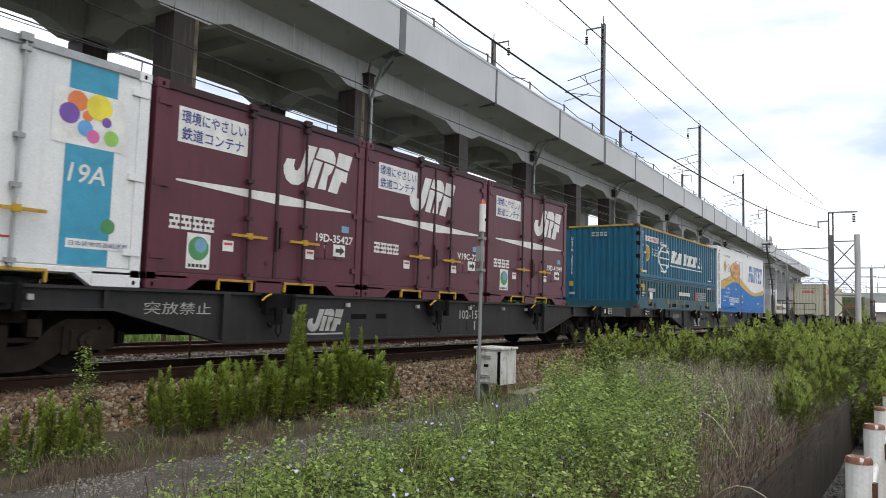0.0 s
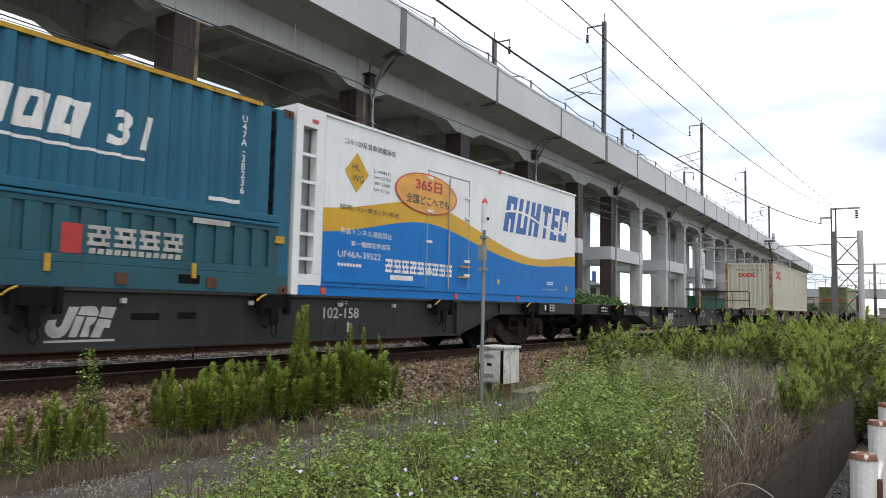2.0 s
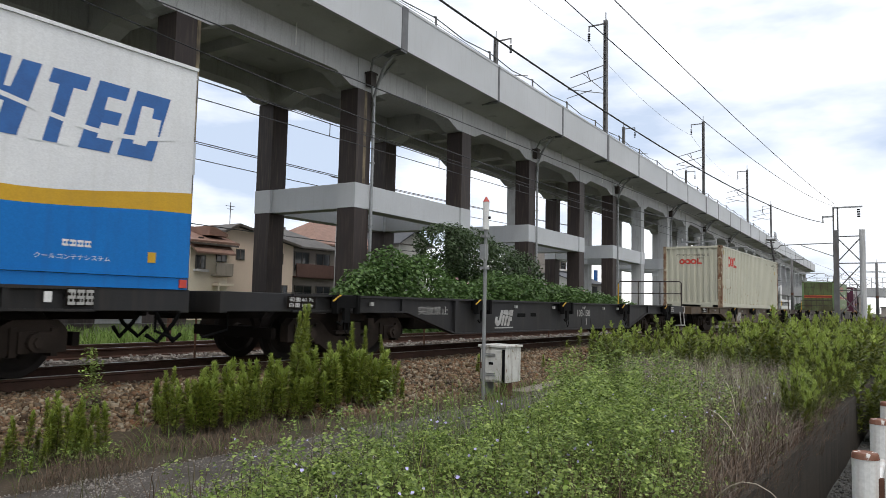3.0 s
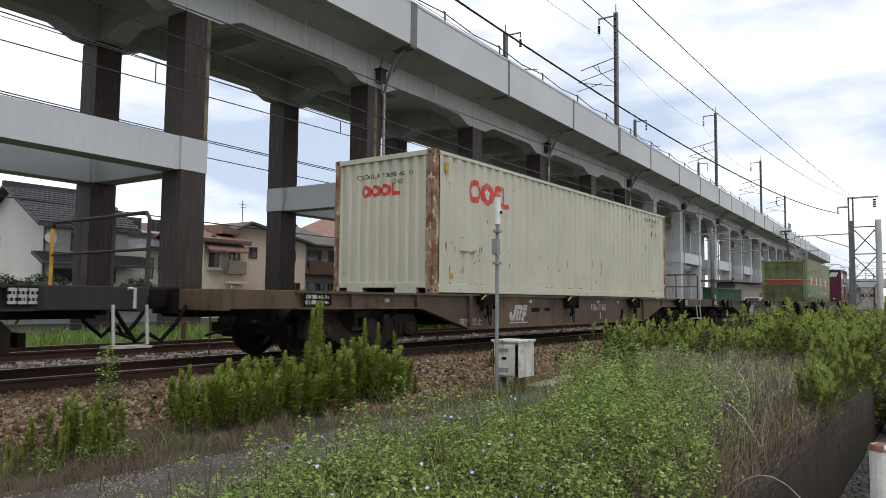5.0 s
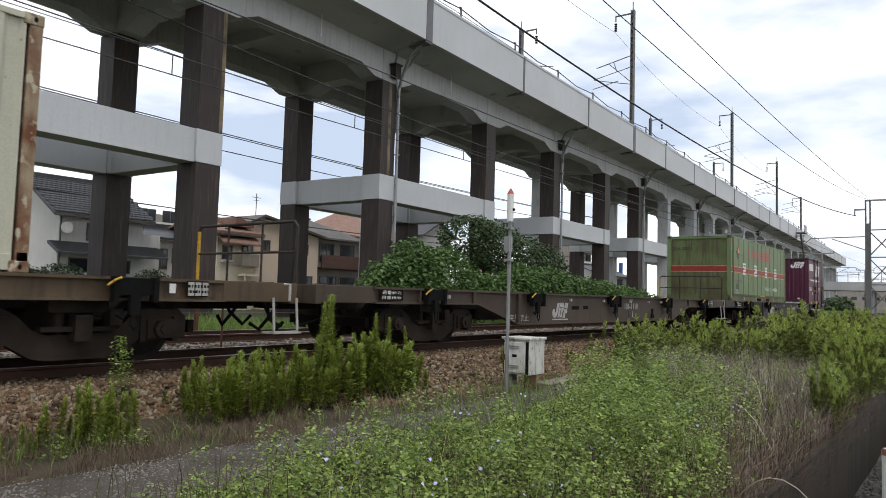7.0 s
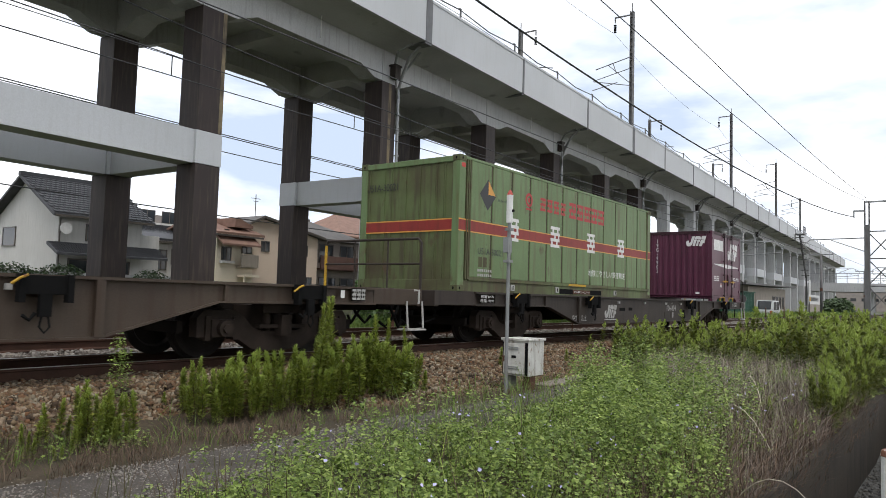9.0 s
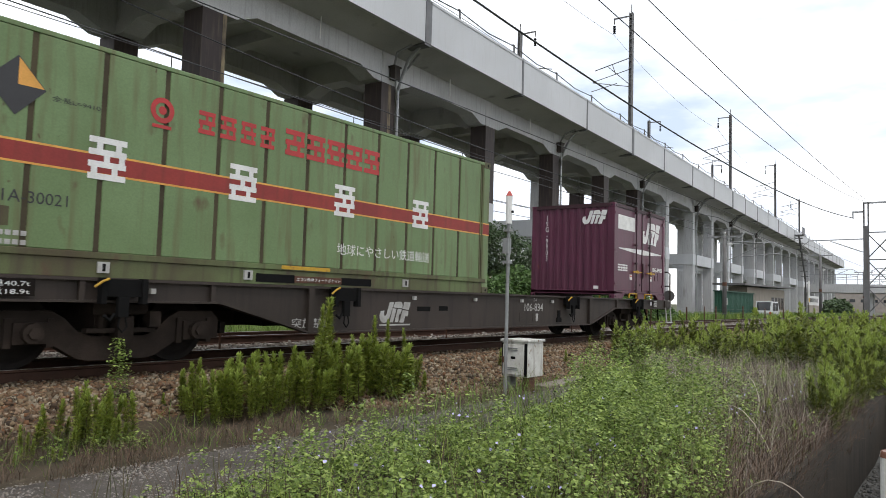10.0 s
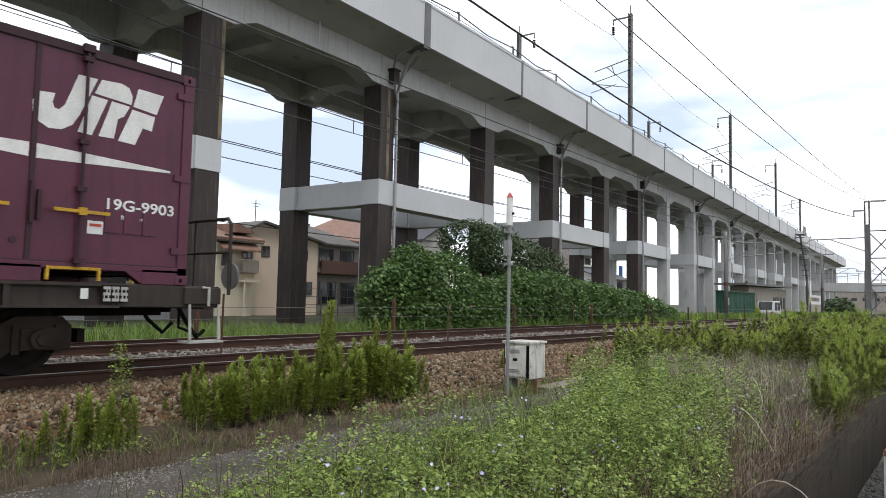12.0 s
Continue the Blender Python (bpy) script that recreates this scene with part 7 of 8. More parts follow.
def far_yard():
    s = thing("green_shed", "dark green corrugated steel shed beside the line", "shed", m=pose(63.2, 17.5, -.45))
    xs, ds, _ = folds(38, 0, 10.4, .05, 1)
    part("wall", sheet(xs, ds, 0, 2.55, 0), "shedgreen", s)
    xe, de, _ = folds(3, 0, .7, .05, 1)
    part("wall", sheet(xe, de, 0, 2.55, 0, "end"), "shedgreen", s)
    part("roof", box(-.1, 10.5, -.1, .8, 2.55, 2.63), "shedgreen", s)
    b = thing("depot_building", "beige single-storey building with a flat projecting roof", "building", m=pose(74.5, 18.3, -.45))
    part("wall", box(0, 17, 0, 1.8, 0, 3.3), "shed", b)
    part("roof", prism([(-4.0, 3.32), (19.0, 3.55), (19.0, 3.7), (-4.0, 3.5)], -.8, 2.2), "mast", b)
    for k in range(4):
        window(b, 10.4 + 1.6 * k, 0, 1.0, 1.1, 1.4)
    part("shutter", box(3.0, 8.5, -.05, 0, 0, 2.6), "shed", b)
    v = thing("parked_van", "silver minivan parked beside the depot", "van", m=pose(72.6, 16.4, -.45))
    car_body(v, 4.0, 1.85, "vanpaint")
    sg = thing("sign_board", "white sign board with a dark name on a fence", "sign", m=pose(100, 17.2, -.45))
    part("board", box(0, 9, 0, .1, 1.7, 2.9), "letter", sg)
    lay(bars(1.0, 2.1, 5.5, .5, 7), "name_bar", "letter_dark", sg, -.01, "side")
    part("fence", boxes(*[(k * .9, k * .9 + .75, .02, .08, 0, 1.7) for k in range(10)]), "shed", sg)
    part("leg", boxes((.3, .45, .0, .15, 0, 1.7), (8.4, 8.6, 0, .15, 0, 1.7)), "mast", sg)
    t = thing("traffic_sign", "tall white and yellow notice board on a post", "sign", m=pose(96, 16.5, -.45))
    part("board", box(0, .9, 0, .08, 2.0, 4.6), "letter", t)
    part("patch", box(.05, .85, -.02, 0, 2.05, 2.6), "yellow", t)
    part("leg", box(.38, .5, .02, .1, 0, 2.0), "mast", t)
    br = thing("overpass", "grey concrete road overpass with railings across the line", "overpass", kind="structure", m=pose(170, 0, 0))
    part("deck", box(0, 9, -60, 40, 4.3, 6.1), "concrete", br)
    part("railing", boxes(*[(0, .1, -60 + 2 * k, -59.88 + 2 * k, 6.1, 8.2) for k in range(50)], (0, .1, -60, 40, 8.1, 8.2), (0, .1, -60, 40, 7.1, 7.18)), "galv", br)
    for y in (-40, -22, -4, 17.5, 31):
        part("pier", box(2, 6, y, y + 1.4, -.6, 4.3), "concrete", br)
    st = thing("stairway", "steel maintenance stairway and landing on the viaduct", "stairway", m=VIA @ pose(138, -2.1, 0))
    part("landing", box(-1.3, 1.3, -1.4, 0, 13.6, 13.72), "mast", st)
    for x in (-1.25, 0, 1.25):
        part("post", box(x - .05, x + .05, -1.38, -1.28, 13.72, 15.0), "mast", st)
    for z in (14.3, 14.95):
        part("rail", box(-1.3, 1.3, -1.37, -1.3, z, z + .07), "mast", st)
    bm = bmesh.new()
    for a, b_ in (((-2, 13.6), (6, 6.2)), ((-1.2, 13.6), (6.8, 6.2))):
        tube(bm, [(a[0], -.8, a[1]), (b_[0], -.8, b_[1])], .12, 6)
    for k in range(8):
        bx(bm, -1.8 + k, -.9 + k, -1.4, -.2, 13.0 - .92 * k, 13.1 - .92 * k)
    for z in (0, 6):
        tube(bm, [(6.4, -.8, -.5), (6.4, -.8, 6.2)], .12, 6)
    part("flight", bm, "mast", st)
    for k, (y0, y1, z) in enumerate(((-90, -40, 9), (-40, -14, 6), (16, 24, 4), (34, 60, 11), (60, 110, 9))):
        d = thing("distant_building", "pale low building on the horizon", "building", "buildings on the horizon", m=pose(330 + 30 * k, y0, -.5))
        part("wall", box(0, 14, 0, y1 - y0, 0, z), "stucco_grey", d)
        part("roof", box(-.4, 14.4, -.4, y1 - y0 + .4, z, z + .5), "slate", d)
        for j in range(int((y1 - y0) / 5)):
            window(d, 1.5 + 5 * j, 0, z * .45, 2.6, 1.6, axis="x")


relay_cabinet()
marker_post()
kerb_slab()
guard_posts()
wire_fence()
for x, y, h in ((54.6, 15.0, 6.5), (94.8, 15.0, 7.7), (135, 15.0, 7.5), (175, 15, 7.5)):
    line_pole(x, y, h)
for x, y, h in ((92, 6.0, 7.0), (125, 6.0, 7.5), (165, 6.0, 8)):
    line_pole(x, y, h, reach=3.5)
gantry()
cables()
houses()
far_yard()


# ---------------------------------------------------------------- plants
LEAF_V = np.array([(0, 0, 0), (.34, .12, .05), (.46, .42, .08), (0, 1, -.06), (-.46, .42, .08), (-.34, .12, .05), (0, .45, -.02)])
LEAF_F = np.array([(0, 1, 2, 6), (6, 2, 3, 3), (0, 6, 4, 5), (6, 3, 4, 4)])
LEAF_T = np.array([(0, 1, 6), (1, 2, 6), (2, 3, 6), (0, 6, 5), (5, 6, 4), (4, 6, 3)])
VINE_T = np.array([(0, 1, 2), (0, 2, 3), (0, 3, 4)])
THIN_V = np.array([(0, 0, 0), (.09, .45, .02), (0, 1, -.08), (-.09, .45, .02)])
THIN_T = np.array([(0, 1, 3), (1, 2, 3)])


def turned(v0, t0, pos, yaw, pitch, roll, size, seed_scale=None):
    """Copies of a small leaf: pitch lifts its tip, roll turns it about its midrib."""
    n = len(pos)
    v = v0[None] * (size[:, None, None] if size.ndim == 1 else size[:, None, :])
    cy, sy, cp, sp, cr, sr = [a[:, None] for a in (np.cos(yaw), np.sin(yaw), np.cos(pitch), np.sin(pitch), np.cos(roll), np.sin(roll))]
    x, y, z = v[..., 0], v[..., 1], v[..., 2]
    x, z = x * cr + z * sr, -x * sr + z * cr
    y, z = y * cp - z * sp, y * sp + z * cp
    x, y = x * cy - y * sy, x * sy + y * cy
    out = np.stack([x, y, z], -1) + pos[:, None, :]
    f = (t0[None] + (np.arange(n) * len(v0))[:, None, None]).reshape(-1, t0.shape[1])
    return out.reshape(-1, 3), f


def blades(pos, yaw, lean, h, w):
    """Grass blades: three joints, bowed over."""
    n = len(pos)
    d = np.stack([np.cos(yaw), np.sin(yaw), np.zeros(n)], 1)
    s = np.stack([-np.sin(yaw), np.cos(yaw), np.zeros(n)], 1)
    up = np.array([0, 0, 1.0])
    rows = []
    for k, (f, wd) in enumerate(((0, 1), (.5, .8), (.85, .5))):
        c = pos + d * (lean * h * f ** 2)[:, None] + up * (h * f * (1 - .25 * lean * f))[:, None]
        rows += [c - s * (w * wd)[:, None], c + s * (w * wd)[:, None]]
    rows.append(pos + d * (lean * h)[:, None] + up * (h * (1 - .3 * lean))[:, None])
    v = np.stack(rows, 1)
    t = np.array([(0, 1, 3), (0, 3, 2), (2, 3, 5), (2, 5, 4), (4, 5, 6)])
    return v.reshape(-1, 3), (t[None] + (np.arange(n) * 7)[:, None, None]).reshape(-1, 3)


def join(*vf):
    vs, fs, o = [], [], 0
    for v, f in vf:
        vs.append(v)
        fs.append(f + o)
        o += len(v)
    return np.concatenate(vs), np.concatenate(fs)


def stuff(name, vf, mat, label, category):
    return tagged(new(name, soup(name, vf[0], vf[1], mat)), label, category, kind="stuff")


def gz_(y):
    return np.interp(y, [1.3, 1.5, 3.0, 5.2, 6.3, 6.7, 7.5, 14.2, 15.2, 60], [-.62, -.6, -.53, -.54, -.59, -.54, -.40, -.40, -.45, -.45])


def lumps(x, y, s, off=0.0):
    return np.array([noise.noise(Vector((a * s + off, b * s, off))) for a, b in zip(x, y)])


def dryness(x, y):
    """How far the ground belongs to the dry brown patch along the ditch."""
    r = y / np.maximum(x, .5) + .05 * lumps(x, y, .8, 4.)
    hi = np.interp(x, [4.5, 6.4, 9.2, 12.5, 20], [.255, .275, .315, .38, .38])
    return (x > 3) * np.clip((hi - r) / .05 + .5, 0, 1) * np.clip((r - .13) / .03 + .5, 0, 1) * np.clip((x - 3.6) / 1.2, 0, 1) * np.clip((19 - x) / 2, 0, 1)


rng = np.random.default_rng(11)


def carpet(n, x0, x1, y0, y1, power):
    x = x0 + (x1 - x0) * rng.random(n) ** power
    return x, rng.uniform(y0, y1, n)


def vines():
    # clumps of leaves of uneven height, with dark gaps between them
    n = 8600
    x, y = carpet(n, 1.2, 21, 1.42, 5.0, 1.45)
    behind = rng.uniform(-9, 1.3, 900)
    x, y, n = np.append(x, behind), np.append(y, rng.uniform(1.45, 4.5, 900)), n + 900
    edge = 4.30 + .055 * np.clip(x - 4, 0, 8) + .25 * lumps(x, y, .9)
    keep = (y < edge) & ((y < .53 * x) | (y < 4.0)) & (rng.random(n) > dryness(x, y) * .86)
    x, y = x[keep], y[keep]
    rise = .04 + .12 * np.clip(.5 + lumps(x, y, .75, 5.), 0, 1) + .60 * np.clip(lumps(x, y, 1.8, 9.), 0, 1) + .50 * np.clip(lumps(x, y, 4.6, 2.) - .05, 0, 1) + .42 * rng.random(len(x)) ** 4
    rise = np.where(y > .50 * x, np.minimum(rise, .26), rise)
    rise *= np.clip((4.9 - y) / 1.0, .3, 1) * np.clip(x / 4.5, .65, 1)
    per = 44
    m = len(x) * per
    cx, cy, ch = np.repeat(x, per), np.repeat(y, per), np.repeat(rise, per)
    rad = rng.random(m) ** .6 * np.repeat(rng.uniform(.045, .12, len(x)), per) * (1 + .02 * np.abs(cx))
    ang = rng.uniform(0, 6.28, m)
    px, py = cx + rad * np.cos(ang), cy + rad * np.sin(ang)
    pz = gz_(py) + .02 + ch * (1 - (rad / .19) ** 2 * .8).clip(.1, 1) * rng.uniform(.65, 1.1, m)
    size = np.repeat(rng.choice([.5, .65, .8, 1.0, 1.25], len(x)), per) * rng.uniform(.012, .028, m) * (1 + .025 * np.abs(cx))
    a = turned(LEAF_V[[0, 1, 2, 3, 4]], VINE_T, np.stack([px, py, pz], 1), ang - 1.57 + rng.normal(0, .6, m), rng.uniform(-.75, .4, m), rng.normal(0, .5, m), size)
    stuff("creeping_weeds", a, "leaf_vine", "fresh green creeping vines and weeds covering the bank", "weeds")
    # tendrils and stalks
    k = 2200
    x, y = carpet(k, 1.5, 16, 1.6, 4.3, 1.3)
    pos = np.stack([x, y, gz_(y)], 1)
    stuff("weed_stalks", blades(pos, rng.uniform(0, 6.28, k), rng.uniform(.1, .9, k), rng.uniform(.25, .65, k), np.full(k, .003)), "stem", "thin green and brown weed stalks", "weeds")
    k = 420
    x, y = carpet(k, 2.6, 12, 1.8, 4.4, 1.3)
    keep = (y < .52 * x) | (y < 4.1)
    x, y, k = x[keep], y[keep], int(keep.sum())
    pos = np.stack([x, y, gz_(y) + rng.uniform(.05, .3, k)], 1)
    stuff("tendrils", blades(pos, rng.uniform(0, 6.28, k), rng.uniform(.6, 2.0, k), rng.uniform(.2, .5, k), np.full(k, .0022)), "leaf_young", "thin pale tendrils arching out of the weeds", "weeds")
    k = 230
    x, y = carpet(k, 3.0, 12, 1.8, 4.1, 1.2)
    pos = np.stack([x, y, gz_(y) + rng.uniform(.28, .46, k)], 1)
    stuff("morning_glories", turned(LEAF_V * np.array([1.3, 1, 1]), LEAF_T, pos, rng.uniform(0, 6.28, k), rng.uniform(.2, 1.2, k), rng.uniform(-1, 1, k), rng.uniform(.016, .028, k)), "flower", "small pale violet flowers among the weeds", "flowers")


def tall_weeds():
    """Leafy weeds that stand out of the carpet."""
    spots = [(x, y, h) for x, y, h in zip(rng.uniform(2.6, 14.0, 260), rng.uniform(1.9, 4.4, 260), rng.uniform(.3, .6, 260))]
    for _ in range(46):
        x = 9.4 + rng.normal(0, .7)
        spots.append((x, x * rng.uniform(.36, .47), rng.uniform(.5, .95)))
    spots += [(8.6 + rng.normal(0, .09), 4.05 + rng.normal(0, .07), rng.uniform(.9, 1.3)) for _ in range(6)]
    spots += [(9.3 + rng.normal(0, .25), 3.7 + rng.normal(0, .12), rng.uniform(.7, 1.1)) for _ in range(10)]
    spots += [(4.0 + rng.normal(0, .05), 7.2 + rng.normal(0, .04), rng.uniform(.55, .85)) for _ in range(4)]
    spots += [(rng.uniform(2.4, 3.8), rng.uniform(5.9, 6.35), rng.uniform(.12, .26)) for _ in range(16)]
    spots += [(x, y, h) for x, y, h in zip(rng.uniform(2.6, 9.5, 130), rng.uniform(1.9, 4.2, 130), rng.uniform(.6, .95, 130))]
    spots += [(2.9, 4.25, .4), (3.6, 4.3, .45), (3.9, 4.4, .42), (2.5, 4.2, .35)]
    parts = []
    for x, y, h in spots:
        if y < 5:
            h *= min(1, max(.5, (4.8 - y) / 1.1)) * min(1, max(.7, x / 4.5)) * (.5 if y > .5 * x and x > 5 else 1)
        if dryness(np.array([x]), np.array([y]))[0] > rng.uniform(.5, 1.3):
            continue
        n = int(130 * h / .6)
        f = rng.random(n) ** .8
        yaw = np.arange(n) * 2.4 + rng.uniform(0, 6)
        r = .03 + .11 * (1 - f) * rng.random(n)
        pos = np.stack([x + r * np.cos(yaw), y + r * np.sin(yaw), gz_(y) + h * (.15 + .85 * f)], 1)
        parts.append(turned(LEAF_V[[0, 1, 2, 3, 4]], VINE_T, pos, yaw - 1.57 + rng.normal(0, .4, n), rng.uniform(-.5, .5, n), rng.normal(0, .4, n), rng.uniform(.016, .036, n)))
    stuff("leafy_weeds", join(*parts), "leaf_vine", "taller broad-leaved green weeds", "weeds")


def rod(h, n, seed, width=1.0, wide=1.15):
    """The leaves of one goldenrod stalk."""
    g = np.random.default_rng(seed)
    f = np.sort(g.random(n)) ** .9
    yaw = np.arange(n) * 2.399 + g.normal(0, .3, n)
    z = h * (.18 + .82 * f)
    pos = np.stack([.006 * np.cos(yaw), .006 * np.sin(yaw), z], 1)
    size = (.034 + .042 * np.sin(np.pi * np.clip(f * .85 + .08, 0, 1))) * g.uniform(.7, 1.3, n) * width
    pitch = .36 + .75 * f ** 2.5 + g.normal(0, .28, n)
    s = np.stack([size * wide, size, size], 1)
    return turned(THIN_V, THIN_T, pos, yaw - 1.57, pitch, g.normal(0, .3, n), s), f


def goldenrods():
    kinds = []
    for i, h in enumerate((.55, .68, .80, .62, .92, .74, 1.35)):
        (v, f), fr = rod(h, int(300 * h / .6), 40 + i, 1.0, 1.5)
        top = fr > 1 - .10 / h
        face_top = np.repeat(top, len(THIN_T))
        st = mesh_of("stalk", tube(bmesh.new(), [(0, 0, 0), (.01, 0, h * .5), (0, .01, h * .98)], .006, 5, .003), "stem")
        kinds.append((h, st, soup("foliage", v, f[~face_top], "leaf_gold"), soup("tip", v, f[face_top], "leaf_young")))
    def plant(x, y, k, s=1.0, lean=0.0):
        h, st, lf, tp = kinds[k]
        p = thing("goldenrod", "green goldenrod stalk with narrow leaves and pale tip", "goldenrod", "goldenrod stalks beside the ballast", m=pose(x, y, float(gz_(y)), rng.normal(0, 5), rng.normal(0, 5), rng.uniform(0, 360)) @ Matrix.Diagonal((s, s, s, 1)))
        for nm, me in (("stalk", st), ("foliage", lf), ("tip", tp)):
            o = new(nm, me)
            o.parent = p
            if nm != "stalk":
                tagged(o, kind="stuff")
    for _ in range(150):
        x = rng.uniform(4.35, 8.15)
        y = rng.uniform(6.35, 6.95) - .04 * (x - 4.5)
        env = np.interp(x, [4.3, 4.7, 5.6, 6.3, 7.0, 7.6, 8.2], [.55, .78, .80, .92, 1.0, .85, .62])
        k = int(rng.integers(0, 6))
        plant(x, y, k, float(env * rng.uniform(.70, 1.14) * .80 / kinds[k][0]))
    for x, y, h in ((6.05, 6.55, 1.42), (6.22, 6.62, 1.30), (6.55, 6.6, 1.40), (7.05, 6.4, 1.20), (7.9, 6.5, 1.0), (7.5, 6.6, 1.1)):
        plant(x, y, 6, h / 1.35)
    for _ in range(36):
        plant(3.32 + rng.normal(0, .17), 6.38 + rng.normal(0, .13), int(rng.integers(0, 6)), rng.uniform(.40, .78))
    for _ in range(14):
        plant(rng.uniform(2.2, 2.9), rng.uniform(6.0, 6.5), int(rng.integers(0, 6)), rng.uniform(.2, .38))
    for x, y, s in ((4.4, 7.05, .4), (10.9, 6.9, .8), (11.1, 6.8, .7), (11.4, 6.9, .6), (13.1, 6.7, .7)):
        plant(x, y, 3, s)


def far_rods():
    """The thick growth of goldenrod along the ditch and farther down the line."""
    parts, tops = [], []
    lib = [rod(h, int(80 * h / .6), 70 + i, 1.3, 2.2) for i, h in enumerate((.6, .75, .9, .7, 1.0))]
    near = [rod(h, int(190 * h / .6), 80 + i, 1.0, 1.25) for i, h in enumerate((.6, .75, .9, .7, 1.0))]
    spots = []
    for _ in range(430):
        x = rng.uniform(9.3, 20)
        spots.append((x, rng.uniform(1.35, max(1.6, .155 * x)), .42 + .026 * x))
    for _ in range(330):
        cx, cy, cs = 15 + 45 * rng.random() ** 1.5, rng.uniform(1.6, 6.6), rng.uniform(.65, 1.25)
        for _ in range(4):
            spots.append((cx + rng.normal(0, .22), cy + rng.normal(0, .22), cs))
    for _ in range(160):
        spots.append((rng.uniform(15, 19), rng.uniform(4.4, 6.3), .85))
    for _ in range(26):
        x = rng.uniform(6.5, 14)
        spots.append((x, max(1.5, x * rng.uniform(.17, .30)), .42))
    for _ in range(240):
        x = 15.0 + 22 * rng.random() ** 1.2
        spots.append((x, rng.uniform(.6, 1.4), 1.0 + .016 * x))
    for x, y, s in spots:
        (v, f), fr = (near if x < 14.5 else lib)[int(rng.integers(0, 5))]
        a = rng.uniform(0, 6.28)
        s = s * rng.uniform(.8, 1.2) * (1 + .5 * lumps([x], [y], .3, 3.)[0])
        tilt = rng.normal(0, .12, 2)
        w = v * s
        w = np.stack([w[:, 0] * math.cos(a) - w[:, 1] * math.sin(a) + tilt[0] * w[:, 2] + x, w[:, 0] * math.sin(a) + w[:, 1] * math.cos(a) + tilt[1] * w[:, 2] + y, w[:, 2] + (gz_(y) if y > 1.3 else -1.5)], 1)
        face_top = np.repeat(fr > .82, len(THIN_T))
        parts.append((w, f[~face_top]))
        tops.append((w, f[face_top]))
    stuff("goldenrod_thicket", join(*parts), "leaf_thicket", "dense green goldenrod thicket along the line", "weeds")
    v, f = join(*tops)
    used = np.unique(f)
    back = np.zeros(len(v), int)
    back[used] = np.arange(len(used))
    stuff("goldenrod_tips", (v[used], back[f]), "leaf_young", "yellow-green young goldenrod tips", "weeds")


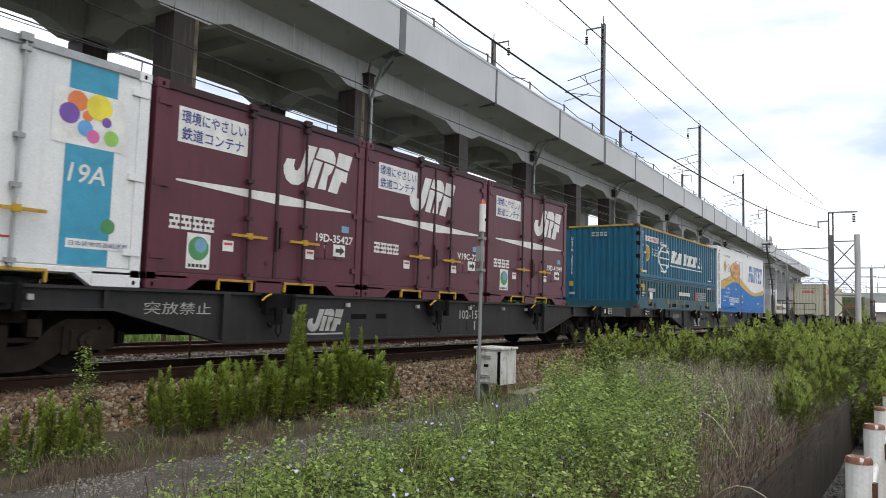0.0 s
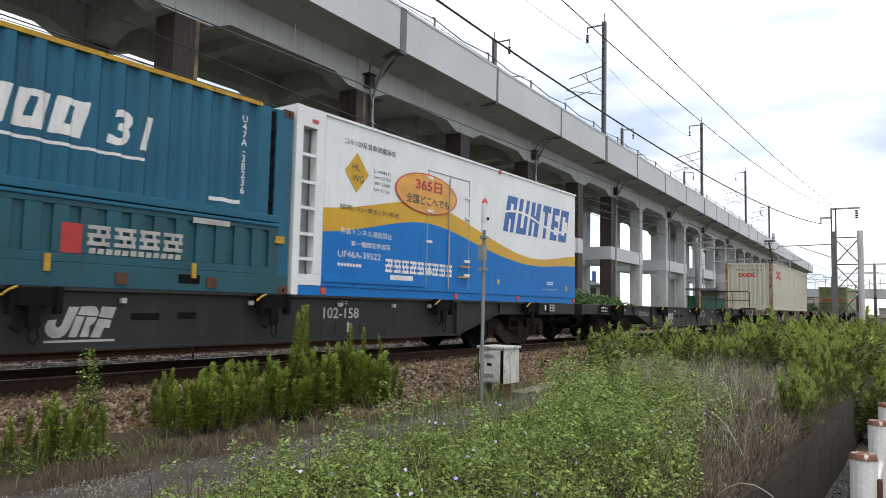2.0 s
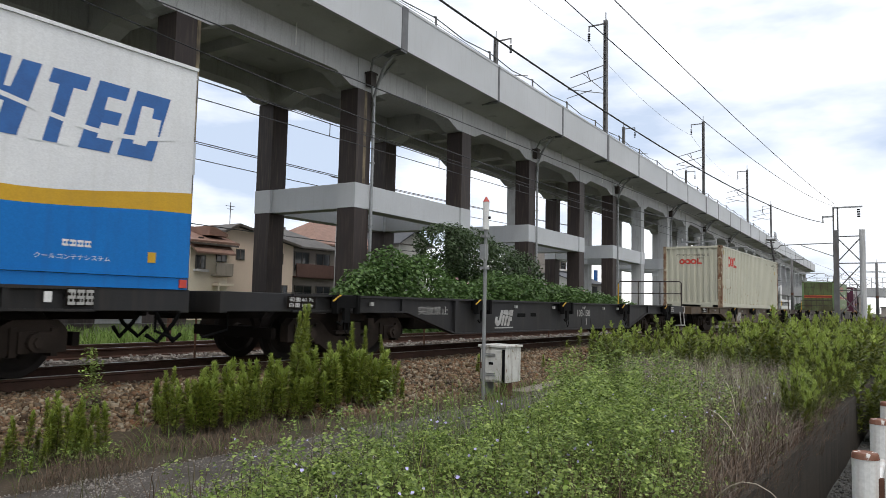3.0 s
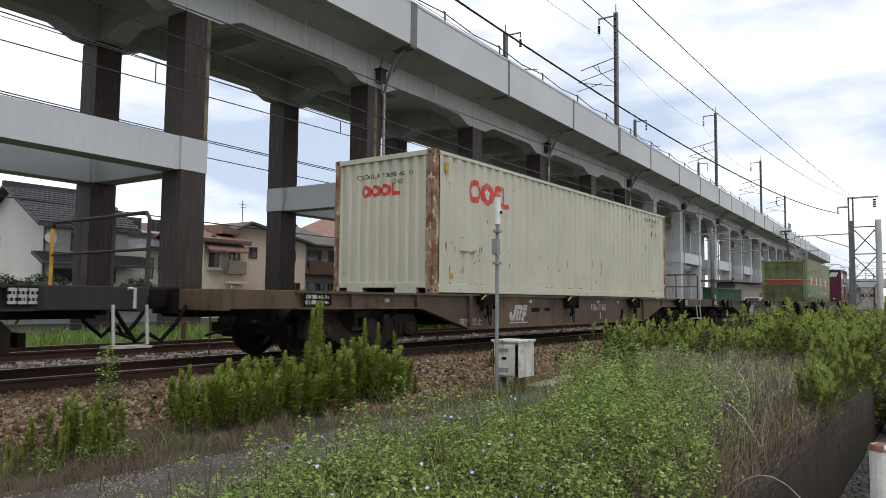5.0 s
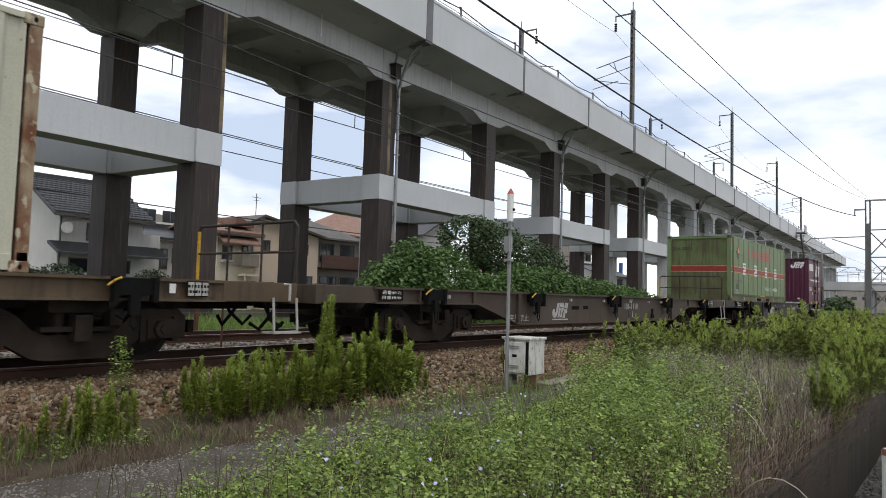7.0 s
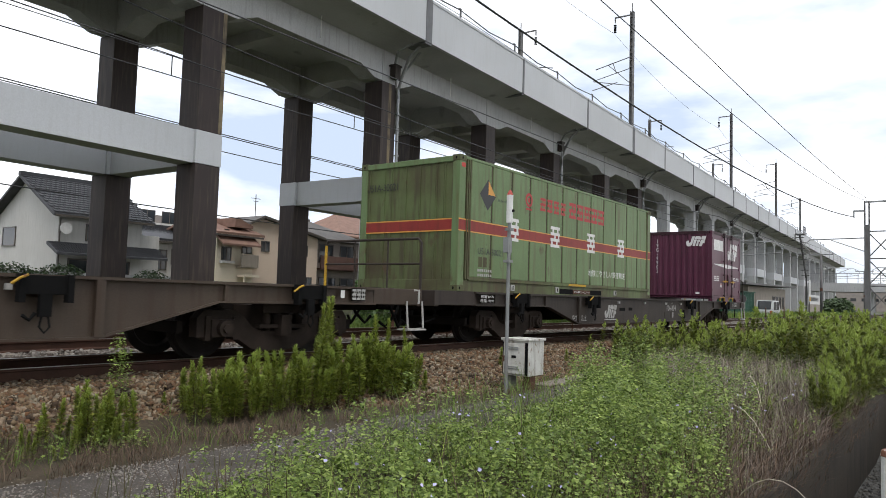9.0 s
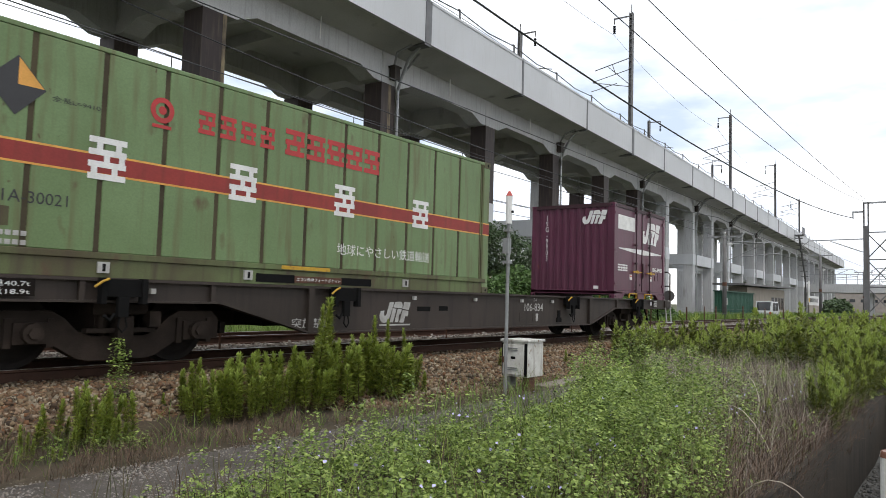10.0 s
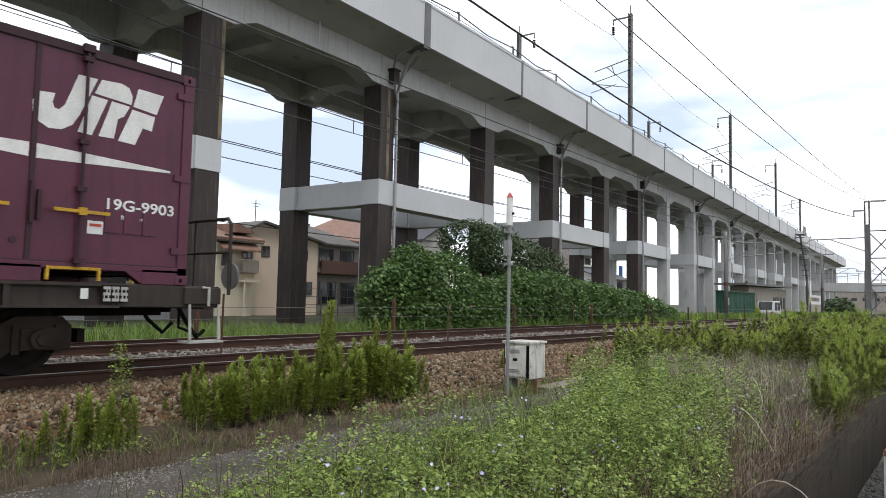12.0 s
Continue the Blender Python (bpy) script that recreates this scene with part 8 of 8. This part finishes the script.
def dry_grass():
    n = 60000
    x, y = carpet(n, 4.2, 22, 1.38, 6.0, 1.0)
    keep = rng.random(n) < dryness(x, y) * 1.1
    x, y = x[keep], y[keep]
    m = len(x)
    pos = np.stack([x, y, gz_(y)], 1)
    stuff("dry_grass", blades(pos, rng.uniform(0, 6.28, m), rng.uniform(.1, 1.3, m), rng.uniform(.20, .62, m) * np.clip((x - 1) / 9, .55, 1), rng.uniform(.0012, .004, m)), "straw", "dry brown withered grass and stems", "dry grass")
    n = 24000
    x, y = carpet(n, 1.5, 18, 5.3, 6.95, 1.3)
    keep = lumps(x, y, 1.4, 6.) > -.12
    x, y = x[keep], y[keep]
    m = len(x)
    pos = np.stack([x, y, gz_(y)], 1)
    stuff("dry_grass", blades(pos, rng.uniform(0, 6.28, m), rng.uniform(.3, 1.4, m), rng.uniform(.08, .26, m), rng.uniform(.001, .0025, m)), "straw_red", "withered grass at the foot of the ballast", "dry grass")
    n = 2600
    x, y = carpet(n, 1.5, 16, 5.5, 6.95, 1.3)
    keep = lumps(x, y, 1.2, 2.) > -.05
    x, y = x[keep], y[keep]
    m = len(x)
    pos = np.stack([x, y, gz_(y)], 1)
    stuff("low_grass", blades(pos, rng.uniform(0, 6.28, m), rng.uniform(.3, 1.0, m), rng.uniform(.08, .28, m), rng.uniform(.002, .005, m)), "grass", "short green grass beside the path", "grass")
    n = 5200
    x = 3.4 + 10 * rng.random(n) ** 1.4
    y = 1.325 + .4 * rng.random(n) ** 2
    pos = np.stack([x, y, gz_(y) + .03 - np.where(y < 1.42, (.30 + .28 * lumps(x, y, .9, 8.)) * rng.random(n), 0)], 1)
    stuff("hanging_grass", blades(pos, rng.normal(-1.57, 1.1, n), rng.uniform(.4, 1.4, n), rng.uniform(.04, .15, n), rng.uniform(.001, .003, n)), "straw_red", "withered grass hanging over the ditch wall", "dry grass")
    n = 3200
    x = rng.uniform(4.2, 12, n)
    y = 1.38 + 1.0 * rng.random(n) ** 1.3
    pos = np.stack([x, y, gz_(y)], 1)
    stuff("dead_stalks", blades(pos, rng.uniform(0, 6.28, n), rng.uniform(.1, 1.5, n), rng.uniform(.2, .55, n), rng.uniform(.0015, .004, n)), "straw_red", "reddish-brown dead stalks by the ditch", "dry grass")
    n = 1700
    x, y = carpet(n, 6.5, 16, 1.5, 5.6, .8)
    keep = dryness(x, y) > .3
    x, y = x[keep], y[keep]
    n = len(x)
    pos = np.stack([x, y, gz_(y)], 1)
    stuff("pale_stalks", blades(pos, rng.uniform(0, 6.28, n), rng.uniform(.05, .8, n), rng.uniform(.4, .75, n), rng.uniform(.001, .0025, n)), "straw_pale", "thin pale dead grass stems", "dry grass")
    n = 3000
    x, y = carpet(n, 5, 17, 1.6, 5.0, 1.0)
    keep = dryness(x, y) < rng.uniform(.4, 1.2, n)
    x, y = x[keep], y[keep]
    n = len(x)
    pos = np.stack([x, y, gz_(y)], 1)
    stuff("green_grass", blades(pos, rng.uniform(0, 6.28, n), rng.uniform(.2, .9, n), rng.uniform(.35, .7, n), rng.uniform(.002, .004, n)), "grass", "long green grass among the weeds", "grass")


def bent_stalks():
    """Pale dead stalks arching over the ditch."""
    for x, y, dx, dy, h in ((4.6, 1.45, -.9, -.75, .30), (4.7, 1.5, -.7, -.8, .26), (5.6, 1.5, -.5, -.7, .34), (7.2, 1.5, .9, .9, .5), (9.0, 2.0, 1.2, .6, .6)):
        t = thing("dead_stalk", "pale dead stalk arching over the ditch", "dry stalk", "arching dead stalks", m=pose(x, y, float(gz_(y))))
        part("stem", tube(bmesh.new(), [(dx * q, dy * q, h * 4 * q * (1 - q * .85) * .8) for q in (0, .15, .3, .45, .6, .75, .9, 1)], .0045, 5, .002), "straw_pale", t)


def far_grass():
    n = 26000
    x, y = carpet(n, 3, 75, 14.5, 20.5, 1.25)
    h = rng.uniform(.25, .65, n) * (1 + .6 * lumps(x, y, .25, 7.)) * np.clip(1.2 - (y - 14.5) * .05, .5, 1.2)
    pos = np.stack([x, y, gz_(y)], 1)
    stuff("trackside_grass", blades(pos, rng.uniform(0, 6.28, n), rng.uniform(.1, .8, n), h, rng.uniform(.006, .013, n)), "grass", "long green grass beyond the tracks", "grass")
    n = 14000
    x, y = carpet(n, 44, 130, 14.3, 19, 1.2)
    pos = np.stack([x, y, gz_(y)], 1)
    stuff("trackside_grass", blades(pos, rng.uniform(0, 6.28, n), rng.uniform(.1, .8, n), rng.uniform(.4, 1.0, n), rng.uniform(.012, .03, n)), "grass", "rank weeds beside the far line", "grass")


def crown_points(blobs, n):
    """Points in the outer shells of overlapping lumps."""
    wts = np.array([r[3] * r[5] for r in blobs], float)
    which = rng.choice(len(blobs), n, p=wts / wts.sum())
    d = rng.normal(0, 1, (n, 3))
    d /= np.linalg.norm(d, axis=1)[:, None]
    r = rng.uniform(.70, 1.04, n) * (1 + .16 * np.array([noise.noise(Vector(q * 3.2) + Vector((k * 7.0, 0, 0))) for q, k in zip(d, which)]))
    b = np.array(blobs)[which]
    return b[:, :3] + d * r[:, None] * b[:, 3:6], d


def shrub(name, blobs, n, leaf, mat, label, category, group, flowers=0, trunk=(), base=(0, 0)):
    t = thing(name, label, category, group, m=pose(base[0], base[1], -.45))
    loc = [(a - base[0], b - base[1], c + .45, *r) for a, b, c, *r in blobs]
    p, d = crown_points(loc, n)
    ok = p[:, 2] > .05
    p, d = p[ok], d[ok]
    m = len(p)
    yaw = np.arctan2(d[:, 1], d[:, 0]) - 1.57 + rng.normal(0, .7, m)
    v, f = turned(LEAF_V[[0, 1, 2, 3, 4]], VINE_T, p, yaw, rng.uniform(-1.0, .4, m), rng.normal(0, .5, m), rng.uniform(.7, 1.3, m) * leaf)
    o = tagged(new("crown", soup("crown", v, f, mat)), kind="stuff")
    o.parent = t
    bm = bmesh.new()
    for q in trunk or [((0, 0, 0), (loc[0][0] * .6, loc[0][1], loc[0][2]))] + [((l[0] * .7, l[1], 0), l[:3]) for l in loc[1:]]:
        a, b = Vector(q[0]), Vector(q[1])
        tube(bm, [a, a.lerp(b, .5) + Vector((.08, .05, 0)), b], .06, 6, .02)
    part("trunk", bm, "stem", t)
    if flowers:
        k = rng.choice(m, flowers)
        v, f = turned(LEAF_V * np.array([1.5, 1, 1]), LEAF_T, p[k] * np.array([1.03, 1.0, 1.03]) + np.array([0, -.12, 0]), yaw[k], np.full(flowers, .9), rng.normal(0, .4, flowers), np.full(flowers, .09))
        o = tagged(new("blossom", soup("blossom", v, f, "pink")), kind="stuff")
        o.parent = t
    return t


def hedges():
    g = "flowering shrubs beyond the tracks"
    shrub("shrub", [(18.0, 15.9, .75, 1.2, .9, 1.35), (19.4, 16.0, 1.15, 1.4, 1.0, 1.65), (21.2, 16.0, 1.1, 1.5, 1.0, 1.6), (23.0, 15.9, .6, 1.4, .9, 1.3), (20.3, 15.3, .3, 2.7, .6, 1.0)], 24000, .125, "leaf_bush", "large dark green flowering shrub beside the tracks", "shrub", g, 30, base=(19.5, 15.9))
    shrub("shrub", [(24.6, 16.0, .5, 1.7, .9, 1.4), (26.8, 16.1, .85, 1.7, .9, 1.5), (29.3, 16.1, .85, 1.6, .9, 1.5), (31.3, 16.1, .75, 1.6, .9, 1.4)], 19000, .125, "leaf_bush", "dark green shrub hedge with a few pink flowers", "shrub", g, 22, base=(27, 16.0))
    shrub("shrub", [(33.5, 16.2, .65, 1.7, .9, 1.35), (36.0, 16.3, .6, 1.6, .9, 1.3), (38.4, 16.3, .5, 1.7, .9, 1.25)], 14000, .135, "leaf_bush", "dark green shrub hedge with a few pink flowers", "shrub", g, 14, base=(34.5, 16.2))
    shrub("shrub", [(40.8, 16.4, .4, 1.7, .9, 1.2), (43.4, 16.4, .25, 1.6, .9, 1.0), (45.6, 16.4, .0, 1.3, .8, .8)], 11000, .14, "leaf_bush", "low end of the dark green shrub hedge", "shrub", g, 8, base=(41, 16.3))
    shrub("tree", [(25.6, 18.0, 3.3, 1.5, 1.3, 1.2), (27.8, 18.0, 2.9, 1.7, 1.3, 1.5), (30.4, 18.2, 2.6, 1.6, 1.3, 1.4), (32.8, 18.3, 2.4, 1.4, 1.2, 1.3), (28.6, 18.0, 1.4, 2.6, 1.3, 1.3)], 24000, .11, "leaf_tree", "small round-crowned green tree behind the shrubs", "tree", "", trunk=[((0, 0, 0), (.1, 0, 1.6)), ((.1, 0, 1.5), (-2.2, .1, 3.2)), ((.1, 0, 1.5), (-.4, 0, 3.4)), ((.1, 0, 1.5), (1.8, .1, 3.0)), ((.1, 0, 1.4), (3.6, .2, 2.6))], base=(28.6, 18.0))
    shrub("shrub", [(118, 17, .6, 4, 1.8, 1.6), (122, 17, .8, 4, 1.8, 1.6)], 3500, .4, "leaf_tree", "rounded dark green roadside bush", "shrub", "", base=(120, 17))
    shrub("shrub", [(15.2, 33.2, 1.3, 1.1, .4, .55), (13.0, 33.2, 1.2, 1.3, .4, .6), (19.6, 33.2, 1.1, 1.0, .4, .7)], 3500, .11, "leaf_tree", "untidy garden shrubs before a block wall", "shrub", "", base=(14, 33.2))


vines()
tall_weeds()
goldenrods()
far_rods()
dry_grass()
bent_stalks()
far_grass()
hedges()


# ---------------------------------------------------------------- motion of the train
def travelled(t):
    u = t - 6.0
    early = 0.30 * max(0.0, 1.2 - t) / 1.2
    return 9.5123 * u - 0.1974 * u * u + 0.0070 * u ** 3 + early


def motions():
    steps = [0.25 * k for k in range(49)]
    for ob, s, z in MOVERS:
        y = YC
        walk(ob, [(t, pose(s - travelled(t), y, z)) for t in steps])
    turns = [k / FPS for k in range(12 * FPS + 1)]
    for ob, x in WHEELSETS:
        walk(ob, [(t, pose(x, 0, .41, 0, -math.degrees(travelled(t) / .41) % 360, 0)) for t in turns])


motions()
